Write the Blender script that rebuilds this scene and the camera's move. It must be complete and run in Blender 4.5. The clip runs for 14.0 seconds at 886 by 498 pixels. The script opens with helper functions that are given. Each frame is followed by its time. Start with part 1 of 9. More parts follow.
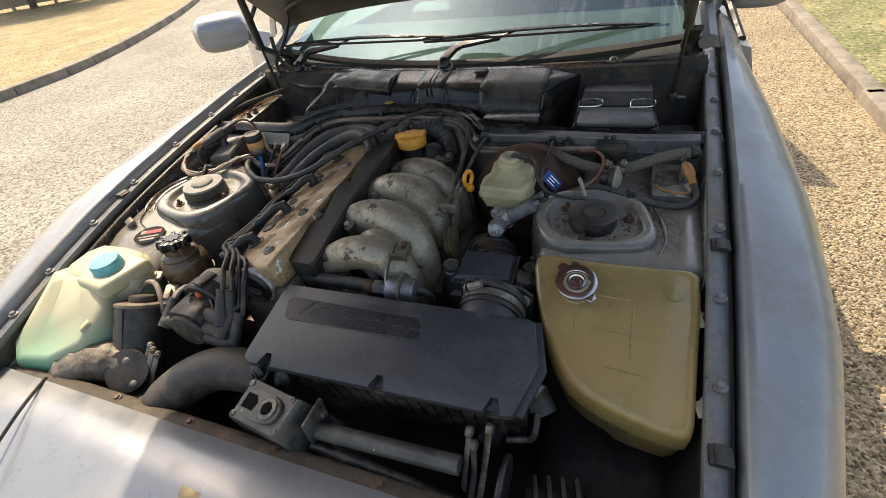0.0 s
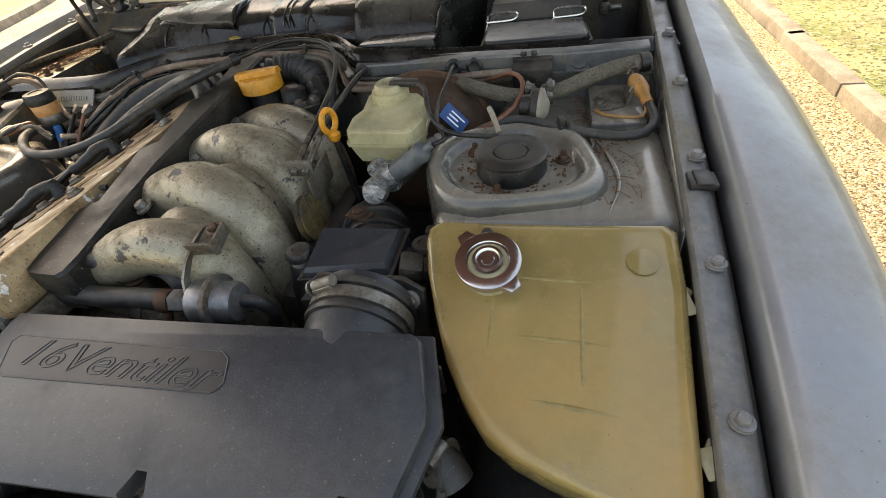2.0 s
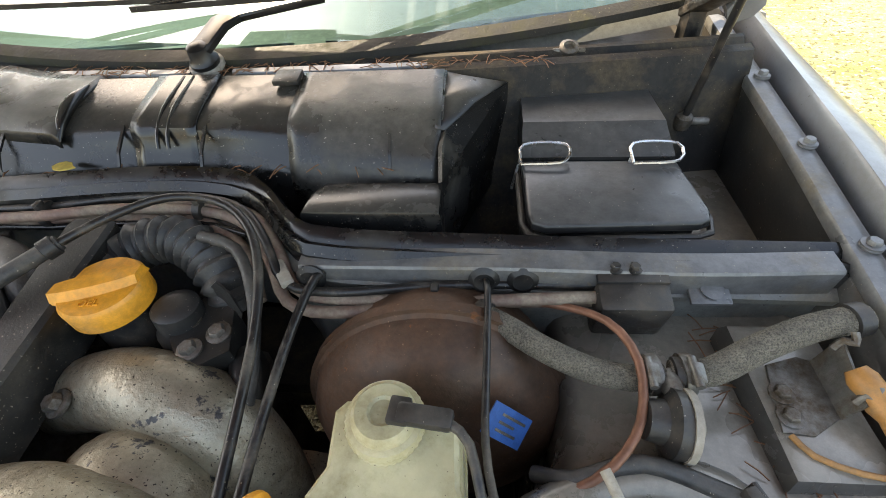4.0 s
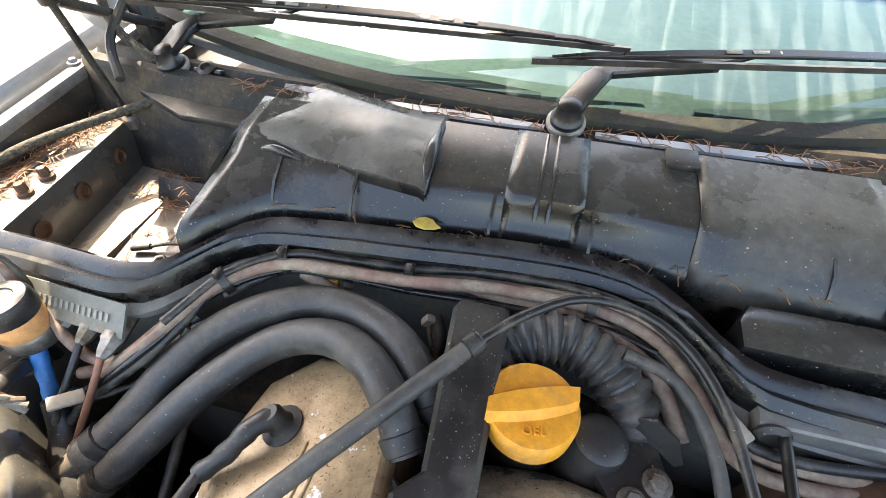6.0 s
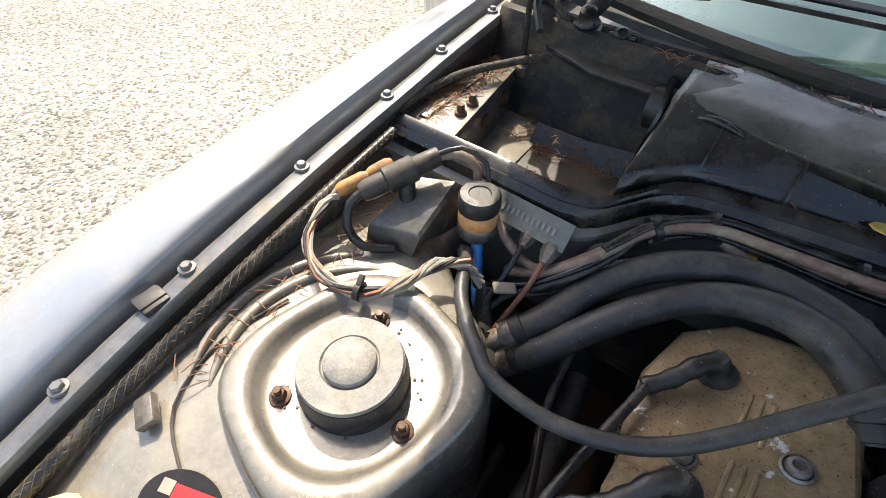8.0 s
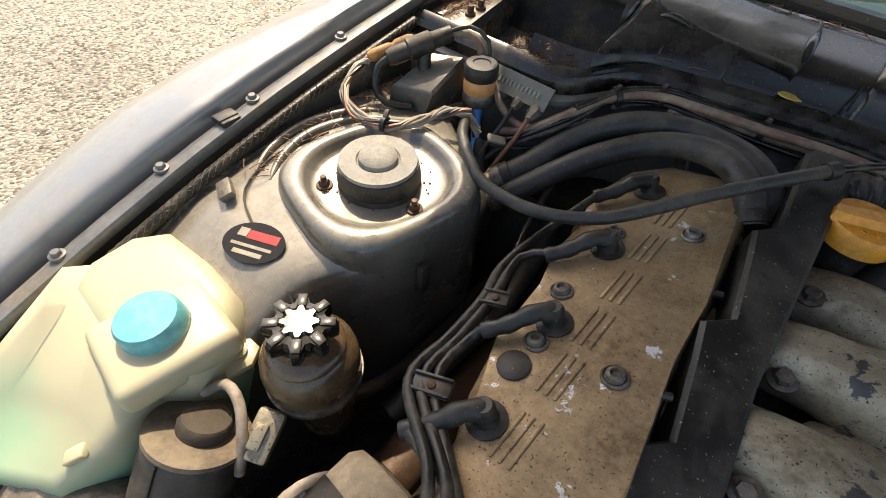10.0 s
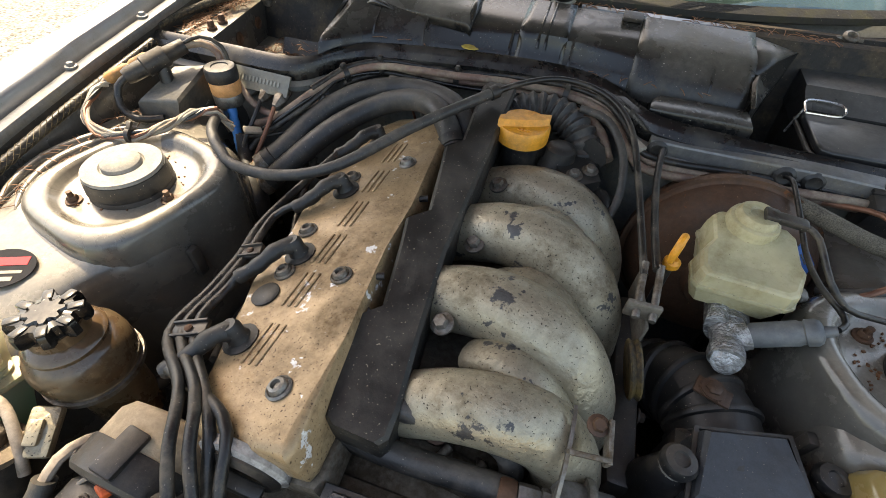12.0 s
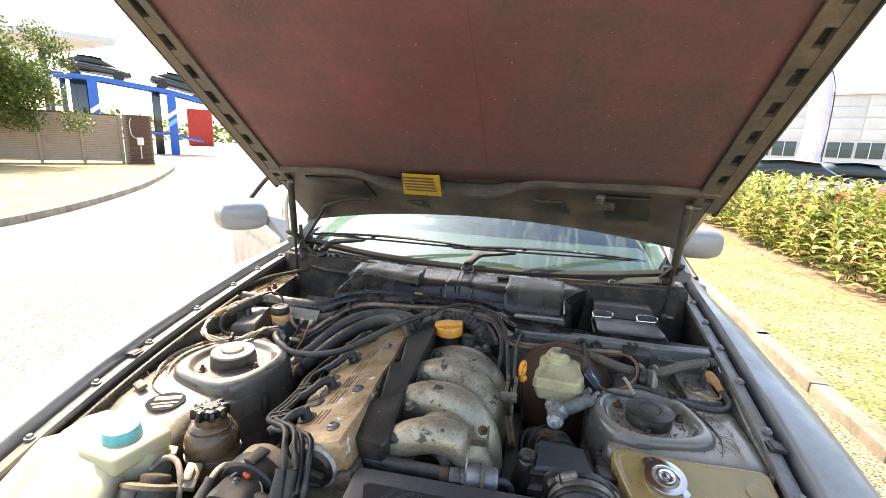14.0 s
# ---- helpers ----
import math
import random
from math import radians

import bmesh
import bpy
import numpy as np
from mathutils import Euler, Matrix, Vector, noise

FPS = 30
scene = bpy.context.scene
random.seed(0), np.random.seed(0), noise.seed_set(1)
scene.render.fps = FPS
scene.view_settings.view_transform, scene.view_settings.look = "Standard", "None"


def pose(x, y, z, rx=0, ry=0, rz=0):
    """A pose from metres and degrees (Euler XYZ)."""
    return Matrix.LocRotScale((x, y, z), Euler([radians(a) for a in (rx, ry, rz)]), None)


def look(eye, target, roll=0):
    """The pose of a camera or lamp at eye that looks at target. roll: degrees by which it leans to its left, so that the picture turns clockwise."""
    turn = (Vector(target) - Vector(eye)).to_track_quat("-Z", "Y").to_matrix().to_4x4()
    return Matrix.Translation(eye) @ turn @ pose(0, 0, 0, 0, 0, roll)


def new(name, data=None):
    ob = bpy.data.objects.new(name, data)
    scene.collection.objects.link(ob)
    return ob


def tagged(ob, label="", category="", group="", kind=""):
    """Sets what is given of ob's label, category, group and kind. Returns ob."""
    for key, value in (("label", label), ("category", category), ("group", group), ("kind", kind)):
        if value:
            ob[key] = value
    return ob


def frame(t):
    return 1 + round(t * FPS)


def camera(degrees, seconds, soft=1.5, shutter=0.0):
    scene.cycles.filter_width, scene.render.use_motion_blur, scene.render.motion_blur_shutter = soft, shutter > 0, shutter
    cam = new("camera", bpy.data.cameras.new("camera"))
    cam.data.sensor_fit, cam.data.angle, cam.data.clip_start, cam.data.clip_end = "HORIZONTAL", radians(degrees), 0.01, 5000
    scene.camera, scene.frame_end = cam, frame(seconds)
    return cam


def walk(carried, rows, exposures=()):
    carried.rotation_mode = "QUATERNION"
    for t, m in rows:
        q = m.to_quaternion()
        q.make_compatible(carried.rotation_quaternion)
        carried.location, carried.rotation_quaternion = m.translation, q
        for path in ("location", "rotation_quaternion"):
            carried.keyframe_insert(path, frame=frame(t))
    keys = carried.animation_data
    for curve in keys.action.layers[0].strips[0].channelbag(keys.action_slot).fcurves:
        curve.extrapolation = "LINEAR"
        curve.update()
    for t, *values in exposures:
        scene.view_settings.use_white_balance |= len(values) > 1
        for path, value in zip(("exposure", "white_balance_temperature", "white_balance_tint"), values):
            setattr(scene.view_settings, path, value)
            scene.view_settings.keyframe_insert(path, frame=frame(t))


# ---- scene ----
cam = camera(89.3, 14.0, soft=0.5)
PATH = [
    (0, (0.479, 0.318, 1.323), (-0.194, 1.751, 0.101), -9.0),
    (0.5, (0.462, 0.322, 1.298), (-0.213, 1.752, 0.074), -9.4),
    (1, (0.468, 0.421, 1.253), (-0.184, 1.841, 0.004), -10.0),
    (1.5, (0.493, 0.487, 1.190), (-0.083, 1.914, -0.087), -10.4),
    (2, (0.497, 0.547, 1.121), (0.050, 1.996, -0.182), -9.5),
    (2.5, (0.438, 0.679, 1.118), (0.154, 2.145, -0.213), -7.6),
    (2.7, (0.417, 0.734, 1.124), (0.184, 2.197, -0.220), -6.9),
    (4.8, (0.230, 1.074, 1.188), (0.081, 2.464, -0.242), -3.1),
    (5, (0.186, 1.078, 1.194), (0.032, 2.465, -0.239), -2.2),
    (5.5, (0.087, 1.087, 1.205), (-0.114, 2.471, -0.225), -0.4),
    (6, (-0.026, 1.075, 1.203), (-0.342, 2.445, -0.219), 1.2),
    (6.5, (-0.122, 1.054, 1.207), (-0.560, 2.392, -0.214), 2.6),
    (7, (-0.211, 1.015, 1.215), (-0.796, 2.289, -0.212), 3.1),
    (7.5, (-0.261, 0.962, 1.216), (-0.957, 2.164, -0.223), 3.2),
    (8, (-0.273, 0.893, 1.204), (-1.076, 1.983, -0.268), 0.9),
    (8.2, (-0.266, 0.873, 1.201), (-1.094, 1.932, -0.279), -0.2),
    (10.3, (-0.092, 0.710, 1.189), (-0.804, 1.774, -0.347), 6.9),
    (10.5, (-0.056, 0.741, 1.193), (-0.700, 1.884, -0.316), 7.3),
    (11, (0.020, 0.806, 1.220), (-0.453, 2.050, -0.273), 4.7),
    (11.5, (0.080, 0.772, 1.226), (-0.334, 2.066, -0.242), 2.9),
    (12, (0.063, 0.686, 1.203), (-0.320, 2.007, -0.249), 3.3),
    (12.5, (0.089, 0.567, 1.212), (-0.297, 1.918, -0.212), 2.5),
    (13, (0.130, 0.418, 1.191), (-0.266, 1.973, -0.004), 2.6),
    (13.5, (0.185, 0.278, 1.230), (-0.225, 2.027, 0.352), 2.7),
    (14, (0.210, 0.170, 1.331), (-0.195, 2.078, 0.887), 2.5),
]
EXPOSURES = [(t, s, k, 10) for t, s, k in ((0.0, 1.2, 8000), (1.5, 1.65, 8800), (2.0, 1.93, 9700), (2.5, 2.4, 9800), (2.7, 2.45, 9700), (4.8, 2.75, 8300), (5.5, 2.95, 7900), (6.0, 3.2, 7900), (6.5, 3.22, 8100), (7.0, 3.0, 7900), (7.6, 2.4, 7500), (8.0, 1.7, 7100), (8.2, 1.6, 7200), (10.5, 1.3, 8300), (11.0, 1.5, 8500), (12.0, 2.05, 8500), (12.5, 2.37, 8400), (13.2, 2.55, 8200), (14.0, 2.25, 7900))]
walk(cam, [(t, look(eye, target, roll)) for t, eye, target, roll in PATH], EXPOSURES)

# ---- sky and sun ----
SUN_DIR = Vector((-0.56, 0.50, 1.0)).normalized()
world = bpy.data.worlds.new("sky")
scene.world = world
world.use_nodes = True
wn = world.node_tree
sky = wn.nodes.new("ShaderNodeTexSky")
sky.sky_type = "NISHITA"
sky.sun_disc = False
sky.sun_elevation = math.asin(SUN_DIR.z)
sky.sun_rotation = math.atan2(SUN_DIR.x, SUN_DIR.y)
sky.air_density, sky.dust_density = 1.0, 2.8
wn.links.new(sky.outputs[0], wn.nodes["Background"].inputs[0])
wn.nodes["Background"].inputs[1].default_value = 0.15
sun = new("sun", bpy.data.lights.new("sun", "SUN"))
sun.data.energy, sun.data.angle, sun.data.color = 2.45, radians(0.53), (1.0, 0.95, 0.86)
sun.matrix_world = look((0, 0, 10), Vector((0, 0, 10)) - SUN_DIR)

# ---- mesh helpers ----
def as_object(name, bm, mat, smooth=40):
    """Links a bmesh as one mesh object; edges sharper than smooth degrees stay crisp."""
    me = bpy.data.meshes.new(name)
    bmesh.ops.recalc_face_normals(bm, faces=bm.faces[:])
    bm.to_mesh(me)
    bm.free()
    for p in me.polygons:
        p.use_smooth = True
    me.set_sharp_from_angle(angle=radians(smooth))
    me.materials.append(mat)
    return new(name, me)


def thing(name, loc, label, category, group="", kind=""):
    """An empty at a thing's base, which parents its parts."""
    ob = new(name)
    ob.empty_display_size = 0.05
    ob.location = loc
    return tagged(ob, label, category, group, kind)


def part(name, bm, mat, parent, label="", smooth=40):
    """One mesh, given in world metres, under a thing or a part."""
    ob = as_object(name, bm, mat, smooth)
    ob.parent = parent
    ob.matrix_parent_inverse = Matrix.Translation(-Vector(parent.location)) if parent.parent is None else Matrix()
    return tagged(ob, label)


def single(name, bm, mat, label, category, group="", kind="", smooth=40):
    """A thing of one mesh."""
    return tagged(as_object(name, bm, mat, smooth), label, category, group, kind)


def axis_matrix(c, d=(0, 0, 1)):
    return Matrix.Translation(c) @ Vector(d).to_track_quat("Z", "Y").to_matrix().to_4x4()


def box(bm, c, s, bevel=0.0, rot=(0, 0, 0), seg=2):
    m = Matrix.Translation(c) @ Euler([radians(a) for a in rot]).to_matrix().to_4x4() @ Matrix.Diagonal((*s, 1))
    r = bmesh.ops.create_cube(bm, size=1, matrix=m)
    if bevel:
        es = list({e for v in r["verts"] for e in v.link_edges})
        bmesh.ops.bevel(bm, geom=es, offset=bevel, segments=seg, profile=0.5, affect="EDGES")
    return bm


def loft(bm, rings, cap=True, closed=True):
    """Joins rings of equally many points into a skin."""
    vs = [[bm.verts.new(p) for p in ring] for ring in rings]
    n = len(vs[0])
    for a, b in zip(vs, vs[1:]):
        for i in range(n if closed else n - 1):
            j = (i + 1) % n
            bm.faces.new((a[i], a[j], b[j], b[i]))
    if cap and closed:
        bm.faces.new(vs[0][::-1])
        bm.faces.new(vs[-1])
    return bm


def prism(bm, pts, z0, z1, bevel=0.0, seg=2, m=None):
    """An upright prism over an outline in x and y; m may lay it elsewhere."""
    m = m or Matrix()
    lo = [bm.verts.new(m @ Vector((x, y, z0))) for x, y in pts]
    hi = [bm.verts.new(m @ Vector((x, y, z1))) for x, y in pts]
    top = bm.faces.new(hi)
    bot = bm.faces.new(lo[::-1])
    for i in range(len(pts)):
        j = (i + 1) % len(pts)
        bm.faces.new((lo[i], lo[j], hi[j], hi[i]))
    if bevel:
        bmesh.ops.bevel(bm, geom=list(top.edges) + list(bot.edges), offset=bevel, segments=seg, profile=0.5, affect="EDGES")
    return bm


def ring(c, d, r, n=24, sx=1.0, sy=1.0, turn=0.0):
    m = axis_matrix(c, d)
    return [m @ Vector((r * sx * math.cos(a), r * sy * math.sin(a), 0)) for a in (math.tau * i / n + turn for i in range(n))]


def lathe(bm, prof, c, d=(0, 0, 1), n=24, sx=1.0, sy=1.0):
    """Turns (radius, height) pairs about the axis d through c."""
    c, d = Vector(c), Vector(d).normalized()
    return loft(bm, [ring(c + d * h, d, max(r, 0.0004), n, sx, sy) for r, h in prof])


def rod(bm, a, b, r, n=12, r2=None):
    a, b = Vector(a), Vector(b)
    return loft(bm, [ring(a, b - a, r, n), ring(b, b - a, r if r2 is None else r2, n)])


def spline(pts, step=0.015):
    """Points along a smooth curve through the given ones."""
    ps = [Vector(p) for p in pts]
    ps = [2 * ps[0] - ps[1]] + ps + [2 * ps[-1] - ps[-2]]
    out = []
    for a, b, c, d in zip(ps, ps[1:], ps[2:], ps[3:]):
        n = max(2, int((c - b).length / step))
        for i in range(n):
            t = i / n
            out.append(0.5 * (2 * b + (c - a) * t + (2 * a - 5 * b + 4 * c - d) * t * t + (3 * b - a - 3 * c + d) * t ** 3))
    return out + [ps[-2]]


def tube(bm, pts, r, n=10, step=0.015, smooth=True, flat=1.0, wave=0.0, pitch=0.01):
    """A round hose along a smooth curve; wave gives it ribs of that height."""
    ps = spline(pts, step) if smooth else [Vector(p) for p in pts]
    rings, up, run = [], None, 0.0
    for i, p in enumerate(ps):
        d = (ps[min(i + 1, len(ps) - 1)] - ps[max(i - 1, 0)]).normalized()
        if up is None:
            up = d.orthogonal().normalized()
        up = (up - d * up.dot(d)).normalized()
        side = d.cross(up)
        if i:
            run += (p - ps[i - 1]).length
        rr = (r(i / (len(ps) - 1)) if callable(r) else r) + wave * math.cos(math.tau * run / pitch)
        rings.append([p + rr * (math.cos(a) * side + flat * math.sin(a) * up) for a in (math.tau * k / n for k in range(n))])
    return loft(bm, rings)


def bolt(bm, c, r=0.007, h=0.006, d=(0, 0, 1)):
    """A hexagon head on a round flange."""
    lathe(bm, [(r * 1.5, 0), (r * 1.5, h * 0.3), (r * 1.1, h * 0.4)], c, d, 14)
    lathe(bm, [(r, 0.0), (r, h * 0.9), (r * 0.8, h * 1.1)], c, d, 6)
    return bm


def lerp_table(tab, y):
    xs, ys = zip(*tab)
    return float(np.interp(y, xs, ys))


# ---- materials ----
def mat(name, col, rough=0.5, metal=0.0, var=0.18, scale=18.0, dirt=None, amount=0.35, dscale=6.0, bump=0.08, bscale=220.0,
        chips=None, chip=0.62, cscale=60.0, coat=0.0, sub=0.0, trans=0.0, spec=0.5, bdist=0.002, island=0.0, rvar=0.15, specks=None, speck=0.70, sscale=420.0, dust_toplight=None, toplight_amount=0.5, grain=0.2):
    """A worn surface: base colour varied at two scales, dirt in soft patches, chips with sharp edges, fine relief."""
    m = bpy.data.materials.new(name)
    m.use_nodes = True
    nt = m.node_tree
    N, L = nt.nodes, nt.links
    bs = N["Principled BSDF"]
    co = N.new("ShaderNodeTexCoord").outputs["Object"]

    def noise_tex(sc, detail=4.0, rough_=0.6):
        t = N.new("ShaderNodeTexNoise")
        t.inputs["Scale"].default_value, t.inputs["Detail"].default_value, t.inputs["Roughness"].default_value = sc, detail, rough_
        L.new(co, t.inputs["Vector"])
        return t.outputs["Fac"]

    def mix(fac, a, b, blend="MIX"):
        x = N.new("ShaderNodeMix")
        x.data_type, x.blend_type = "RGBA", blend
        for sock, v in ((x.inputs[0], fac), (x.inputs[6], a), (x.inputs[7], b)):
            if isinstance(v, (int, float)):
                sock.default_value = v
            elif isinstance(v, tuple):
                sock.default_value = (*v, 1) if len(v) == 3 else v
            else:
                L.new(v, sock)
        return x.outputs[2]

    def ramp(fac, lo, hi, a=0.0, b=1.0):
        r = N.new("ShaderNodeMapRange")
        L.new(fac, r.inputs[0])
        r.inputs[1].default_value, r.inputs[2].default_value, r.inputs[3].default_value, r.inputs[4].default_value = lo, hi, a, b
        return r.outputs[0]

    fine = noise_tex(bscale, 3.0)
    mid = noise_tex(scale)
    c = mix(ramp(mid, 0.3, 0.7), tuple(v * (1 - var) for v in col), tuple(min(1, v * (1 + var)) for v in col))
    if island:
        g = N.new("ShaderNodeNewGeometry")
        c = mix(ramp(g.outputs["Random Per Island"], 0, 1, 0, island), c, tuple(v * 0.45 for v in col))
    rg = ramp(mid, 0.3, 0.7, max(0.02, rough - rvar * 0.5), min(1, rough + rvar * 0.5))
    if dirt:
        dm = N.new("ShaderNodeMath")
        dm.operation = "MULTIPLY"
        L.new(ramp(noise_tex(dscale, 8.0, 0.7), 0.62 - amount * 0.5, 0.82 - amount * 0.5), dm.inputs[0])
        L.new(ramp(fine, 0.25, 0.6, 0.5, 1.0), dm.inputs[1])
        c = mix(dm.outputs[0], c, dirt)
        rr = N.new("ShaderNodeMix")
        L.new(dm.outputs[0], rr.inputs[0])
        L.new(rg, rr.inputs[2])
        rr.inputs[3].default_value = 0.85
        rg = rr.outputs[0]
    height = fine
    if chips:
        cm = ramp(noise_tex(cscale, 6.0, 0.65), chip, chip + 0.02)
        c = mix(cm, c, chips)
    # Upward faces turn paler: settled dust, with light from above put in the colour.
    if dust_toplight:
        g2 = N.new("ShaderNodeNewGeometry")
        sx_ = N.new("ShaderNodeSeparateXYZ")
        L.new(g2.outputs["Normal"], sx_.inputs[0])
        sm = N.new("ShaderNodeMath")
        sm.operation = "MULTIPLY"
        L.new(ramp(sx_.outputs[2], 0.6, 0.98, 0.0, toplight_amount), sm.inputs[0])
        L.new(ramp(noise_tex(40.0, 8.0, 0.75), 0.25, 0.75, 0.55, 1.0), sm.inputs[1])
        c = mix(sm.outputs[0], c, dust_toplight)
    if specks:
        c = mix(ramp(noise_tex(sscale, 2.0, 0.5), speck, speck + 0.03), c, specks)
    if grain:
        gv = N.new("ShaderNodeCombineColor")
        gf = ramp(noise_tex(95.0, 8.0, 0.78), 0.36, 0.64, 1 - grain, 1 + grain)
        for k in range(3):
            L.new(gf, gv.inputs[k])
        c = mix(1.0, c, gv.outputs[0], "MULTIPLY")
    L.new(c, bs.inputs["Base Color"])
    L.new(rg, bs.inputs["Roughness"])
    bs.inputs["Metallic"].default_value = metal
    bs.inputs["Specular IOR Level"].default_value = spec
    bs.inputs["Coat Weight"].default_value, bs.inputs["Coat Roughness"].default_value = coat, 0.06
    bs.inputs["Transmission Weight"].default_value = trans
    if sub:
        bs.inputs["Subsurface Weight"].default_value = sub
        bs.inputs["Subsurface Radius"].default_value = (0.03, 0.02, 0.008)
        bs.inputs["Subsurface Scale"].default_value = 1.0
    if bump:
        b = N.new("ShaderNodeBump")
        b.inputs["Strength"].default_value, b.inputs["Distance"].default_value = bump, bdist
        L.new(height, b.inputs["Height"])
        L.new(b.outputs[0], bs.inputs["Normal"])
    return m


DUST = (0.30, 0.25, 0.18)
GRIT = (0.30, 0.26, 0.20)
M_PAINT = mat("grey_car_paint", (0.255, 0.268, 0.287), 0.34, 0.32, 0.10, 5, (0.25, 0.24, 0.225), 0.36, 5, 0.03, 900, coat=0.45, grain=0.05, specks=(0.12, 0.11, 0.10), speck=0.73, sscale=300)
M_RAIL = mat("dusty_grey_flange", (0.145, 0.145, 0.142), 0.34, 0.2, 0.15, 25, (0.20, 0.17, 0.125), 0.28, 12, 0.1, chips=(0.2, 0.17, 0.13), chip=0.68, cscale=40, specks=GRIT, speck=0.715)
# Dust tone on the tops is raised to stand for sun glare as well.
M_APRON = mat("dusty_grey_apron_paint", (0.098, 0.092, 0.081), 0.25, 0.15, 0.20, 7, (0.15, 0.128, 0.098), 0.20, 9, 0.16, 130, chips=(0.05, 0.04, 0.03), chip=0.70, cscale=26, specks=(0.26, 0.22, 0.16), speck=0.715, coat=0.4, dust_toplight=(0.33, 0.295, 0.237), toplight_amount=0.92, grain=0.13)
# Grimy dark paint; also stands for deep shade on walls and openings.
M_DARKBAY = mat("grimy_dark_bay_paint_and_shade", (0.026, 0.025, 0.023), 0.42, 0.0, 0.3, 12, (0.085, 0.068, 0.05), 0.30, 9, 0.12, specks=GRIT, speck=0.715)
M_BLACK = mat("dusty_black_plastic", (0.012, 0.012, 0.0125), 0.36, 0.0, 0.2, 20, (0.075, 0.060, 0.044), 0.34, 26, 0.12, 350, specks=GRIT, speck=0.715, dust_toplight=(0.11, 0.093, 0.072), toplight_amount=0.35)
M_AIRBOX = mat("matt_black_airbox_plastic", (0.037, 0.040, 0.0445), 0.38, 0.0, 0.12, 9, (0.06, 0.058, 0.055), 0.20, 14, 0.16, 500, specks=(0.15, 0.13, 0.10), speck=0.70)
M_PLATE = mat("smooth_black_name_plate", (0.012, 0.014, 0.017), 0.34, 0.0, 0.1, 9, (0.045, 0.043, 0.04), 0.15, 20, 0.04, 500)
M_GLOSS = mat("glossy_black_cowl_plastic", (0.0085, 0.0085, 0.0085), 0.22, 0.0, 0.15, 10, (0.045, 0.040, 0.033), 0.16, 9, 0.05, 300, specks=(0.4, 0.36, 0.30), speck=0.720, dust_toplight=(0.19, 0.175, 0.148), toplight_amount=0.30)
M_FILM = mat("dust_filmed_cowl_plastic", (0.012, 0.012, 0.0115), 0.27, 0.0, 0.15, 10, (0.075, 0.066, 0.053), 0.30, 12, 0.06, 300, specks=(0.4, 0.36, 0.30), speck=0.715, dust_toplight=(0.215, 0.197, 0.165), toplight_amount=0.62)
M_SEAL = mat("glossy_black_rubber_seal", (0.008, 0.008, 0.008), 0.24, 0.0, 0.2, 25, (0.06, 0.053, 0.043), 0.22, 10, 0.08, 300, specks=GRIT, speck=0.715)
M_RUBBER = mat("black_rubber", (0.012, 0.012, 0.012), 0.42, 0.0, 0.2, 25, (0.06, 0.051, 0.04), 0.30, 26, 0.12, 300, specks=GRIT, speck=0.715, dust_toplight=(0.10, 0.088, 0.07), toplight_amount=0.25)
M_HOSE = mat("grey_black_rubber_hose", (0.024, 0.024, 0.0245), 0.45, 0.0, 0.15, 25, (0.085, 0.074, 0.060), 0.33, 30, 0.15, 400, specks=GRIT, speck=0.715, dust_toplight=(0.15, 0.135, 0.11), toplight_amount=0.3)
M_BOOT = mat("dusty_grey_boot_rubber", (0.026, 0.025, 0.0235), 0.48, 0.0, 0.25, 30, (0.095, 0.077, 0.056), 0.36, 28, 0.22, 260, dust_toplight=(0.12, 0.10, 0.078), toplight_amount=0.28)
M_WIRE = mat("dusty_wiring", (0.012, 0.0115, 0.011), 0.38, 0.0, 0.3, 30, (0.12, 0.10, 0.075), 0.28, 25, 0.1, specks=GRIT, speck=0.715)
M_WIRE_BROWN = mat("faded_brown_conduit", (0.17, 0.10, 0.075), 0.6, 0.0, 0.25, 25, DUST, 0.4, 20, 0.1)
M_ALU = mat("flaking_silver_paint", (0.365, 0.322, 0.235), 0.36, 0.50, 0.14, 14, (0.205, 0.165, 0.11), 0.34, 14, 0.40, 160, chips=(0.075, 0.073, 0.072), chip=0.605, cscale=17, specks=(0.05, 0.038, 0.027), speck=0.655, sscale=420, bdist=0.003, grain=0.14)
M_CAST = mat("grimy_cast_aluminium", (0.19, 0.17, 0.14), 0.6, 0.5, 0.3, 25, (0.10, 0.075, 0.05), 0.45, 10, 0.4, 160)
M_CAKED = mat("dust_caked_metal", (0.42, 0.33, 0.22), 0.8, 0.0, 0.15, 18, (0.26, 0.20, 0.13), 0.3, 14, 0.3, 250, chips=(0.12, 0.09, 0.06), chip=0.69, cscale=50)
M_CAMCOVER = mat("oil_stained_tan_cam_cover", (0.34, 0.238, 0.132), 0.36, 0.25, 0.16, 9, (0.185, 0.118, 0.058), 0.36, 15, 0.18, 220, chips=(0.66, 0.65, 0.63), chip=0.63, cscale=34, specks=(0.10, 0.06, 0.03), speck=0.65)
M_TANK = mat("yellowed_translucent_plastic", (0.29, 0.215, 0.083), 0.20, 0.0, 0.20, 4, (0.40, 0.235, 0.075), 0.36, 3.2, 0.02, 300, sub=0.10, specks=(0.07, 0.05, 0.02), speck=0.75, coat=0.4, grain=0.06)
M_RES = mat("pale_yellow_reservoir_plastic", (0.43, 0.385, 0.235), 0.32, 0.0, 0.2, 14, (0.28, 0.235, 0.12), 0.32, 22, 0.05, 300, sub=0.15, specks=(0.12, 0.09, 0.05), speck=0.72, grain=0.05)
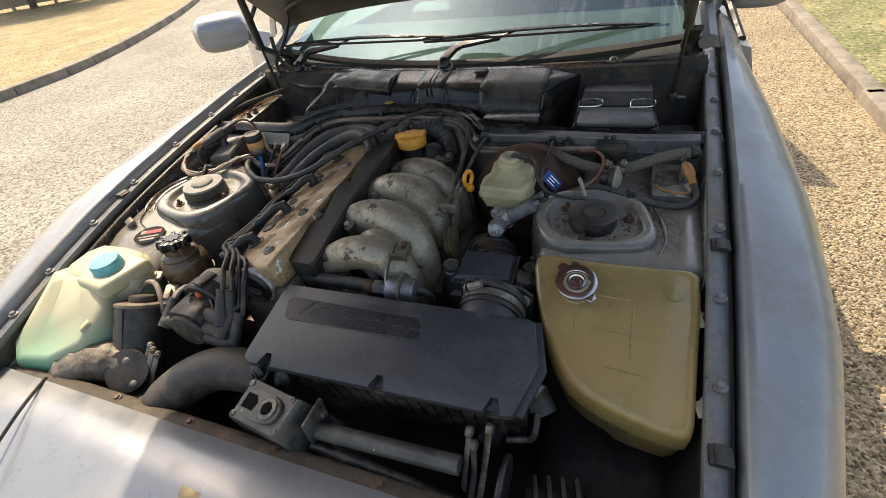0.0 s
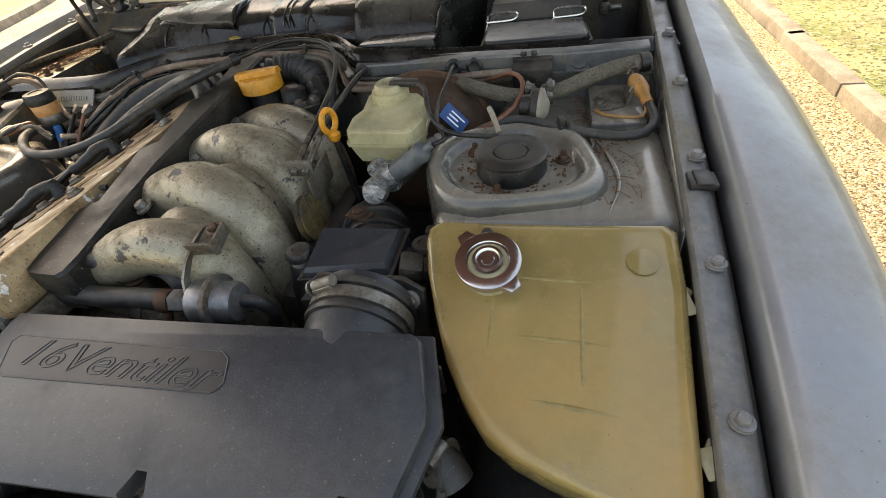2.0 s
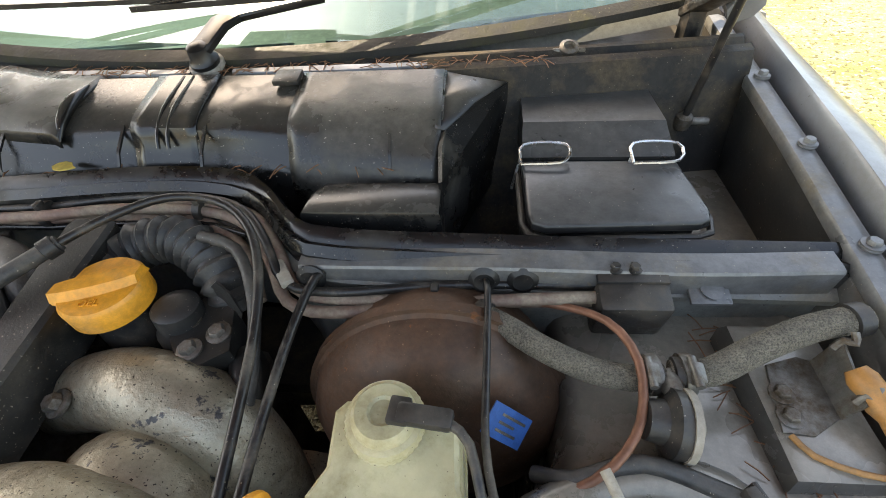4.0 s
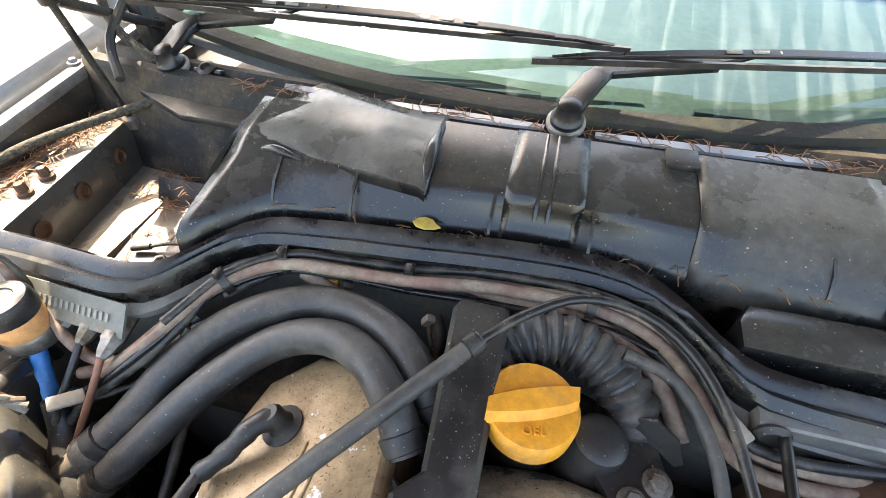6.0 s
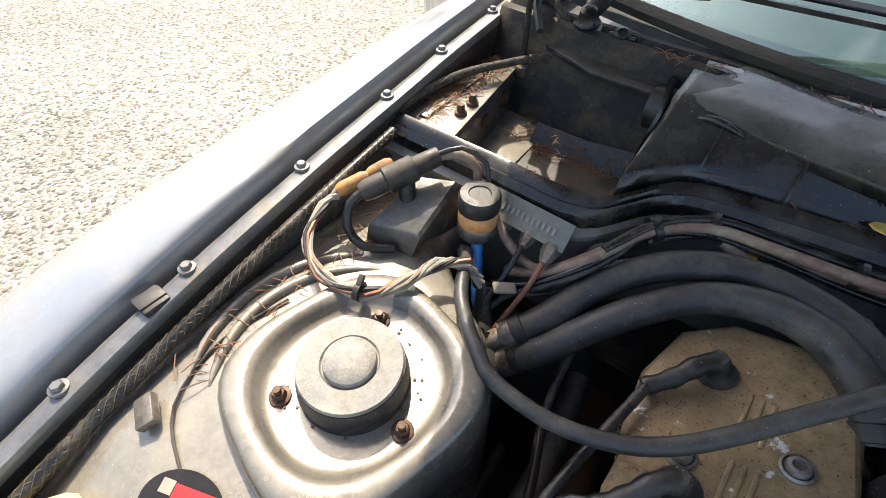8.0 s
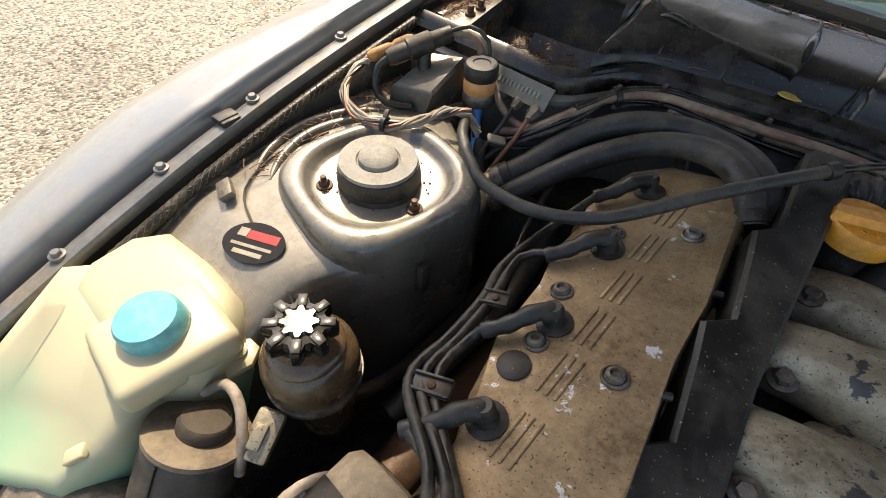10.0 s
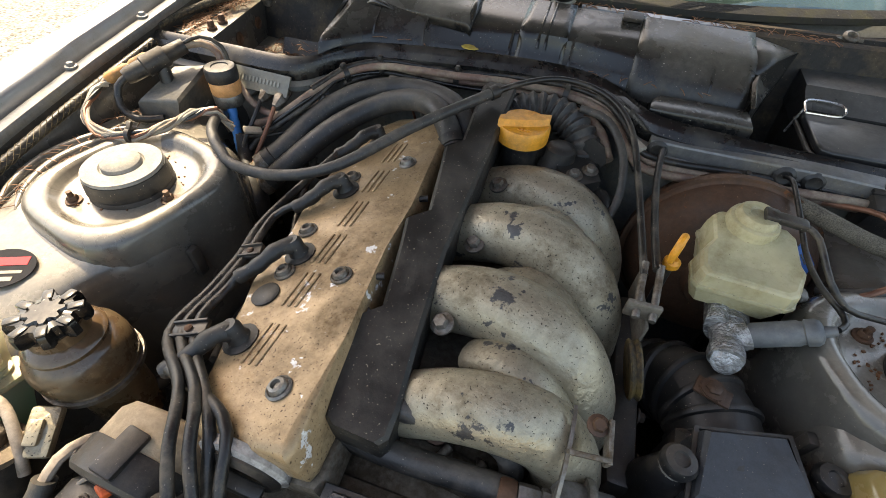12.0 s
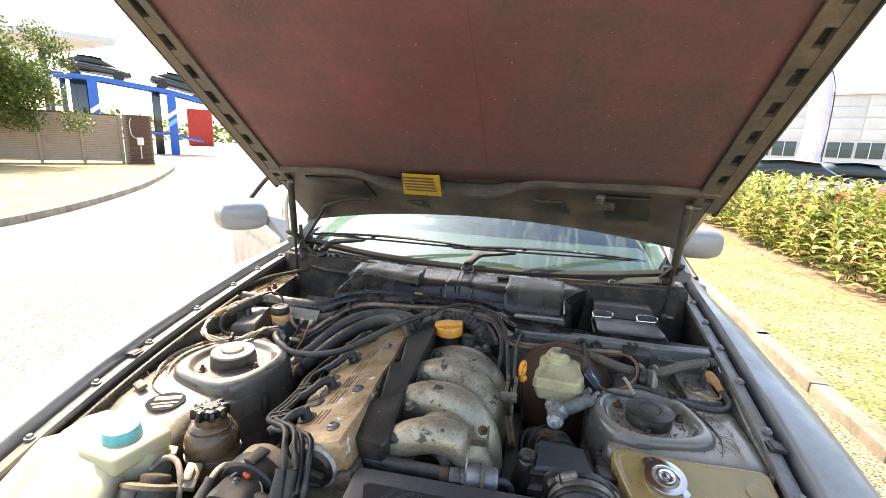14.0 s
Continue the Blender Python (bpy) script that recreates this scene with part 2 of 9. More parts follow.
M_ORANGE = mat("orange_cap_plastic", (0.72, 0.30, 0.03), 0.42, 0.0, 0.1, 14, (0.45, 0.22, 0.06), 0.25, 20, 0.05)
M_RUST = mat("rusty_steel", (0.085, 0.050, 0.032), 0.50, 0.35, 0.35, 12, (0.125, 0.062, 0.034), 0.42, 11, 0.25, 180, chips=(0.20, 0.075, 0.028), chip=0.655, cscale=55, specks=(0.26, 0.16, 0.09), speck=0.715)
M_LIP = mat("dirt_caked_panel_lip", (0.060, 0.046, 0.033), 0.8, 0.0, 0.3, 20, (0.15, 0.11, 0.07), 0.30, 18, 0.35, 200, chips=(0.035, 0.03, 0.025), chip=0.63, cscale=45)
M_STEEL = mat("dull_zinc_steel", (0.23, 0.22, 0.20), 0.46, 0.8, 0.25, 40, (0.13, 0.095, 0.062), 0.40, 30, 0.15)
M_CHROME = mat("chromed_steel", (0.70, 0.70, 0.70), 0.14, 1.0, 0.06, 20, bump=0.0, grain=0.0)
M_CAPSTEEL = mat("worn_bright_cap_steel", (0.56, 0.56, 0.56), 0.17, 1.0, 0.08, 60, bump=0.03, grain=0.0, rvar=0.08)
M_BRIGHT = mat("scuffed_bright_steel", (0.66, 0.66, 0.65), 0.27, 0.95, 0.08, 60, bump=0.05, grain=0.05)
M_TEAL = mat("turquoise_cap_plastic", (0.10, 0.42, 0.46), 0.42, 0.0, 0.1, 20, (0.2, 0.4, 0.4), 0.2, 20, 0.05)
M_CONN = mat("faded_orange_connector", (0.42, 0.19, 0.05), 0.5, 0, 0.2, 40, (0.2, 0.13, 0.07), 0.35, 30)
M_BLUE = mat("blue_plastic_hose", (0.03, 0.22, 0.58), 0.4, 0.0, 0.1, 20, bump=0.05)
M_GREYPAINT = mat("grey_vin_panel_paint", (0.165, 0.17, 0.16), 0.45, 0.05, 0.1, 10, (0.22, 0.19, 0.14), 0.3, 12, 0.05, specks=(0.07, 0.06, 0.05))

# ---- ground, road, verges ----
def stone_mat(name, cols, size, rough=0.9, bump=0.8, dist=0.006):
    """Loose chippings: every cell a stone of its own tone, with relief."""
    m = bpy.data.materials.new(name)
    m.use_nodes = True
    N, L = m.node_tree.nodes, m.node_tree.links
    bs = N["Principled BSDF"]
    co = N.new("ShaderNodeTexCoord").outputs["Object"]
    v = N.new("ShaderNodeTexVoronoi")
    v.inputs["Scale"].default_value = 1 / size
    L.new(co, v.inputs["Vector"])
    sep = N.new("ShaderNodeSeparateColor")
    L.new(v.outputs["Color"], sep.inputs[0])
    cr = N.new("ShaderNodeValToRGB")
    cr.color_ramp.elements[0].color, cr.color_ramp.elements[1].color = (*cols[0], 1), (*cols[-1], 1)
    for i, c in enumerate(cols[1:-1]):
        e = cr.color_ramp.elements.new((i + 1) / (len(cols) - 1))
        e.color = (*c, 1)
    L.new(sep.outputs[0], cr.inputs[0])
    big = N.new("ShaderNodeTexNoise")
    big.inputs["Scale"].default_value, big.inputs["Detail"].default_value = 0.9, 6
    L.new(co, big.inputs["Vector"])
    mr = N.new("ShaderNodeMapRange")
    L.new(big.outputs[0], mr.inputs[0])
    mr.inputs[1].default_value, mr.inputs[2].default_value, mr.inputs[3].default_value, mr.inputs[4].default_value = 0.3, 0.7, 0.78, 1.12
    mx = N.new("ShaderNodeVectorMath")
    mx.operation = "SCALE"
    L.new(cr.outputs[0], mx.inputs[0])
    L.new(mr.outputs[0], mx.inputs["Scale"])
    L.new(mx.outputs[0], bs.inputs["Base Color"])
    bs.inputs["Roughness"].default_value = rough
    b = N.new("ShaderNodeBump")
    b.invert = True
    b.inputs["Strength"].default_value, b.inputs["Distance"].default_value = bump, dist
    L.new(v.outputs["Distance"], b.inputs["Height"])
    L.new(b.outputs[0], bs.inputs["Normal"])
    return m


M_GRAVEL = stone_mat("tan_chippings", [(0.05, 0.036, 0.02), (0.27, 0.20, 0.115), (0.40, 0.31, 0.19), (0.56, 0.47, 0.33)], 0.0085, bump=1.0, dist=0.009)
M_ROAD = stone_mat("pale_surface_dressed_road", [(0.09, 0.08, 0.064), (0.26, 0.235, 0.19), (0.34, 0.31, 0.255), (0.45, 0.415, 0.35)], 0.014, bump=0.9, dist=0.010)
M_GRASS = mat("dry_grass_turf", (0.28, 0.25, 0.13), 0.9, 0, 0.4, 3.0, (0.13, 0.165, 0.045), 0.42, 1.6, 0.9, 45, bdist=0.03, chips=(0.40, 0.33, 0.19), chip=0.56, cscale=24, specks=(0.08, 0.08, 0.035), speck=0.58, sscale=38)
M_STRAW = mat("sun_scorched_straw", (0.37, 0.295, 0.16), 0.9, 0, 0.3, 3.0, (0.27, 0.20, 0.085), 0.40, 1.2, 0.9, 30, bdist=0.03, specks=(0.14, 0.11, 0.05), speck=0.57, sscale=22)
M_KERB = mat("weathered_concrete_kerb", (0.25, 0.215, 0.175), 0.85, 0, 0.2, 6, (0.14, 0.12, 0.09), 0.35, 5, 0.4, 90)
M_SOIL = mat("brown_bark_soil", (0.24, 0.165, 0.10), 0.95, 0, 0.4, 12, (0.30, 0.21, 0.13), 0.35, 20, 0.9, 50, bdist=0.02)


def sheet(bm, pts, z, cut=1):
    vs = [bm.verts.new((x, y, z)) for x, y in pts]
    bm.faces.new(vs)
    return bm


LEFT_KERB = [(-6.4, -30.0), (-6.75, 0.0), (-6.98, 3.9), (-7.2, 5.2), (-8.1, 7.1), (-9.7, 9.7), (-12.0, 12.8), (-14.6, 16.0), (-17.5, 18.8), (-45.0, 26.0)]
bm = bmesh.new()
sheet(bm, [(-400, -400), (400, -400), (400, 400), (-400, 400)], -0.03)
single("ground", bm, M_ROAD, "pale chip-sealed ground reaching the horizon", "ground", kind="structure")
bm = bmesh.new()
sheet(bm, [(-1.4, -14), (1.87, -14), (1.87, 3), (2.05, 60), (-1.4, 60)], 0.0)
single("pavement", bm, M_GRAVEL, "tan loose chippings beside the car", "pavement", kind="structure")
bm = bmesh.new()
sheet(bm, LEFT_KERB + [(-45, 120), (60, 120), (60, 60), (-1.4, 60), (-1.4, -30)], -0.004)
single("road", bm, M_ROAD, "pale sun-bleached surface-dressed road", "road", kind="structure")


def kerb_run(name, pts, w, h, label):
    run = thing(name, (*pts[0], 0), label, "kerb", kind="structure")
    ps = spline([(x, y, 0) for x, y in pts], 0.9)
    for a, b in list(zip(ps, ps[1:]))[:120]:
        d = b - a
        if d.length < 0.05:
            continue
        bm = bmesh.new()
        box(bm, (a + b) / 2 + Vector((0, 0, h / 2 - 0.06)), (d.length - 0.012, w, h + 0.12), 0.012, (0, 0, math.degrees(math.atan2(d.y, d.x))))
        part("kerb_stone", bm, M_KERB, run)
    return run


kerb_run("kerb_right", [(1.90, -8), (1.91, 3), (1.96, 6), (2.10, 30)], 0.11, 0.07, "worn concrete edging along the dry grass verge")
kerb_run("kerb_left", LEFT_KERB[1:9], 0.14, 0.11, "weathered concrete kerb curving along dry grass")
bm = bmesh.new()
sheet(bm, [(1.95, -14), (3.4, -14), (3.4, 60), (2.15, 60), (1.95, 3)], 0.045)
single("grass_verge_right", bm, M_GRASS, "sun-scorched yellow grass verge beside kerb", "grass", kind="structure")
bm = bmesh.new()
sheet(bm, [(x - 0.07, y) for x, y in LEFT_KERB] + [(-120, 30), (-120, -30)], 0.085)
single("grass_verge_left", bm, M_STRAW, "sun-scorched straw-coloured lawn behind kerb", "grass", kind="structure")
bm = bmesh.new()
sheet(bm, [(3.3, -14), (4.9, -14), (4.9, 60), (3.3, 60)], 0.05)
single("planting_bed", bm, M_SOIL, "brown bark-covered planting bed under hedge", "soil", kind="structure")

# ---- the car's body ----
RAILZ = [(0.0, 0.585), (0.30, 0.66), (0.45, 0.705), (0.737, 0.788), (0.868, 0.820), (1.006, 0.846), (1.153, 0.868), (1.42, 0.900), (1.75, 0.930), (2.0, 0.945)]
SIDEX = [(-0.05, 0.60), (0.1, 0.70), (0.3, 0.755), (0.55, 0.80), (0.85, 0.848), (1.15, 0.8675), (1.45, 0.85), (1.75, 0.815), (2.1, 0.815), (3.4, 0.83)]


def rail_z(y, s=1):
    """The flange's height: the car leans a little, so that its left side stands higher."""
    return lerp_table(RAILZ, y) + (0.004 if s > 0 else 0.018)


def rail_x(y):
    return 0.605 + 0.0425 * y


car = thing("car", (0, 1.6, 0), "grey two-door sports car with its bonnet open", "car")


def fender(s):
    """The outer wing: a rolled inner lip, a rounded crown over the wheel, and the flank."""
    bm = bmesh.new()
    rings = []
    for i in range(44):
        y = -0.02 + i * 0.046
        x0, z0, xo = rail_x(y) + 0.025, rail_z(y, s), lerp_table(SIDEX, y) + (0.030 if s < 0 else -0.018)
        w = xo - x0
        b = 0.022 * math.exp(-((y - 0.82) / 0.3) ** 2)
        prof = [(x0, z0 - 0.05), (x0 + 0.001, z0 + 0.008), (x0 + 0.005, z0 + 0.014), (x0 + 0.2 * w, z0 + 0.008 + 0.3 * b), (x0 + 0.42 * w, z0 - 0.006 + 0.6 * b), (x0 + 0.62 * w, z0 - 0.028 + b),
                (x0 + 0.8 * w, z0 - 0.062 + 0.8 * b), (x0 + 0.92 * w, z0 - 0.105), (xo - 0.004, z0 - 0.19), (xo, z0 - 0.25), (xo - 0.004, 0.48), (xo - 0.02, 0.36), (xo - 0.04, 0.22)]
        rings.append([Vector((s * x, y, z)) for x, z in prof])
    # the crown as a finer curve
    fine = [[Vector(p) for p in spline(r[2:10], 0.02)] for r in rings]
    skin = []
    for r, f in zip(rings, fine):
        idx = np.linspace(0, len(f) - 1, 16)
        skin.append(r[:2] + [f[int(round(k))] for k in idx] + r[10:])
    loft(bm, skin, closed=False)
    f = part("fender", bm, M_PAINT, car, "grey metallic front wing with sky reflections", 60)
    sol = f.modifiers.new("thickness", "SOLIDIFY")
    sol.thickness, sol.offset = 0.003, -1
    return f


for s in (-1, 1):
    fender(s)
    # the bolted flange inside the wing
    bm = bmesh.new()
    rings = []
    for i in range(34):
        y = 0.40 + i * 0.04
        x, z = rail_x(y), rail_z(y, s)
        rings.append([Vector((s * px, y, pz)) for px, pz in ((x - 0.016, z - 0.012), (x - 0.016, z - 0.003), (x - 0.014, z), (x - 0.002, z + 0.001), (x + 0.008, z - 0.002), (x + 0.013, z - 0.008), (x + 0.017, z - 0.022), (x + 0.0235, z - 0.028), (x + 0.0235, z - 0.04), (x + 0.0, z - 0.04))])
    loft(bm, rings)
    flange = part("wing_flange", bm, M_RAIL, car, "dusty grey bolted flange along the wing")
    # Dark wall: grime, and the shade below the flange put in its colour.
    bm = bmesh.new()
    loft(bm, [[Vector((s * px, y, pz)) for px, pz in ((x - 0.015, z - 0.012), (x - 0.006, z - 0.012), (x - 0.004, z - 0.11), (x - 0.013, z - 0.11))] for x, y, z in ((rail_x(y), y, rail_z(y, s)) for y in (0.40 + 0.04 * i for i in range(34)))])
    part("flange_wall", bm, M_DARKBAY, flange, "grimy wall below the flange, darkened for its shade")
    for y in ((0.60, 0.737, 0.868, 1.006, 1.153, 1.29, 1.42, 1.55) if s > 0 else (0.60, 0.70, 0.834, 0.972, 1.133, 1.29, 1.416, 1.56)):
        bm = bmesh.new()
        lathe(bm, [(0.0088, 0), (0.0090, 0.0012), (0.0084, 0.0020), (0.005, 0.0022)], (s * (rail_x(y) + 0.001), y, rail_z(y, s)), n=20)
        bolt(bm, (s * (rail_x(y) + 0.001), y, rail_z(y, s) + 0.0018), 0.0058, 0.006)
        part("bolt", bm, M_RAIL, flange)
    for y in (0.93,) if s < 0 else (0.97, 0.655):
        bm = bmesh.new()
        box(bm, (s * (rail_x(y) + 0.002), y, rail_z(y, s) + 0.001), (0.027, 0.026, 0.008), 0.002)
        box(bm, (s * (rail_x(y) + 0.002), y, rail_z(y, s) + 0.005), (0.016, 0.027, 0.004), 0.0015)
        part("bonnet_buffer", bm, M_RUBBER, flange)

# nose panel in front of the bay
bm = bmesh.new()
rings = []
for i in range(9):
    v = i / 8
    row = []
    for k in range(25):
        u = -1 + 2 * k / 24
        y0 = 0.515 + 0.02 * u * u if u > 0 else 0.515 + 0.01 * u * u
        y = y0 - 0.62 * v + 0.10 * v * u * u
        x = u * (rail_x(0.5) + 0.028 + 0.10 * v)
        z = 0.728 - 0.03 * u * u * (1 - v) - 0.035 * v - 0.20 * v ** 2.2 - 0.10 * v * u * u
        row.append(Vector((x, y, z)))
    rings.append(row)
loft(bm, rings, closed=False)
nose = part("nose_panel", bm, M_PAINT, car, "grey painted nose panel ahead of the bay", 60)
sol = nose.modifiers.new("thickness", "SOLIDIFY")
sol.thickness, sol.offset = 0.004, -1
# its rusty turned-down rear lip
bm = bmesh.new()
rings = []
for k in range(25):
    u = -1 + 2 * k / 24
    x, y0 = u * (rail_x(0.5) + 0.02), (0.515 + 0.02 * u * u if u > 0 else 0.515 + 0.01 * u * u)
    z = 0.728 - 0.03 * u * u
    rings.append([Vector((x, y0 + a, z + b)) for a, b in ((-0.006, -0.006), (0.010, -0.008), (0.020, -0.013), (0.027, -0.021), (0.029, -0.040), (0.02, -0.07), (-0.006, -0.05))])
loft(bm, rings)
lip = part("panel_lip", bm, M_LIP, car, "dirt-caked lip of the nose panel")
for u in (-0.44, -0.17, 0.09, 0.36, 0.62):
    bm = bmesh.new()
    bolt(bm, (u * (rail_x(0.5) + 0.02), 0.527 + 0.015 * u * u, 0.7195 - 0.03 * u * u), 0.005, 0.004)
    part("rivet", bm, M_RUST, lip)
for s in (-1, 1):
    bm = bmesh.new()
    tube(bm, [(s * 0.472, 0.525, 0.713), (s * 0.44, 0.46, 0.718), (s * 0.40, 0.38, 0.715), (s * 0.36, 0.28, 0.70)], 0.003, 6)
    part("panel_gap", bm, M_RUBBER, nose)
bm = bmesh.new()
lathe(bm, [(0.024, 0.0), (0.024, 0.003), (0.018, 0.006)], (-0.02, 0.445, 0.716), (0, 0.03, 1), 20, 1.0, 0.85)
part("emblem", bm, mat("tarnished_emblem", (0.28, 0.22, 0.12), 0.4, 0.8, 0.3, 60), nose, "tarnished oval emblem")

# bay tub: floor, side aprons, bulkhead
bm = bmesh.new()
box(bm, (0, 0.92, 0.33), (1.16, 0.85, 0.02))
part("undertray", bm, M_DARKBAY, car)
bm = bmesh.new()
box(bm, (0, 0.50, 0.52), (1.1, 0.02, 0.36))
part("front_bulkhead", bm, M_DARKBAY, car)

APRON = [(0.48, 0.60), (0.60, 0.655), (0.68, 0.715), (0.76, 0.775), (0.84, 0.806), (0.92, 0.818), (1.0, 0.822), (1.1, 0.820), (1.18, 0.812), (1.3, 0.800)]


APRON_R = [(0.48, 0.50), (0.70, 0.50), (0.88, 0.53), (0.918, 0.56), (0.9265, 0.810), (0.94, 0.818), (1.0, 0.822), (1.1, 0.820), (1.18, 0.812), (1.3, 0.800)]


def apron_in(y, s=-1):
    """Where the shelf turns down: it bulges inwards round the tower."""
    return 0.405 - (0.064 if s < 0 else 0.044) * math.exp(-((y - 1.0) / 0.125) ** 4)


def apron(s):
    """Inner wing: a domed shelf beside the tower, falling to the chassis leg."""
    bm = bmesh.new()
    rings = []
    for y in [0.50 + 0.02 * i for i in range(21)] + [0.918, 0.9265] + [0.94 + 0.02 * i for i in range(19)]:
        z, xi, rx, rz = lerp_table(APRON if s < 0 else APRON_R, y), apron_in(y, s), rail_x(y), rail_z(y, s)
        if s < 0:
            xi = min(xi + 0.075 * max(0.0, min(1.0, (y - 1.12) / 0.07)), 0.478)
        dip = 0.006 if s < 0 else -0.008
        rings.append([Vector((s * x, y, zz)) for x, zz in ((rx - 0.013, rz - 0.012), (rx - 0.017, z - dip - 0.010), (rx - 0.038, z - dip), (rx - 0.05, z - 0.4 * dip), (0.545, z), (max(0.50, xi + 0.045), z + 0.002), (max(0.45, xi + 0.038), z + 0.002), (xi + 0.034, z - 0.0005), (xi + 0.020, z - 0.004), (xi + 0.011, z - 0.011), (xi + 0.005, z - 0.024), (xi + 0.001, z - 0.06), (xi - 0.004, z - 0.16), (xi - 0.006, 0.35))])
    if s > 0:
        # Lower front run is coloured black for the deep shade of the bay.
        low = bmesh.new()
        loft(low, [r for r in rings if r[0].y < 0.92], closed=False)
        part("apron_front", low, M_DARKBAY, car, "grimy lower inner wing, coloured black for deep shade", 60)
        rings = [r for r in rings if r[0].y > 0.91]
    loft(bm, rings, closed=False)
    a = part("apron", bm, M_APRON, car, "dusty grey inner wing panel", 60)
    sol = a.modifiers.new("thickness", "SOLIDIFY")
    sol.thickness, sol.offset = 0.002, -1 if s > 0 else 1
    return a


def tower(s):
    """Strut tower: rounded square rim with a dished top."""
    bm = bmesh.new()
    cx, cy, g = (-0.446, 0.997, 1.0) if s < 0 else (0.453, 1.022, 1.0)
    rings = []
    for r, z, sq in ((0.114, 0.60, 3.4), (0.112, 0.770, 3.4), (0.1105, 0.815, 3.3), (0.108, 0.829, 3.2), (0.104, 0.8365, 3.0), (0.099, 0.8395, 2.8), (0.093, 0.8403, 2.6), (0.088, 0.839, 2.5), (0.084, 0.835, 2.4), (0.0805, 0.829, 2.3), (0.077, 0.8262, 2.2), (0.072, 0.8255, 2.1), (0.02, 0.8255, 2.0)):
        rings.append([])
        for k in range(48):
            a = math.tau * k / 48
            ca, sa = math.cos(a), math.sin(a)
            q = g * r / (abs(ca) ** sq + abs(sa) ** sq) ** (1 / sq)
            x, y = q * ca * 0.96, q * sa
            rings[-1].append(Vector((cx + x * math.cos(0.25) - s * y * math.sin(0.25), cy + s * x * math.sin(0.25) + y * math.cos(0.25), z)))
            if s > 0 and rings[-1][-1].y < cy:
                rings[-1][-1].y = cy + (rings[-1][-1].y - cy) / r * lerp_table([(0.0, 0.0), (0.072, 0.056), (0.084, 0.064), (0.099, 0.073), (0.114, 0.084)], r)
    loft(bm, rings, cap=True)
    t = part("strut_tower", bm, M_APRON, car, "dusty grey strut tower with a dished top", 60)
    # Slots are solid blocks whose dark colour stands for the shade inside.
    for y, z, h in ((0.955, 0.765, 0.046), (1.03, 0.735, 0.03)):
        bm = bmesh.new()
        box(bm, (s * (apron_in(y, s) - 0.003), y, z), (0.010, 0.014, h), 0.003)
        part("wall_slot", bm, M_DARKBAY, t)
    rr = 0.047 if s < 0 else 0.0395
    bm = bmesh.new()
    lathe(bm, [(rr + 0.003, 0), (rr + 0.005, 0.004), (rr + 0.001, 0.014), (rr + 0.003, 0.018), (rr + 0.001, 0.032), (rr, 0.036)], (cx, cy, 0.817 if s < 0 else 0.812), n=40)
    mount = part("rubber_mount", bm, M_RUBBER, t)
    bm = bmesh.new()
    if s < 0:
        lathe(bm, [(0.045, 0), (0.0465, 0.002), (0.0455, 0.006), (0.026, 0.0065), (0.0245, 0.004), (0.0235, 0.004), (0.0225, 0.010), (0.018, 0.0135), (0.004, 0.0145)], (cx, cy, 0.852), n=40)
    else:
        lathe(bm, [(0.040, 0), (0.0435, 0.001), (0.0435, 0.004), (0.040, 0.0065), (0.022, 0.0055), (0.0205, 0.003), (0.0195, 0.003), (0.0185, 0.005), (0.004, 0.0055)], (cx, cy, 0.848), n=40)
    cap_ = part("strut_cap", bm, M_CAPGREY if s < 0 else M_BLACK, mount, "dusty round strut cap with domed centre" if s < 0 else "grey rubber strut cap")
    for k in range(3):
        a = math.tau * k / 3 + (0.35 if s > 0 else 1.95)
        bm = bmesh.new()
        c = (cx + 0.065 * math.cos(a), cy + 0.065 * math.sin(a) * (1.0 if s < 0 or math.sin(a) > 0 else 0.84), 0.8255)
        bolt(bm, c, 0.0065, 0.008)
        lathe(bm, [(0.0035, 0), (0.0035, 0.015)], c, n=8)
        part("bolt", bm, M_RUST, t, "rusty nut")
    return t


M_CAPGREY = mat("gritty_grey_cap", (0.20, 0.195, 0.18), 0.6, 0.1, 0.2, 60, (0.33, 0.30, 0.25), 0.4, 50, 0.3, 400)
for s in (-1, 1):
    apron(s)
    tower(s)
# pressed beads round the left tower
for rad, a0, a1 in ((0.128, 118, 222), (0.150, 130, 215)):
    bm = bmesh.new()
    tube(bm, [(-0.455 + rad * math.cos(radians(a)), 1.0 + rad * math.sin(radians(a)), lerp_table(APRON, 1.0 + rad * math.sin(radians(a))) - 0.001) for a in np.linspace(a0, a1, 9)], lambda f: 0.0015 + 0.006 * math.sin(math.pi * f) ** 0.5, 10, 0.01)
    part("pressed_bead", bm, M_APRON, car)
# pressed ridges and a bead of sealer on the right inner wing
for pts, r in (([(0.556, 1.10, 0.823), (0.570, 1.04, 0.826), (0.574, 0.99, 0.825), (0.560, 0.945, 0.820)], 0.0035), ([(0.604, 1.06, 0.824), (0.600, 1.0, 0.824), (0.588, 0.95, 0.820)], 0.0022), ([(0.545, 1.115, 0.820), (0.552, 1.09, 0.823), (0.548, 1.07, 0.824)], 0.004)):
    bm = bmesh.new()
    tube(bm, pts, lambda f, r=r: r * (0.4 + 0.6 * math.sin(math.pi * f)), 10, 0.008)
    part("pressed_ridge", bm, M_APRON, car)
# raised seam across the left dome
bm = bmesh.new()
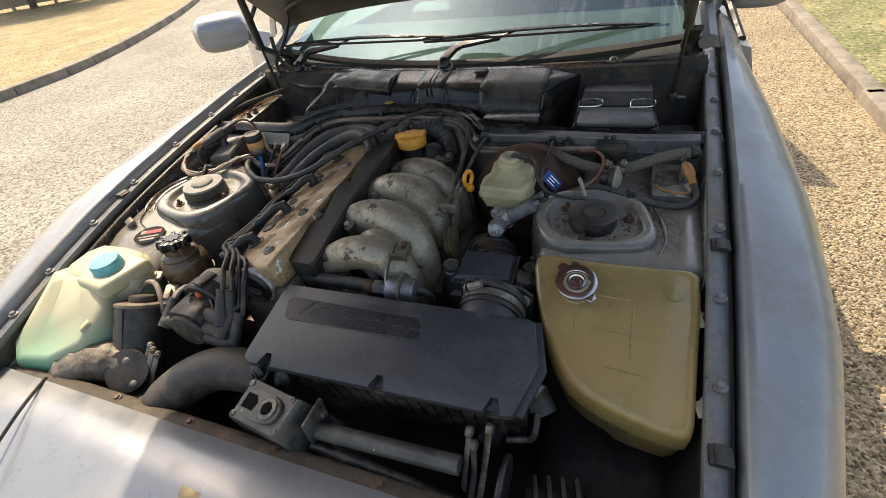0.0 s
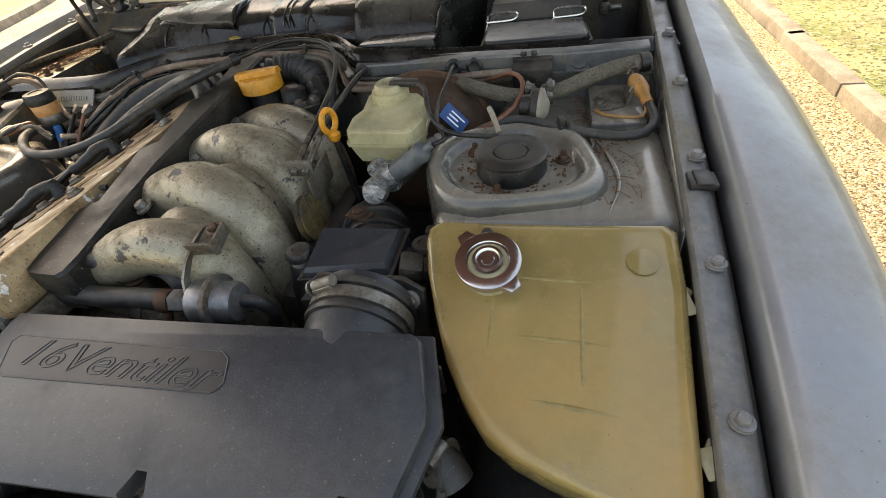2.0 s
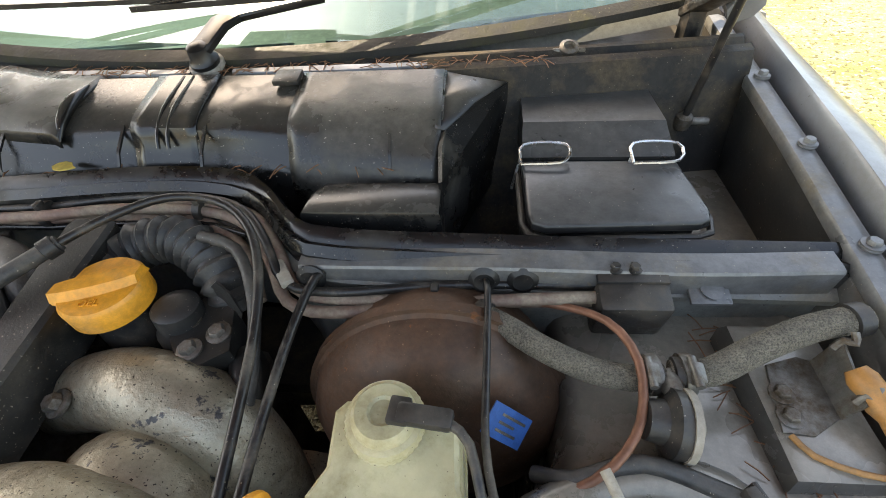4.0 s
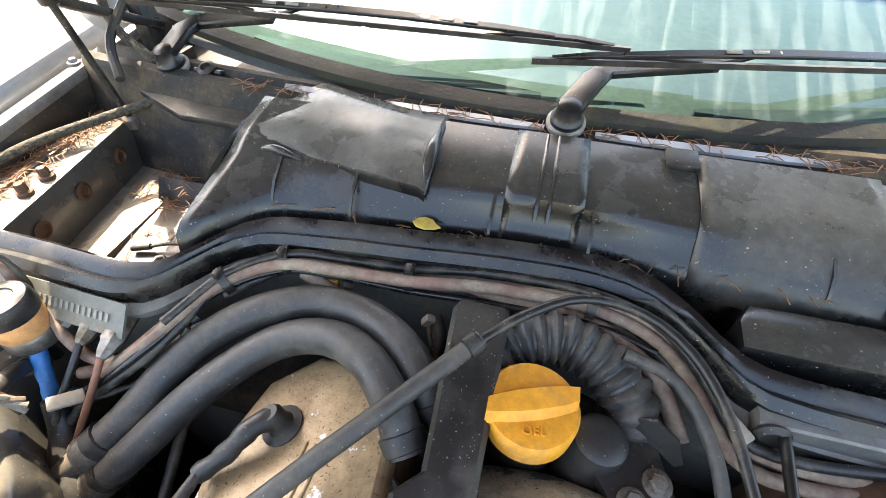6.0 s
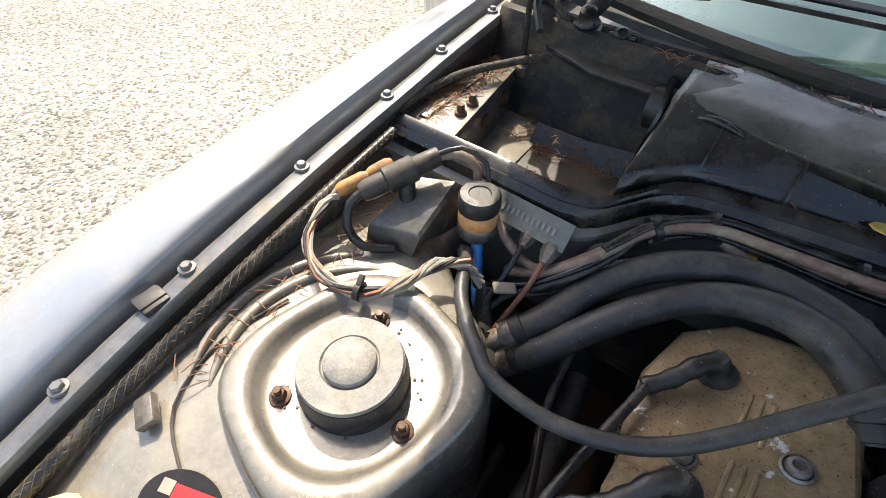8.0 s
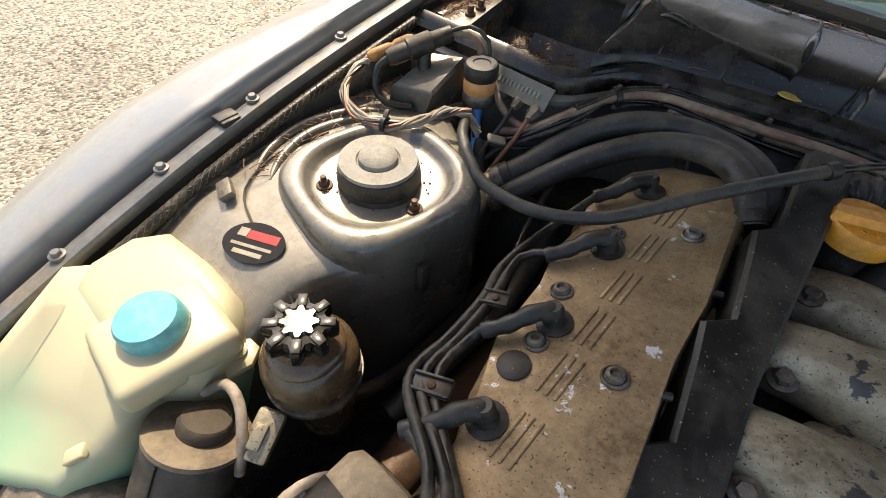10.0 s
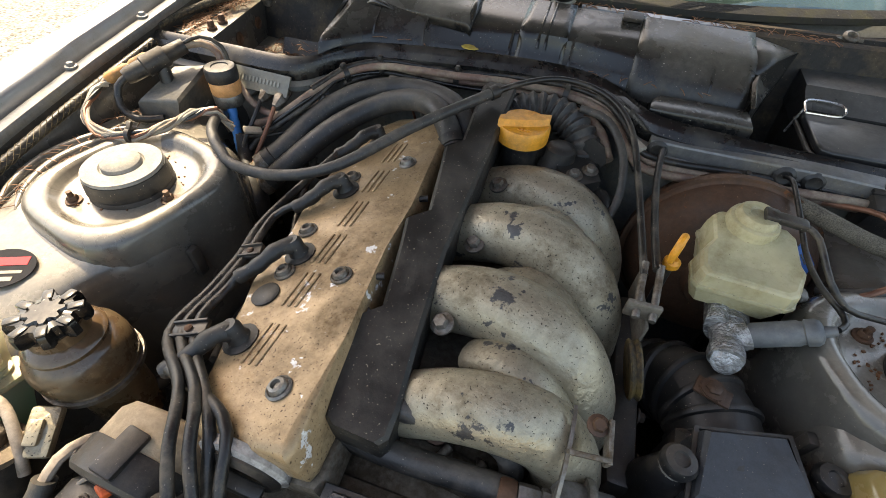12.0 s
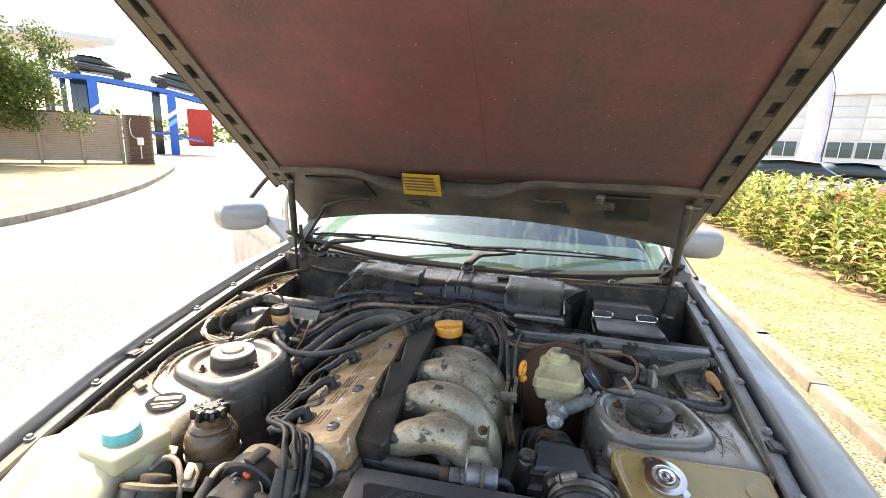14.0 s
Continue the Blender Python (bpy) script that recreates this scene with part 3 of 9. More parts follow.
tube(bm, [(-0.565, 1.02, 0.8235), (-0.580, 0.95, 0.8205), (-0.560, 0.885, 0.815), (-0.50, 0.855, 0.811), (-0.43, 0.835, 0.799), (-0.40, 0.825, 0.785)], 0.0016, 6)
part("sealed_seam", bm, M_DARKBAY, car)
# chassis leg in the corner of the scuttle
for s in (-1, 1):
    bm = bmesh.new()
    prism(bm, [(s * 0.655, 1.305), (s * 0.512, 1.305), (s * 0.516, 1.55), (s * 0.655, 1.55)], 0.70, 0.800, 0.006)
    leg = part("chassis_leg", bm, M_APRON, car)
    if s > 0:
        continue
    # upper box of the leg beside the flange, with its bolts and blanking plugs
    bm = bmesh.new()
    prism(bm, [(-0.658, 1.302), (-0.563, 1.302), (-0.606, 1.56), (-0.658, 1.56)], 0.795, 0.870, 0.005)
    upper = part("leg_box", bm, M_APRON, car, "sunlit grey boxed panel edge in the scuttle corner")
    bm = bmesh.new()
    box(bm, (-0.632, 1.42, 0.871), (0.018, 0.20, 0.006), 0.002, (0, 0, 3))
    part("pressed_rib", bm, M_APRON, upper)
    for y in (1.337, 1.41, 1.49):
        bm = bmesh.new()
        lathe(bm, [(0.011, 0), (0.012, 0.003), (0.008, 0.005), (0.006, 0.002)], (-0.563 - 0.1667 * (y - 1.302), y, 0.838), (1, 0.16, 0), 18)
        part("plug", bm, M_RUST, upper)
    for x, y in ((-0.590, 1.360), (-0.592, 1.392)):
        bm = bmesh.new()
        bolt(bm, (x, y, 0.870), 0.006, 0.014)
        part("bolt", bm, M_RUST, upper, "rusty bolt")

# bulkhead with its sealing flange, bulging back behind the engine
SEAL = [(-0.655, 1.285), (-0.50, 1.282), (-0.385, 1.276), (-0.345, 1.292), (-0.315, 1.335), (-0.28, 1.363), (-0.20, 1.37), (-0.12, 1.372), (-0.02, 1.38), (0.05, 1.383), (0.10, 1.372), (0.135, 1.34), (0.165, 1.308), (0.21, 1.298), (0.34, 1.297), (0.50, 1.293), (0.655, 1.29)]


def seal_z(x):
    return 0.872 + 0.022 * math.exp(-((x + 0.05) / 0.25) ** 2)


line = spline([(x, y, 0) for x, y in SEAL], 0.02)
bm = bmesh.new()
loft(bm, [[Vector((p.x, p.y + a, seal_z(p.x) + b)) for a, b in ((-0.012, -0.50), (-0.014, -0.035), (-0.026, -0.030), (-0.028, -0.022), (-0.012, -0.014), (0.012, -0.014), (0.014, -0.06), (0.014, -0.50))] for p in line])
bulkhead = part("bulkhead", bm, M_GREYPAINT, car, "grey painted bulkhead behind the engine", 35)
bm = bmesh.new()
loft(bm, [[Vector((p.x, p.y + a, seal_z(p.x) + b)) for a, b in ((-0.018, -0.016), (-0.019, 0.0), (-0.012, 0.008), (-0.004, 0.003), (0.002, 0.010), (0.010, 0.012), (0.017, 0.004), (0.018, -0.016))] for p in line])
part("rubber_seal", bm, M_SEAL, bulkhead, "black ribbed rubber seal on the bulkhead")
# folded lip of the bulkhead right of the engine, added for an edge highlight
bm = bmesh.new()
loft(bm, [[Vector((x, 1.272 + 0.003 * math.sin(9 * x) + a, 0.8775 + 0.006 * (x - 0.18) + 0.0012 * math.sin(21 * x) + b)) for a, b in ((0.020, 0.002), (0.003, 0.0015), (-0.0015, 0.0005), (-0.003, -0.002), (-0.0015, -0.030), (0.002, -0.032), (0.020, -0.006))] for x in (0.175 + 0.02 * i for i in range(24))])
part("bulkhead_lip", bm, M_RAIL, bulkhead, "folded bulkhead lip, added to catch an edge highlight", 30)

# ---- scuttle, windscreen, cabin ----
M_GLASS = bpy.data.materials.new("green_tinted_dusty_glass")
M_GLASS.use_nodes = True
gn, gl = M_GLASS.node_tree.nodes, M_GLASS.node_tree.links
gn.remove(gn["Principled BSDF"])
tr, go, du, m1, m2 = (gn.new(k) for k in ("ShaderNodeBsdfTransparent", "ShaderNodeBsdfGlossy", "ShaderNodeBsdfDiffuse", "ShaderNodeMixShader", "ShaderNodeMixShader"))
tr.inputs[0].default_value = (0.34, 0.58, 0.54, 1)
go.inputs["Roughness"].default_value = 0.02
go.inputs[0].default_value = (0.52, 0.72, 0.92, 1)
du.inputs[0].default_value = (0.36, 0.44, 0.44, 1)
fr = gn.new("ShaderNodeFresnel")
fr.inputs[0].default_value = 1.6
gl.new(fr.outputs[0], m1.inputs[0])
gl.new(tr.outputs[0], m1.inputs[1])
gl.new(go.outputs[0], m1.inputs[2])
gc = gn.new("ShaderNodeTexCoord")
gw = gn.new("ShaderNodeTexNoise")
gw.inputs["Scale"].default_value, gw.inputs["Detail"].default_value, gw.inputs["Distortion"].default_value = 4.0, 10.0, 2.2
gp = gn.new("ShaderNodeMapping")
gp.inputs["Scale"].default_value = (4.5, 0.7, 0.7)
gl.new(gc.outputs["Object"], gp.inputs[0])
gl.new(gp.outputs[0], gw.inputs["Vector"])
gr = gn.new("ShaderNodeMapRange")
for k, v in ((1, 0.50), (2, 0.68), (3, 0.015), (4, 0.15)):
    gr.inputs[k].default_value = v
gl.new(gw.outputs[0], gr.inputs[0])
gl.new(gr.outputs[0], m2.inputs[0])
gl.new(m1.outputs[0], m2.inputs[1])
gl.new(du.outputs[0], m2.inputs[2])
gl.new(m2.outputs[0], gn["Material Output"].inputs[0])

M_INSIDE = mat("dark_cabin_trim", (0.03, 0.032, 0.035), 0.6, 0, 0.2, 12)
M_SCUTTLE = mat("grimy_scuttle_paint", (0.017, 0.016, 0.015), 0.6, 0.0, 0.3, 14, (0.085, 0.065, 0.042), 0.36, 16, 0.3, spec=0.25, specks=GRIT, speck=0.73)
M_MOSS = mat("mossy_black_rubber", (0.010, 0.010, 0.009), 0.6, 0.0, 0.3, 40, (0.030, 0.030, 0.011), 0.30, 22, 0.4, 200, specks=(0.26, 0.23, 0.14), speck=0.725)


def screen_base(x):
    return 1.556 + 0.36 * x * x


bm = bmesh.new()
loft(bm, [[Vector((x * (1 - 0.14 * v), screen_base(x) + 0.72 * v, 0.957 + 0.010 * (x / 0.6) ** 2 + 0.31 * v - 0.02 * v * v)) for v in (k / 10 for k in range(11))] for x in (-0.64 + 0.04 * i for i in range(33))], closed=False)
screen = part("windscreen", bm, M_GLASS, car, "green-tinted dusty windscreen reflecting the sky", 80)
screen.visible_shadow = False
# rubber surround and the printed band at the foot of the glass
bm = bmesh.new()
loft(bm, [[Vector((x, screen_base(x) + a, 0.957 + 0.010 * (x / 0.6) ** 2 + b)) for a, b in ((-0.010, -0.012), (-0.010, -0.002), (-0.002, 0.002), (0.007, 0.006), (0.008, -0.002), (0.0, -0.016))] for x in (-0.66 + 0.033 * i for i in range(41))])
part("screen_seal", bm, M_MOSS, screen, "mossy black seal at the foot of the glass")
# pale strips in front of the glass, shaped to stand for sunlight slivers
for x0, x1 in ((-0.34, -0.215), (-0.205, -0.02), (0.035, 0.275)):
    bm = bmesh.new()
    loft(bm, [[Vector((x, 1.533 - 0.012 * x + 0.10 * x * x + a * (0.25 + 0.75 * math.sin(math.pi * (0.04 + 0.92 * k / 14)) ** 0.6), 0.9475 + b)) for a, b in ((-0.007, -0.003), (-0.006, 0.0), (0.005, 0.0015), (0.007, -0.003))] for k, x in enumerate(np.linspace(x0, x1, 15))])
    part("sun_sliver", bm, M_PAINT, car, "pale strip standing for a sliver of sunlight on the scuttle")
# scuttle trough and lip
bm = bmesh.new()
loft(bm, [[Vector((x, y + 0.10 * x * x, z)) for y, z in ((1.36, 0.70), (1.40, 0.70), (1.48, 0.78), (1.515, 0.925), (1.522, 0.942), (1.535, 0.945), (1.545, 0.935), (1.554, 0.946), (1.562, 0.947), (1.566, 0.90))] for x in (-0.66 + 0.033 * i for i in range(41))], closed=False)
sc = part("scuttle", bm, M_SCUTTLE, car, "dusty dark scuttle panel strewn with pine needles", 40)
sol = sc.modifiers.new("thickness", "SOLIDIFY")
sol.thickness = 0.003
# floor of the trough, sides and cabin front
bm = bmesh.new()
box(bm, (0, 1.42, 0.69), (1.30, 0.34, 0.02))
part("trough_floor", bm, M_SCUTTLE, car)
for s in (-1, 1):
    bm = bmesh.new()
    box(bm, (s * 0.665, 1.52, 0.80), (0.02, 0.50, 0.16))
    part("trough_side", bm, M_DARKBAY, car)
    # bonnet hinge bracket and pivot plate in the corner
    bm = bmesh.new()
    prism(bm, [(s * 0.36, 1.50), (s * 0.47, 1.50), (s * 0.60, 1.56), (s * 0.60, 1.64), (s * 0.36, 1.59)] if s < 0 else [(0.395, 1.572), (0.60, 1.580), (0.60, 1.64), (0.395, 1.605)], 0.905, 0.915, 0.003)
    part("pivot_plate", bm, M_BLACK, car)
    bm = bmesh.new()
    lathe(bm, [(0.011, 0), (0.012, 0.005), (0.007, 0.007), (0.006, 0.003)], (s * 0.46 if s < 0 else 0.446, 1.565 if s < 0 else 1.575, 0.945), (0, -0.4, 1), 18)
    box(bm, (s * 0.46 if s < 0 else 0.446, 1.57 if s < 0 else 1.58, 0.942), (0.04, 0.018, 0.006), 0.002, (-20, 0, 0))
    part("washer_bracket", bm, M_STEEL if s > 0 else M_BLACK, car)
    bm = bmesh.new()
    box(bm, (s * 0.615, 1.60, 0.99), (0.03, 0.16, 0.012), 0.003, (-28, 0, 0))
    box(bm, (s * 0.615, 1.655, 0.95), (0.022, 0.03, 0.09), 0.003)
    part("bonnet_hinge", bm, M_BLACK, car)
bm = bmesh.new()
box(bm, (0, 1.95, 0.50), (1.58, 0.7, 0.72), 0.03)
part("cabin_front", bm, M_DARKBAY, car)
M_DASH = mat("faded_grey_dash_top", (0.095, 0.098, 0.092), 0.7, 0, 0.15, 8, (0.06, 0.06, 0.056), 0.3, 6, 0.2, 200)
bm = bmesh.new()
loft(bm, [[Vector((x, screen_base(x) * (1 - f) + y * f, z)) for f, y, z in ((0, 0, 0.930), (0.06, 2.0, 0.948), (0.5, 1.90, 0.958), (1, 1.98, 0.965), (1, 2.12, 0.955), (1, 2.16, 0.88), (1, 2.16, 0.70))] for x in (-0.62 + 0.062 * i for i in range(21))], closed=False)
dash = part("dashboard", bm, M_DASH, car, "faded grey dashboard behind the glass")
for x0, x1 in ((-0.44, -0.03), (0.14, 0.50)):
    bm = bmesh.new()
    loft(bm, [[Vector((x, screen_base(x) + 0.030 + a * w, 0.957 + b)) for a, b in ((-1, -0.010), (-1, 0.002), (1, 0.003), (1, -0.010))] for x, w in ((x0 + (x1 - x0) * i / 14, 0.003 + 0.014 * math.sin(math.pi * i / 14)) for i in range(15))])
    part("defroster_slot", bm, M_INSIDE, dash, "black defroster slot")
# Unseen cabin floor and trim, added to darken the view through the glass.
bm = bmesh.new()
box(bm, (0, 2.55, 0.36), (1.44, 1.9, 0.02))
part("cabin_floor", bm, M_INSIDE, car)
bm = bmesh.new()
box(bm, (0, 3.35, 0.75), (1.40, 0.03, 0.9), 0.01, (-12, 0, 0))
part("rear_trim", bm, M_INSIDE, car)
for x in (-0.70, 0.70):
    bm = bmesh.new()
    box(bm, (x, 2.6, 0.64), (0.02, 1.75, 0.58), 0.005)
    part("side_trim", bm, M_INSIDE, car)
for x in (-0.36, 0.36):
    bm = bmesh.new()
    box(bm, (x, 2.75, 0.62), (0.46, 0.14, 0.62), 0.05, (14, 0, 0))
    box(bm, (x, 2.86, 0.98), (0.26, 0.10, 0.18), 0.04, (14, 0, 0))
    part("seat", bm, M_INSIDE, car)
bm = bmesh.new()
loft(bm, [[Vector((s * (0.55 - 0.02 * k), 2.24 + 0.28 * k, 1.255 + 0.02 * math.sin(math.pi * k / 4) - 0.03 * abs(s) ** 3)) for s in (-1, -0.6, -0.2, 0.2, 0.6, 1)] for k in range(5)], closed=False)
roof = part("roof", bm, M_PAINT, car, "grey painted roof", 60)
sol = roof.modifiers.new("thickness", "SOLIDIFY")
sol.thickness = 0.03
bm = bmesh.new()
loft(bm, [[Vector((x, y, z)) for y, z in ((3.30, 1.25), (4.15, 0.86), (4.2, 0.3), (3.4, 0.3))] for x in (-0.80, -0.5, 0.5, 0.80)])
part("tail", bm, M_PAINT, car)
for s in (-1, 1):
    bm = bmesh.new()
    tube(bm, [(s * 0.655, 1.61, 0.975), (s * 0.63, 1.86, 1.09), (s * 0.555, 2.26, 1.255), (s * 0.545, 3.3, 1.24)], 0.022, 8)
    part("windscreen_pillar", bm, M_PAINT, car)


def door(s, hinge, swing):
    """A door about its front hinge: skin, window frame and mirror; swing in degrees."""
    m = Matrix.Translation(hinge) @ Matrix.Rotation(radians(swing), 4, "Z")
    bm = bmesh.new()
    rings = []
    for i in range(9):
        y = 1.22 * i / 8
        rings.append([m @ Vector((s * a, y, z)) for a, z in ((-0.05, 0.30), (0.0, 0.30), (0.022, 0.45), (0.03, 0.65), (0.018, 0.80), (-0.012, 0.905), (-0.05, 0.915))])
    loft(bm, rings)
    d = part("door", bm, M_PAINT, car, "grey door standing ajar" if swing else "closed grey door", 50)
    bm = bmesh.new()
    tube(bm, [m @ Vector(p) for p in ((s * -0.03, 0.06, 0.91), (s * -0.09, 0.34, 1.03), (s * -0.19, 0.62, 1.12), (s * -0.20, 1.15, 1.11), (s * -0.04, 1.2, 0.91))], 0.013, 8)
    part("window_frame", bm, M_BLACK, d)
    return m, d


def wing_mirror(m, s, d):
    """Wing mirror: wedge-shaped housing on a triangular foot, in the door's space."""
    bm = bmesh.new()
    rings = []
    for f, w, h, y in ((0, 0.050, 0.036, -0.062), (0.3, 0.085, 0.052, -0.052), (0.6, 0.098, 0.060, -0.02), (1.0, 0.102, 0.064, 0.03), (1.05, 0.094, 0.056, 0.034)):
        rings.append([])
        for k in range(24):
            a = math.tau * k / 24
            ca, sa = math.cos(a), math.sin(a)
            q = 1 / (abs(ca) ** 3.2 + abs(sa) ** 3.2) ** (1 / 3.2)
            rings[-1].append(m @ Vector((s * (0.135 + w * q * ca), 0.30 + y, 1.03 + h * q * sa)))
    loft(bm, rings)
    hd = part("mirror_housing", bm, M_PAINT, d, "grey wing mirror housing", 50)
    bm = bmesh.new()
    loft(bm, [[m @ Vector(p) for p in ((s * 0.05, 0.26, 0.985), (s * 0.05, 0.33, 0.985), (s * 0.05, 0.33, 1.03), (s * 0.05, 0.26, 1.03))], [m @ Vector(p) for p in ((s * -0.02, 0.18, 0.91), (s * -0.02, 0.36, 0.91), (s * -0.03, 0.34, 1.0), (s * -0.03, 0.28, 1.0))]])
    part("mirror_foot", bm, M_PAINT, d)
    bm = bmesh.new()
    prism(bm, [(s * (0.05), 0.985), (s * 0.22, 0.985), (s * 0.22, 1.075), (s * 0.05, 1.075)], 0, 0.003, 0, m=m @ Matrix.Translation((0, 0.338, 0)) @ Matrix(((1, 0, 0, 0), (0, 0, -1, 0), (0, 1, 0, 0), (0, 0, 0, 1))))
    part("mirror_glass", bm, M_CHROME, d)


for s, swing, back in ((-1, 45.0, 0.30), (1, 0.0, 0.56)):
    m, d = door(s, (s * (0.77 if s < 0 else 0.80), 1.74 if s < 0 else 1.80, 0.0), swing)
    wing_mirror((Matrix.Translation((0.118, -0.105, -0.02)) if s < 0 else Matrix.Translation((-0.125, -0.30, -0.04))) @ m @ Matrix.Translation((0, back - 0.30, 0.02)), s, d)
for s in (-1, 1):
    for y in (1.02, 3.42):
        w = bmesh.new()
        lathe(w, [(0.20, -0.10), (0.30, -0.10), (0.317, -0.07), (0.317, 0.07), (0.30, 0.10), (0.20, 0.10)], (s * 0.72, y, 0.317), (1, 0, 0), 40)
        tyre = part("tyre", w, M_RUBBER, car)
        w = bmesh.new()
        lathe(w, [(0.20, -0.09), (0.205, 0.09), (0.17, 0.08), (0.06, 0.05), (0.02, 0.055)], (s * 0.72, y, 0.317), (s, 0, 0), 30)
        part("rim", w, M_STEEL, car)

# ---- bonnet, propped open ----
PITCH = radians(37.0)
HB = Matrix.Translation((0.012, 1.60, 1.11)) @ Matrix.Rotation(-PITCH, 4, "X") @ Matrix.Diagonal((1, -1, 1, 1))
M_LINER = mat("maroon_bonnet_liner", (0.165, 0.055, 0.064), 0.62, 0.0, 0.42, 1.6, (0.078, 0.056, 0.056), 0.52, 1.5, 0.25, 160, grain=0.12, specks=(0.40, 0.33, 0.28), speck=0.74, sscale=150)
M_UNDER = mat("dusty_bonnet_frame", (0.066, 0.058, 0.050), 0.45, 0.1, 0.2, 14, (0.15, 0.12, 0.085), 0.35, 8, 0.08)


def half(v):
    return 0.655 - 0.012 * v


def v_rear(x):
    return -0.29 * x * x


bonnet = thing("bonnet", (0, 1.62, 1.0), "open bonnet with maroon liner on its underside", "bonnet")
bm = bmesh.new()
rings = []
for i in range(27):
    x = -1 + 2 * i / 26
    col = []
    for k in range(14):
        f = k / 13
        v = f * 1.28
        xx = x * (half(v) + 0.018)
        v0 = v_rear(xx) - 0.02
        v = v0 + (1.28 - v0) * f
        col.append(HB @ Vector((xx, v, 0.056 - 0.012 * abs(x) ** 3)))
    rings.append(col)
loft(bm, rings, closed=False)
skin = part("outer_skin", bm, M_PAINT, bonnet, "grey painted bonnet skin", 60)
sol = skin.modifiers.new("thickness", "SOLIDIFY")
sol.thickness = 0.004
# liner
bm = bmesh.new()
loft(bm, [[HB @ Vector((u * (half(v) - 0.052), v, 0.020 + 0.006 * math.sin(9 * u + 3 * v) * 0.4)) for u in (-1 + k / 12 for k in range(25))] for v in (0.20 + 0.06 * k for k in range(18))], closed=False)
liner = part("liner", bm, M_LINER, bonnet, "faded maroon insulating liner", 70)
sol = liner.modifiers.new("thickness", "SOLIDIFY")
sol.thickness = 0.006
bm = bmesh.new()
tube(bm, [HB @ Vector(p) for p in ((0.05, 0.30, 0.0155), (0.045, 0.6, 0.0155), (0.04, 1.15, 0.0155))], 0.0016, 6)
part("liner_seam", bm, M_LINER, liner)
# side members with slots
for s in (-1, 1):
    bm = bmesh.new()
    for inner, outer, zz in ((-0.058, -0.038, 0.006), (-0.018, 0.008, 0.004)):
        loft(bm, [[HB @ Vector((s * (half(v) + o), v, z)) for o, z in ((inner, zz), (outer, zz), (outer, zz + 0.03), (inner, zz + 0.03))] for v in (0.12 + 0.058 * k for k in range(21))])
    for k in range(15):
        v = 0.13 + 0.082 * k
        loft(bm, [[HB @ Vector((s * (half(vv) + o), vv, z)) for o, z in ((-0.040, 0.0062), (-0.016, 0.0055), (-0.016, 0.03), (-0.040, 0.03))] for vv in (v, v + 0.040)])
    sm_ = part("side_member", bm, M_UNDER, bonnet, "slotted dusty side member", 30)
    # Dark sheet behind the slots stands for the shade inside them.
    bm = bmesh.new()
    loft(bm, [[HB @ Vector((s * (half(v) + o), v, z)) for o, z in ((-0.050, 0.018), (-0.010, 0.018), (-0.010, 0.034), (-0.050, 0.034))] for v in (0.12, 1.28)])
    part("slot_shade", bm, M_DARKBAY, sm_)
    bm = bmesh.new()
    tube(bm, [HB @ Vector((s * (half(v) + 0.014), v, 0.012)) for v in (0.10, 0.3, 0.7, 1.27)], 0.007, 8)
    part("edge_seal", bm, M_RUBBER, bonnet)
# rear member: raised border that dips in the middle, with openings
def dip(x):
    return 0.205 - 0.075 * (math.tanh((x + 0.30) / 0.04) - math.tanh((x - 0.12) / 0.04)) / 2


bm = bmesh.new()
xs = [-0.645 + 0.0258 * i for i in range(51)]
loft(bm, [[HB @ Vector((x, v, z)) for v, z in ((v_rear(x) - 0.012, 0.034), (v_rear(x) - 0.012, 0.012), (v_rear(x) + 0.004, 0.004), (v_rear(x) + 0.02, 0.012), (dip(x) - 0.03, 0.018), (dip(x) - 0.012, 0.004), (dip(x) + 0.004, 0.002), (dip(x) + 0.016, 0.010), (dip(x) + 0.02, 0.034))] for x in xs])
rear = part("rear_member", bm, M_UNDER, bonnet, "dusty pressed rear member of the bonnet", 40)
# Openings are dark shapes, their inner shade given by colour.
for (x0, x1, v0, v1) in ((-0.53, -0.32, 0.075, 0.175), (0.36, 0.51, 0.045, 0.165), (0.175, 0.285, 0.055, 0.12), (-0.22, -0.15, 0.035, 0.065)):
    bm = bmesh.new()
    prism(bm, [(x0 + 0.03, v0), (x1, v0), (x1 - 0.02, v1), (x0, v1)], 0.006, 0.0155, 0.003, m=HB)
    part("opening_shade", bm, M_DARKBAY, rear)
bm = bmesh.new()
prism(bm, [(-0.215, 0.125), (-0.095, 0.125), (-0.085, 0.235), (-0.195, 0.235)], -0.001, 0.001, 0, m=HB)
lab = part("warning_label", bm, mat("yellow_warning_label", (0.50, 0.33, 0.03), 0.5, 0, 0.12, 30), bonnet, "yellow warning label with unreadable print")
for k in range(5):
    bm = bmesh.new()
    prism(bm, [(-0.20, 0.150 + 0.016 * k), (-0.105, 0.150 + 0.016 * k), (-0.105, 0.157 + 0.016 * k), (-0.20, 0.157 + 0.016 * k)], -0.0018, -0.001, 0, m=HB)
    part("print_bar", bm, M_UNDER, lab)
bm = bmesh.new()
prism(bm, [(0.345, 0.125), (0.40, 0.125), (0.40, 0.145), (0.368, 0.145), (0.368, 0.185), (0.345, 0.185)], -0.012, 0.004, 0.003, m=HB)
lathe(bm, [(0.010, 0), (0.010, 0.012), (0.006, 0.013)], HB @ Vector((0.355, 0.172, -0.012)), (0, -0.6, -0.8), 14)
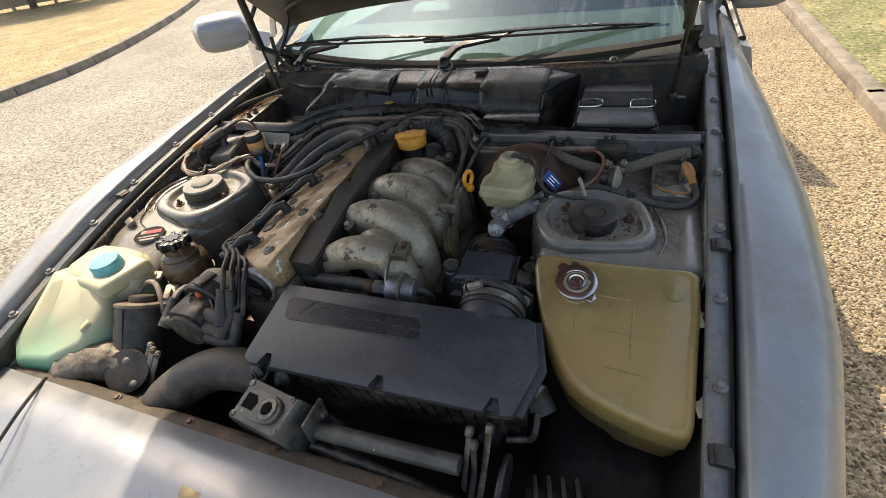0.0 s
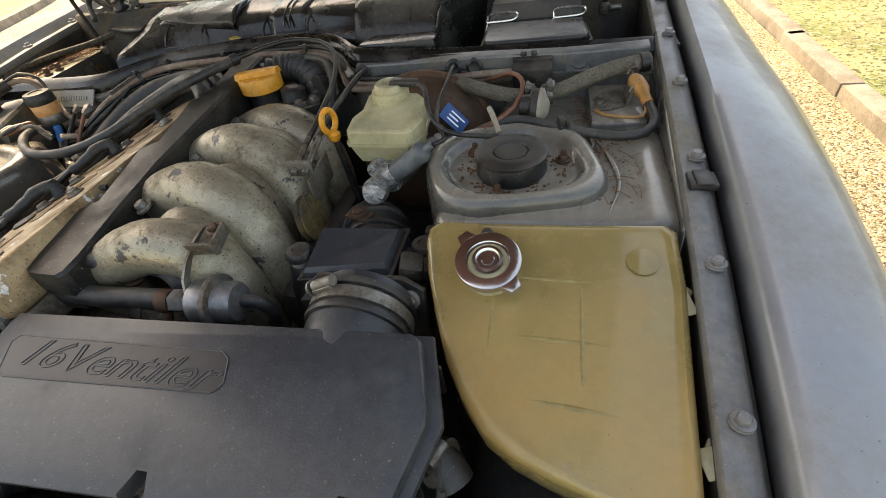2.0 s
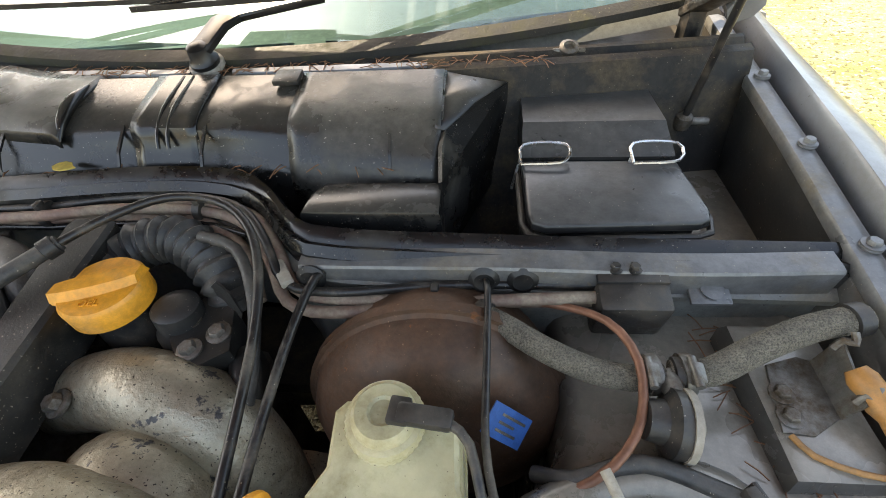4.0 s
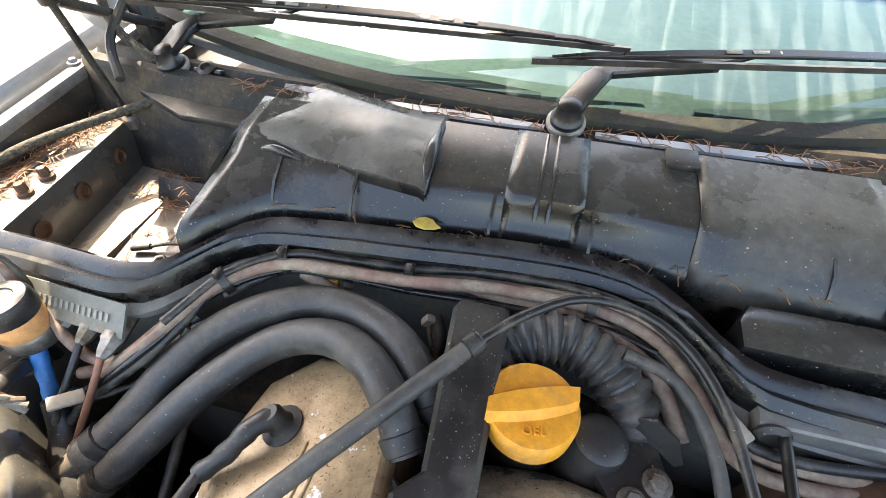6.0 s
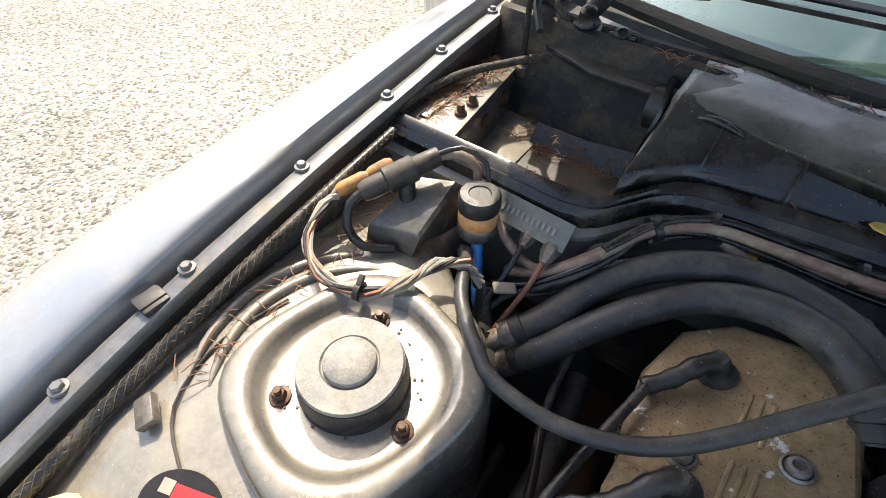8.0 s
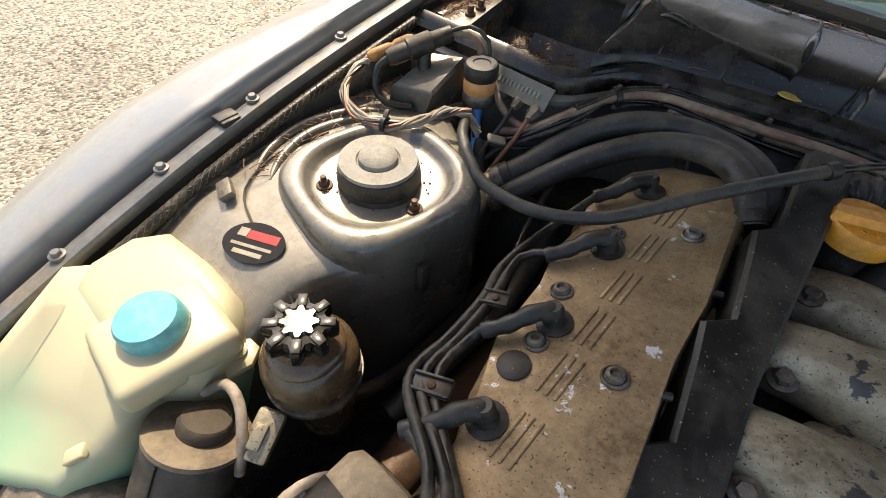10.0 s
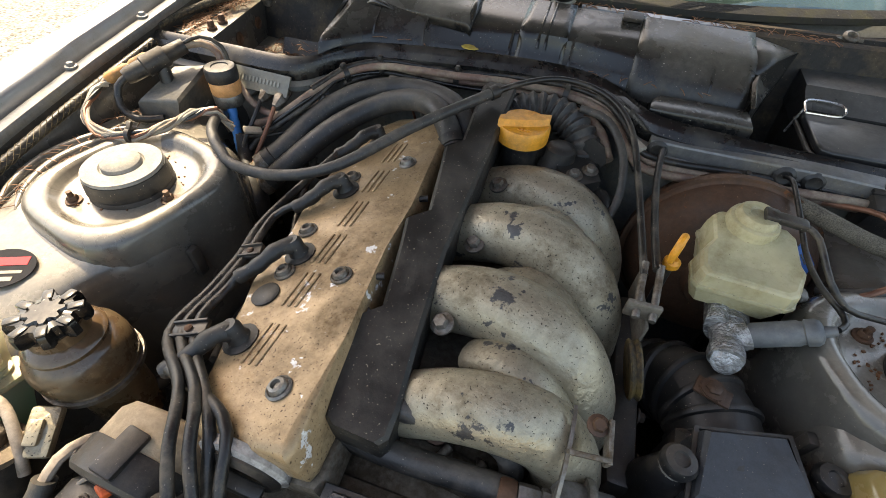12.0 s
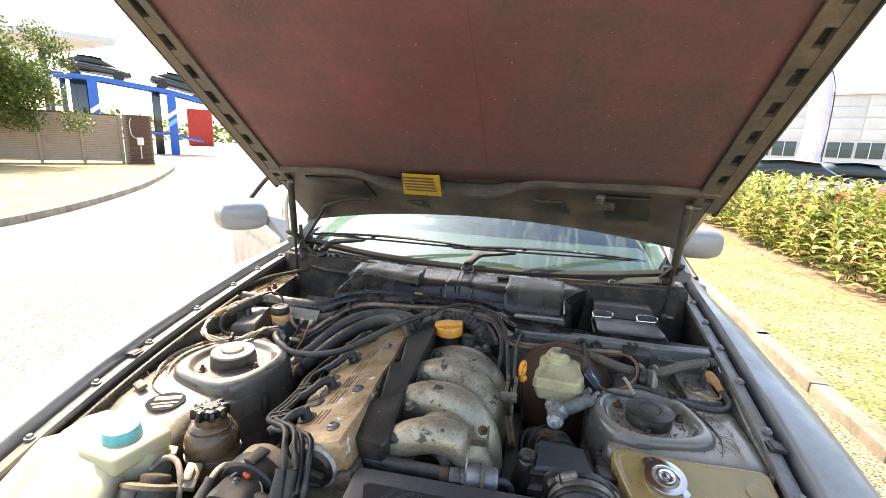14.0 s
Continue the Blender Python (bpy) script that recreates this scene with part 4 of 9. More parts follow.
part("latch_bracket", bm, M_STEEL, bonnet, "dull steel bracket")
bm = bmesh.new()
tube(bm, [HB @ Vector(p) for p in ((-0.34, 0.075, 0.0), (-0.42, 0.07, -0.006), (-0.52, 0.02, -0.004), (-0.56, -0.04, 0.0))] + [Vector(p) for p in ((-0.585, 1.62, 1.02), (-0.60, 1.57, 0.97), (-0.57, 1.53, 0.935))], 0.006, 8)
part("washer_hose", bm, M_RUBBER, bonnet)
for s in (-1, 1):
    a, b = Vector((s * 0.592, 1.535, 0.868)), HB @ Vector((s * 0.585, 0.155, -0.004))
    g = thing("gas_strut", a, "black gas strut holding the bonnet open", "gas strut", "bonnet gas struts")
    bm = bmesh.new()
    rod(bm, a.lerp(b, 0.50), b, 0.011)
    part("cylinder", bm, M_BLACK, g)
    bm = bmesh.new()
    rod(bm, a, a.lerp(b, 0.52), 0.0045)
    part("piston_rod", bm, M_BLACK, g)
    for p in (a, b):
        bm = bmesh.new()
        lathe(bm, [(0.004, -0.012), (0.010, -0.008), (0.011, 0.0), (0.010, 0.008), (0.004, 0.012)], p, (b - a), 12)
        rod(bm, p, p + Vector((s * 0.03, 0, 0)), 0.005)
        part("ball_joint", bm, M_STEEL, g)

# ---- plastic scuttle cover over the trough ----
cover = thing("scuttle_cover", (0, 1.45, 0.71), "glossy black plastic cover over the heater intake", "cover")


def cover_strip(name, x0, x1, lift=0.0, back=0.0, n=9, label="", surface=None):
    bm = bmesh.new()
    rings = []
    for i in range(n):
        x = x0 + (x1 - x0) * i / (n - 1)
        yf = float(np.interp(x, [p[0] for p in SEAL], [p[1] for p in SEAL])) + 0.020
        yf = min(yf, 1.40) if x < 0.06 else 1.399 - 0.10 * (x - 0.06)
        zt = 0.947 + lift
        prof = [(yf, 0.80), (yf + 0.001, 0.872), (yf + 0.008, 0.892 + lift * 0.5), (yf + 0.020, 0.908 + lift), (1.425, 0.928 + lift), (1.445, 0.937 + lift), (1.47, 0.942 + lift), (1.515 + back, zt + 0.002), (1.518 + back, zt - 0.01)]
        pr = spline([(0, a, b) for a, b in prof[1:8]], 0.012)
        idx = np.linspace(0, len(pr) - 1, 14)
        rings.append([Vector((x, prof[0][0], prof[0][1]))] + [Vector((x, pr[int(round(k))].y, pr[int(round(k))].z)) for k in idx] + [Vector((x, prof[8][0], prof[8][1]))])
    loft(bm, rings, closed=False)
    ob = part(name, bm, surface or M_GLOSS, cover, label, 40)
    sol = ob.modifiers.new("thickness", "SOLIDIFY")
    sol.thickness, sol.offset = 0.003, -1
    return ob


cover_strip("cover_panel", -0.348, 0.300, 0.0, 0.0, 44)
cover_strip("overlap_panel", 0.133, 0.298, 0.0035, -0.004, 14, surface=M_FILM)
for x in (-0.285, -0.198, -0.055, 0.040, 0.245):
    bm = bmesh.new()
    loft(bm, [[Vector((x + a, y, z)) for a in (-0.0015, 0.0015)] + [Vector((x + a, y, z + 0.003)) for a in (0.0015, -0.0015)] for y, z in ((1.385, 0.875), (1.392, 0.90), (1.403, 0.914), (1.43, 0.9305))])
    part("rib", bm, M_GLOSS, cover)
# strap with a slot
cover_strip("strap", -0.046, 0.030, 0.0035, -0.003, 7)
for dx in (-0.006, 0.006):
    bm = bmesh.new()
    tube(bm, [(-0.008 + dx, 1.412, 0.914), (-0.008 + dx, 1.422, 0.9275), (-0.008 + dx, 1.45, 0.942), (-0.008 + dx, 1.51, 0.951)], 0.0022, 8)
    part("strap_rib", bm, M_GLOSS, cover)
# raised slab over the left part, its right end curled, its left end a folded cheek
def slab_edge(x):
    """Front and rear of the slab at x."""
    f = (x + 0.130) / -0.220
    return 1.414 + 0.034 * f, 1.522 + 0.070 * max(0.0, f) ** 1.5


bm = bmesh.new()
rings = []
for x in [-0.350 + 0.0125 * i for i in range(18)] + [-0.130, -0.126, -0.124]:
    y0, y1 = slab_edge(x)
    up_ = 0.0045 if x < -0.128 else 0.0045 - 0.004 * (x + 0.130) / 0.006
    droop = 0.030 * max(0.0, (-0.28 - x) / 0.07) ** 1.6
    prof = [(y0 - 0.004, 0.917), (y0, 0.9285), (y0 + 0.006, 0.9335), (y0 + 0.022, 0.9400), (y0 + 0.045, 0.9435), (y1 - 0.02, 0.9465), (y1, 0.946)]
    rings.append([Vector((x, y, z + up_ - droop * (y - y0) / (y1 - y0))) for y, z in prof])
loft(bm, rings, closed=False)
slab = part("raised_slab", bm, M_FILM, cover, "dust-filmed raised slab", 30)
sol = slab.modifiers.new("thickness", "SOLIDIFY")
sol.thickness, sol.offset = 0.0025, -1
bm = bmesh.new()
tube(bm, [(-0.124, 1.412, 0.924), (-0.126, 1.432, 0.9385), (-0.128, 1.462, 0.9475), (-0.128, 1.495, 0.9505)], lambda f: 0.0012 + 0.006 * math.sin(math.pi * f), 12, 0.008)
part("curled_end", bm, M_GLOSS, cover)
bm = bmesh.new()
loft(bm, [[Vector(p) for p in ((-0.345, 1.320, 0.80), (-0.346, 1.330, 0.884), (-0.349, 1.400, 0.922), (-0.352, 1.448, 0.932), (-0.362, 1.52, 0.928), (-0.385, 1.585, 0.912), (-0.385, 1.585, 0.84), (-0.350, 1.45, 0.80))], [Vector(p) for p in ((-0.349, 1.318, 0.80), (-0.350, 1.328, 0.887), (-0.353, 1.400, 0.925), (-0.356, 1.449, 0.935), (-0.366, 1.522, 0.931), (-0.389, 1.587, 0.915), (-0.389, 1.587, 0.84), (-0.354, 1.45, 0.80))]])
part("left_cheek", bm, M_GLOSS, cover)
bm = bmesh.new()
tube(bm, [(-0.345, 1.505, 0.893), (-0.358, 1.506, 0.892), (-0.378, 1.508, 0.890)], 0.029, 24, 0.006, False)
part("spout", bm, M_BLACK, cover, "dusty black spout end")
# crumpled dent in the front edge of the slab
bm = bmesh.new()
tube(bm, [(-0.318, 1.437, 0.928), (-0.300, 1.434, 0.9345), (-0.282, 1.430, 0.935), (-0.262, 1.428, 0.930)], lambda f: 0.0015 + 0.004 * math.sin(math.pi * f), 10, 0.006)
part("dent", bm, M_GLOSS, cover)
# square vent, end cheek and low shelf
bm = bmesh.new()
box(bm, (0.118, 1.497, 0.953), (0.030, 0.026, 0.006), 0.001, (6, 0, 0))
part("vent_plug", bm, M_BLACK, cover)
bm = bmesh.new()
loft(bm, [[Vector(p) for p in ((0.298, 1.362, 0.80), (0.298, 1.362, 0.902), (0.296, 1.400, 0.918), (0.298, 1.418, 0.924), (0.330, 1.470, 0.930), (0.366, 1.520, 0.928), (0.368, 1.546, 0.912), (0.368, 1.546, 0.80))], [Vector(p) for p in ((0.302, 1.360, 0.80), (0.302, 1.360, 0.905), (0.300, 1.398, 0.921), (0.303, 1.416, 0.928), (0.336, 1.468, 0.934), (0.371, 1.518, 0.932), (0.373, 1.548, 0.914), (0.373, 1.548, 0.80))]])
part("end_cheek", bm, M_GLOSS, cover)
bm = bmesh.new()
loft(bm, [[Vector(p) for p in ((0.292, 1.420, 0.9300), (0.305, 1.419, 0.9270))], [Vector(p) for p in ((0.292, 1.470, 0.9440), (0.334, 1.469, 0.9335))], [Vector(p) for p in ((0.292, 1.515, 0.9480), (0.369, 1.519, 0.9315))], [Vector(p) for p in ((0.292, 1.520, 0.9480), (0.372, 1.547, 0.9135))]], closed=False)
flare = part("flare", bm, M_FILM, cover, "", 40)
sol = flare.modifiers.new("thickness", "SOLIDIFY")
sol.thickness, sol.offset = 0.003, -1
bm = bmesh.new()
prism(bm, [(0.165, 1.325), (0.302, 1.325), (0.302, 1.375), (0.18, 1.375), (0.168, 1.355)], 0.80, 0.896, 0.006)
part("low_shelf", bm, M_GLOSS, cover)
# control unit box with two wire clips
# Paler top colour also stands for sky reflected in the lids.
M_LID = mat("dusty_satin_black_lid_sky_sheen", (0.016, 0.016, 0.0165), 0.30, 0.0, 0.15, 12, (0.05, 0.045, 0.038), 0.2, 9, 0.04, 300, specks=GRIT, speck=0.73, dust_toplight=(0.20, 0.195, 0.185), toplight_amount=0.45)
ecu = thing("control_box", (0.45, 1.44, 0.71), "black plastic box with two wire clips", "box")
bm = bmesh.new()
prism(bm, [(0.392, 1.326), (0.540, 1.332), (0.534, 1.54), (0.390, 1.54)], 0.70, 0.880, 0.008, 3)
part("box_body", bm, M_BLACK, ecu)
bm = bmesh.new()
LID = [(0.400, 1.317), (0.388, 1.323), (0.384, 1.336), (0.383, 1.424), (0.546, 1.424), (0.553, 1.342), (0.549, 1.327), (0.538, 1.322)]
prism(bm, LID, 0.8745, 0.8865, 0.004, 3)
lid_ = part("front_lid", bm, M_LID, ecu, "satin black lid")
bm = bmesh.new()
tube(bm, [(x, y, 0.8725) for x, y in ((0.380, 1.425), (0.380, 1.334), (0.386, 1.319), (0.400, 1.313), (0.538, 1.318), (0.552, 1.324), (0.557, 1.342), (0.550, 1.425))], 0.0035, 8, 0.02, False)
part("lid_lip", bm, M_BLACK, lid_)
bm = bmesh.new()
loft(bm, [[Vector((x0, y, z)), Vector((x1, y, z)), Vector((x1 + 0.002, y, 0.86)), Vector((x0 - 0.002, y, 0.86))] for x0, x1, y, z in ((0.384, 0.545, 1.425, 0.889), (0.385, 0.545, 1.430, 0.8915), (0.386, 0.544, 1.462, 0.9015), (0.387, 0.543, 1.470, 0.9065), (0.388, 0.540, 1.545, 0.9085), (0.389, 0.538, 1.553, 0.905))])
part("rear_lid", bm, M_LID, ecu, "satin black stepped lid", 30)
for x in (0.386, 0.502):
    bm = bmesh.new()
    w = 0.042
    tube(bm, [(x - 0.004, 1.410, 0.891), (x + w, 1.412, 0.893), (x + w + 0.003, 1.436, 0.8985), (x, 1.436, 0.8985), (x - 0.004, 1.410, 0.891)], 0.0017, 6, 0.008)
    rod(bm, (x - 0.004, 1.42, 0.892), (x - 0.012, 1.415, 0.855), 0.0017, 6)
    part("wire_clip", bm, M_BRIGHT, ecu, "bright wire clip")

# sloping dark panel beside the cover, with a slot and a loose lead
bm = bmesh.new()
loft(bm, [[Vector((x, y, 0.788 + 0.06 * (y - 1.32) + 0.12 * max(0, x + 0.44) + b)) for y, b in ((1.318, -0.03), (1.322, 0.0), (1.40, 0.002), (1.455, 0.0), (1.475, 0.03), (1.482, 0.0), (1.322, -0.03))] for x in (-0.524, -0.515, -0.48, -0.44, -0.40, -0.36, -0.335)])
shelf = part("trough_panel", bm, M_BLACK, car, "dusty black sloping panel in the scuttle corner", 30)
# Slot is a black patch standing for the shade in the hole.
bm = bmesh.new()
prism(bm, [(-0.435, 1.335), (-0.405, 1.335), (-0.400, 1.352), (-0.412, 1.364), (-0.428, 1.358)], 0.7915, 0.7945, 0.0008)
part("slot", bm, M_SEAL, shelf)
bm = bmesh.new()
tube(bm, [(-0.475, 1.372, 0.800), (-0.450, 1.382, 0.803), (-0.415, 1.386, 0.804), (-0.385, 1.378, 0.806), (-0.352, 1.355, 0.806)], 0.0022, 8, 0.01)
tube(bm, [(-0.492, 1.367, 0.799), (-0.470, 1.374, 0.801)], 0.0042, 10, 0.01)
single("loose_lead", bm, M_WIRE, "short loose black lead on the scuttle panel", "cable")
bm = bmesh.new()
tube(bm, [(-0.432, 1.338, 0.797), (-0.440, 1.346, 0.808), (-0.430, 1.354, 0.813), (-0.420, 1.346, 0.806), (-0.424, 1.336, 0.797)], 0.0024, 8, 0.006)
single("wire_loop", bm, M_WIRE, "small black wire loop beside a slot", "cable")

# ---- wipers ----
M_WIPER = mat("satin_black_wiper", (0.008, 0.008, 0.0085), 0.32, 0.0, 0.2, 25, (0.04, 0.036, 0.03), 0.18, 24, 0.08, 300, specks=GRIT, speck=0.72)


def wiper(piv, elbow, joint, tip, label):
    w = thing("wiper", piv, label, "wiper", "windscreen wipers")
    piv, elbow, joint, tip = (Vector(p) for p in (piv, elbow, joint, tip))
    up_ = Vector((0, -0.38, 0.92))
    bm = bmesh.new()
    lathe(bm, [(0.016, -0.03), (0.018, -0.012), (0.018, -0.004), (0.014, 0.0), (0.012, 0.014), (0.006, 0.017)], piv, (0, -0.3, 1), 20)
    part("pivot", bm, M_WIPER, w)
    bm = bmesh.new()
    lathe(bm, [(0.0175, -0.016), (0.0215, -0.015), (0.0215, -0.010), (0.0185, -0.009)], piv, (0, -0.3, 1), 20)
    part("collar", bm, M_CREAM_COLLAR, w, "pale worn collar")

    def flat_bar(bm, path, widths, thick):
        rings = []
        for k, p in enumerate(path):
            a, b = path[max(0, k - 1)], path[min(len(path) - 1, k + 1)]
            side = (b - a).normalized().cross(up_).normalized() * widths[k]
            t = up_ * thick
            rings.append([p - side - t, p + side - t, p + side + t * 0.5, p + side * 0.8 + t, p - side * 0.8 + t, p - side + t * 0.5])
        loft(bm, rings)

    bm = bmesh.new()
    flat_bar(bm, [piv + Vector((0, 0, 0.008)), piv.lerp(elbow, 0.55) + Vector((0, 0, 0.010)), elbow, elbow.lerp(joint, 0.25), elbow.lerp(joint, 0.62)], [0.0135, 0.013, 0.0115, 0.0095, 0.0075], 0.0045)
    part("arm", bm, M_WIPER, w)
    bm = bmesh.new()
    rise = Vector((0, 0, 0.006))
    tube(bm, [elbow.lerp(joint, 0.58), elbow.lerp(joint, 0.72) + rise * 0.6, elbow.lerp(joint, 0.86) + rise * 1.6, joint + rise], 0.0036, 8, 0.01)
    part("arm_rod", bm, M_WIPER, w)
    d = (tip - joint).normalized()
    start = joint - d * (tip - joint).length * 0.72
    bm = bmesh.new()
    loft(bm, [[p + Vector(o) for o in ((0, -0.0022, -0.010), (0, 0.0022, -0.010), (0, 0.0026, -0.004), (0, -0.0026, -0.004))] for p in (start.lerp(tip, k / 10) for k in range(11))])
    part("blade", bm, M_RUBBER, w)
    bm = bmesh.new()
    flat_bar(bm, [start.lerp(tip, f) + up_ * h for f, h in ((0.14, 0.001), (0.24, 0.005), (0.42, 0.009), (0.58, 0.009), (0.76, 0.005), (0.86, 0.001))], [0.0028, 0.0042, 0.0055, 0.0055, 0.0042, 0.0028], 0.002)
    bridge = part("bridge", bm, M_WIPER, w)
    for f in (0.30, 0.345, 0.39, 0.60, 0.645, 0.69):
        bm = bmesh.new()
        flat_bar(bm, [start.lerp(tip, f) + up_ * 0.0098, start.lerp(tip, f + 0.026) + up_ * 0.0098], [0.0022, 0.0022], 0.0006)
        part("slot", bm, M_CREAM_COLLAR, bridge)
    for f in (0.15, 0.85):
        bm = bmesh.new()
        flat_bar(bm, [start.lerp(tip, f + g) + up_ * h for g, h in ((-0.12, -0.005), (-0.05, 0.0), (0.05, 0.0), (0.12, -0.005))], [0.002, 0.0034, 0.0034, 0.002], 0.0018)
        part("yoke", bm, M_WIPER, w)
    return w


M_CREAM_COLLAR = mat("pale_worn_plastic", (0.30, 0.285, 0.25), 0.6, 0, 0.2, 40, (0.12, 0.10, 0.07), 0.35, 40)
wiper((0.002, 1.535, 0.965), (0.037, 1.592, 0.995), (0.214, 1.610, 1.016), (0.572, 1.740, 0.994), "black wiper arm and blade resting on dusty glass")
wiper((-0.515, 1.565, 0.955), (-0.495, 1.622, 0.985), (-0.300, 1.605, 1.016), (0.060, 1.635, 1.008), "long black wiper blade resting on dusty glass")

# ---- engine ----
engine = thing("engine", (0, 1.0, 0.34), "slanted four-cylinder engine with flaking silver intake runners", "engine")
bm = bmesh.new()
prism(bm, [(-0.20, 0.78), (0.06, 0.78), (0.10, 0.86), (0.10, 1.27), (-0.20, 1.27)], 0.34, 0.755, 0.02)
part("block", bm, M_CAST, engine, "grimy cast engine block")
bm = bmesh.new()
prism(bm, [(-0.15, 0.74), (0.05, 0.74), (0.05, 0.79), (-0.15, 0.79)], 0.55, 0.77, 0.012)
lathe(bm, [(0.05, 0), (0.05, 0.02), (0.04, 0.03)], (-0.10, 0.75, 0.66), (0, -1, 0), 24)
part("front_housing", bm, M_CAST, engine)

# cam cover, leaning to its left
CC = Matrix.Translation((-0.118, 1.0, 0.848)) @ Matrix.Rotation(radians(-17), 4, "Y") @ Matrix.Rotation(radians(1.2), 4, "X")
bm = bmesh.new()
out = [(-0.044, -0.240), (0.046, -0.240), (0.050, -0.230), (0.044, -0.13), (0.034, -0.02), (0.036, 0.05), (0.032, 0.22), (0.022, 0.262), (-0.070, 0.268), (-0.112, 0.238), (-0.130, 0.175), (-0.124, 0.105), (-0.108, 0.055), (-0.106, 0.0), (-0.105, -0.08), (-0.094, -0.14), (-0.070, -0.195), (-0.060, -0.228)]
prism(bm, out, -0.055, 0.0, 0.010, 3, CC)
cc = part("cam_cover", bm, M_CAMCOVER, engine, "oil-stained tan cam cover with flaked paint")
bm = bmesh.new()
prism(bm, [(x * 1.04, y * 1.012) for x, y in out], -0.085, -0.055, 0.004, 2, CC)
part("cover_joint", bm, M_CAST, engine)
for y in (-0.152, -0.085, -0.025, 0.035, 0.10, 0.165):
    for k in range(3):
        bm = bmesh.new()
        box(bm, (0, 0, 0), (0.0036, 0.046, 0.003), 0.0012)
        bm.transform(CC @ Matrix.Translation((-0.044 + 0.0085 * k, y, 0.0002)) @ Matrix.Rotation(radians(-4), 4, "Z"))
        part("raised_rib", bm, M_CAMCOVER, cc)
for x, y in ((0.010, -0.190), (0.002, -0.063), (-0.004, 0.138), (-0.082, 0.002), (-0.071, -0.065), (-0.075, 0.108)):
    bm = bmesh.new()
    c = CC @ Vector((x, y, 0.0))
    d = CC.to_3x3() @ Vector((0, 0, 1))
    lathe(bm, [(0.0115, -0.002), (0.012, 0.002), (0.0100, 0.0035), (0.009, 0.002), (0.0072, 0.007), (0.0045, 0.008), (0.0035, 0.0045)], c, d, 20)
    part("cover_bolt", bm, M_STEEL if x > -0.05 else M_CAST, cc)
bm = bmesh.new()
lathe(bm, [(0.015, -0.001), (0.0155, 0.002), (0.013, 0.0035)], CC @ Vector((-0.074, -0.097, 0.0)), CC.to_3x3() @ Vector((0, 0, 1)), 22)
part("blanking_plug", bm, M_RUBBER, cc)
bm = bmesh.new()
lathe(bm, [(0.034, 0.0), (0.036, 0.012), (0.030, 0.016), (0.028, 0.012)], CC @ Vector((-0.012, -0.237, -0.036)), CC.to_3x3() @ Vector((0, -1, 0)), 26)
box(bm, CC @ Vector((-0.012, -0.258, -0.036)), (0.05, 0.012, 0.014), 0.003, (0, 17, 0))
part("end_cap", bm, M_BLACK, engine, "black round end cap")
bm = bmesh.new()
lathe(bm, [(0.034, -0.006), (0.040, -0.004), (0.041, 0.004), (0.036, 0.007), (0.034, 0.004)], CC @ Vector((-0.012, -0.240, -0.036)), CC.to_3x3() @ Vector((0, -1, 0)), 30)
part("end_cap_rim", bm, mat("chalky_corroded_rim", (0.42, 0.41, 0.39), 0.7, 0.2, 0.3, 40, (0.12, 0.11, 0.10), 0.45, 30, 0.3), engine, "chalky corroded rim")

# four plug boots along the left edge and their leads
leads = thing("ignition_leads", (-0.2, 0.95, 0.75), "dusty black ignition leads in plastic combs", "ignition leads")
BOOTS = [(-0.072, 0.198), (-0.070, 0.080), (-0.068, -0.037), (-0.064, -0.152)]
TOPS = [(-0.143, 0.712, 0.829), (-0.124, 0.716, 0.829), (-0.120, 0.706, 0.795), (-0.105, 0.697, 0.790)]
RISE = [[(-0.160, 0.742, 0.846), (-0.187, 0.785, 0.846)], [(-0.144, 0.745, 0.846), (-0.170, 0.785, 0.848)], [(-0.128, 0.735, 0.826), (-0.150, 0.775, 0.846)], [(-0.113, 0.733, 0.832), (-0.136, 0.775, 0.848)]]
for k, (x, y) in enumerate(BOOTS):
    c = CC @ Vector((x, y, 0.0))
    d = CC.to_3x3() @ Vector((0, 0, 1))
    bm = bmesh.new()
    lathe(bm, [(0.017, -0.004), (0.018, 0.002), (0.0115, 0.004), (0.0095, 0.010), (0.0100, 0.019), (0.0075, 0.024)], c, d, 16)
    tube(bm, [c + d * 0.015, c + d * 0.016 + Vector((-0.012, -0.012, 0)), c + Vector((-0.032, -0.034, 0.004)), c + Vector((-0.048, -0.050, -0.004))], lambda f: 0.0094 - 0.0016 * f + 0.0008 * math.sin(22 * f), 12, 0.005)
    part("plug_boot", bm, M_RUBBER, leads, "black rubber plug boot")
    bm = bmesh.new()
    p = c + Vector((-0.045, -0.047, 0.0))
    path = [p]
    off = Vector((0.010 * (k - 1.5), 0.006 * (k - 1.5), 0.0))
    if k < 2:
        path += [Vector((-0.252, 1.02, 0.815)) + off * 0.7, Vector((-0.243, 0.953, 0.816)) + off * 0.7]
    if k < 3:
        path += [Vector((-0.240, 0.90, 0.817)) + off * 0.8, Vector((-0.235, 0.842, 0.822)) + off]
    path += [Vector(q) for q in RISE[k][::-1]] + [Vector(TOPS[k])]
    tube(bm, path, 0.0050, 10, 0.012)
    part("lead", bm, M_WIRE, leads)
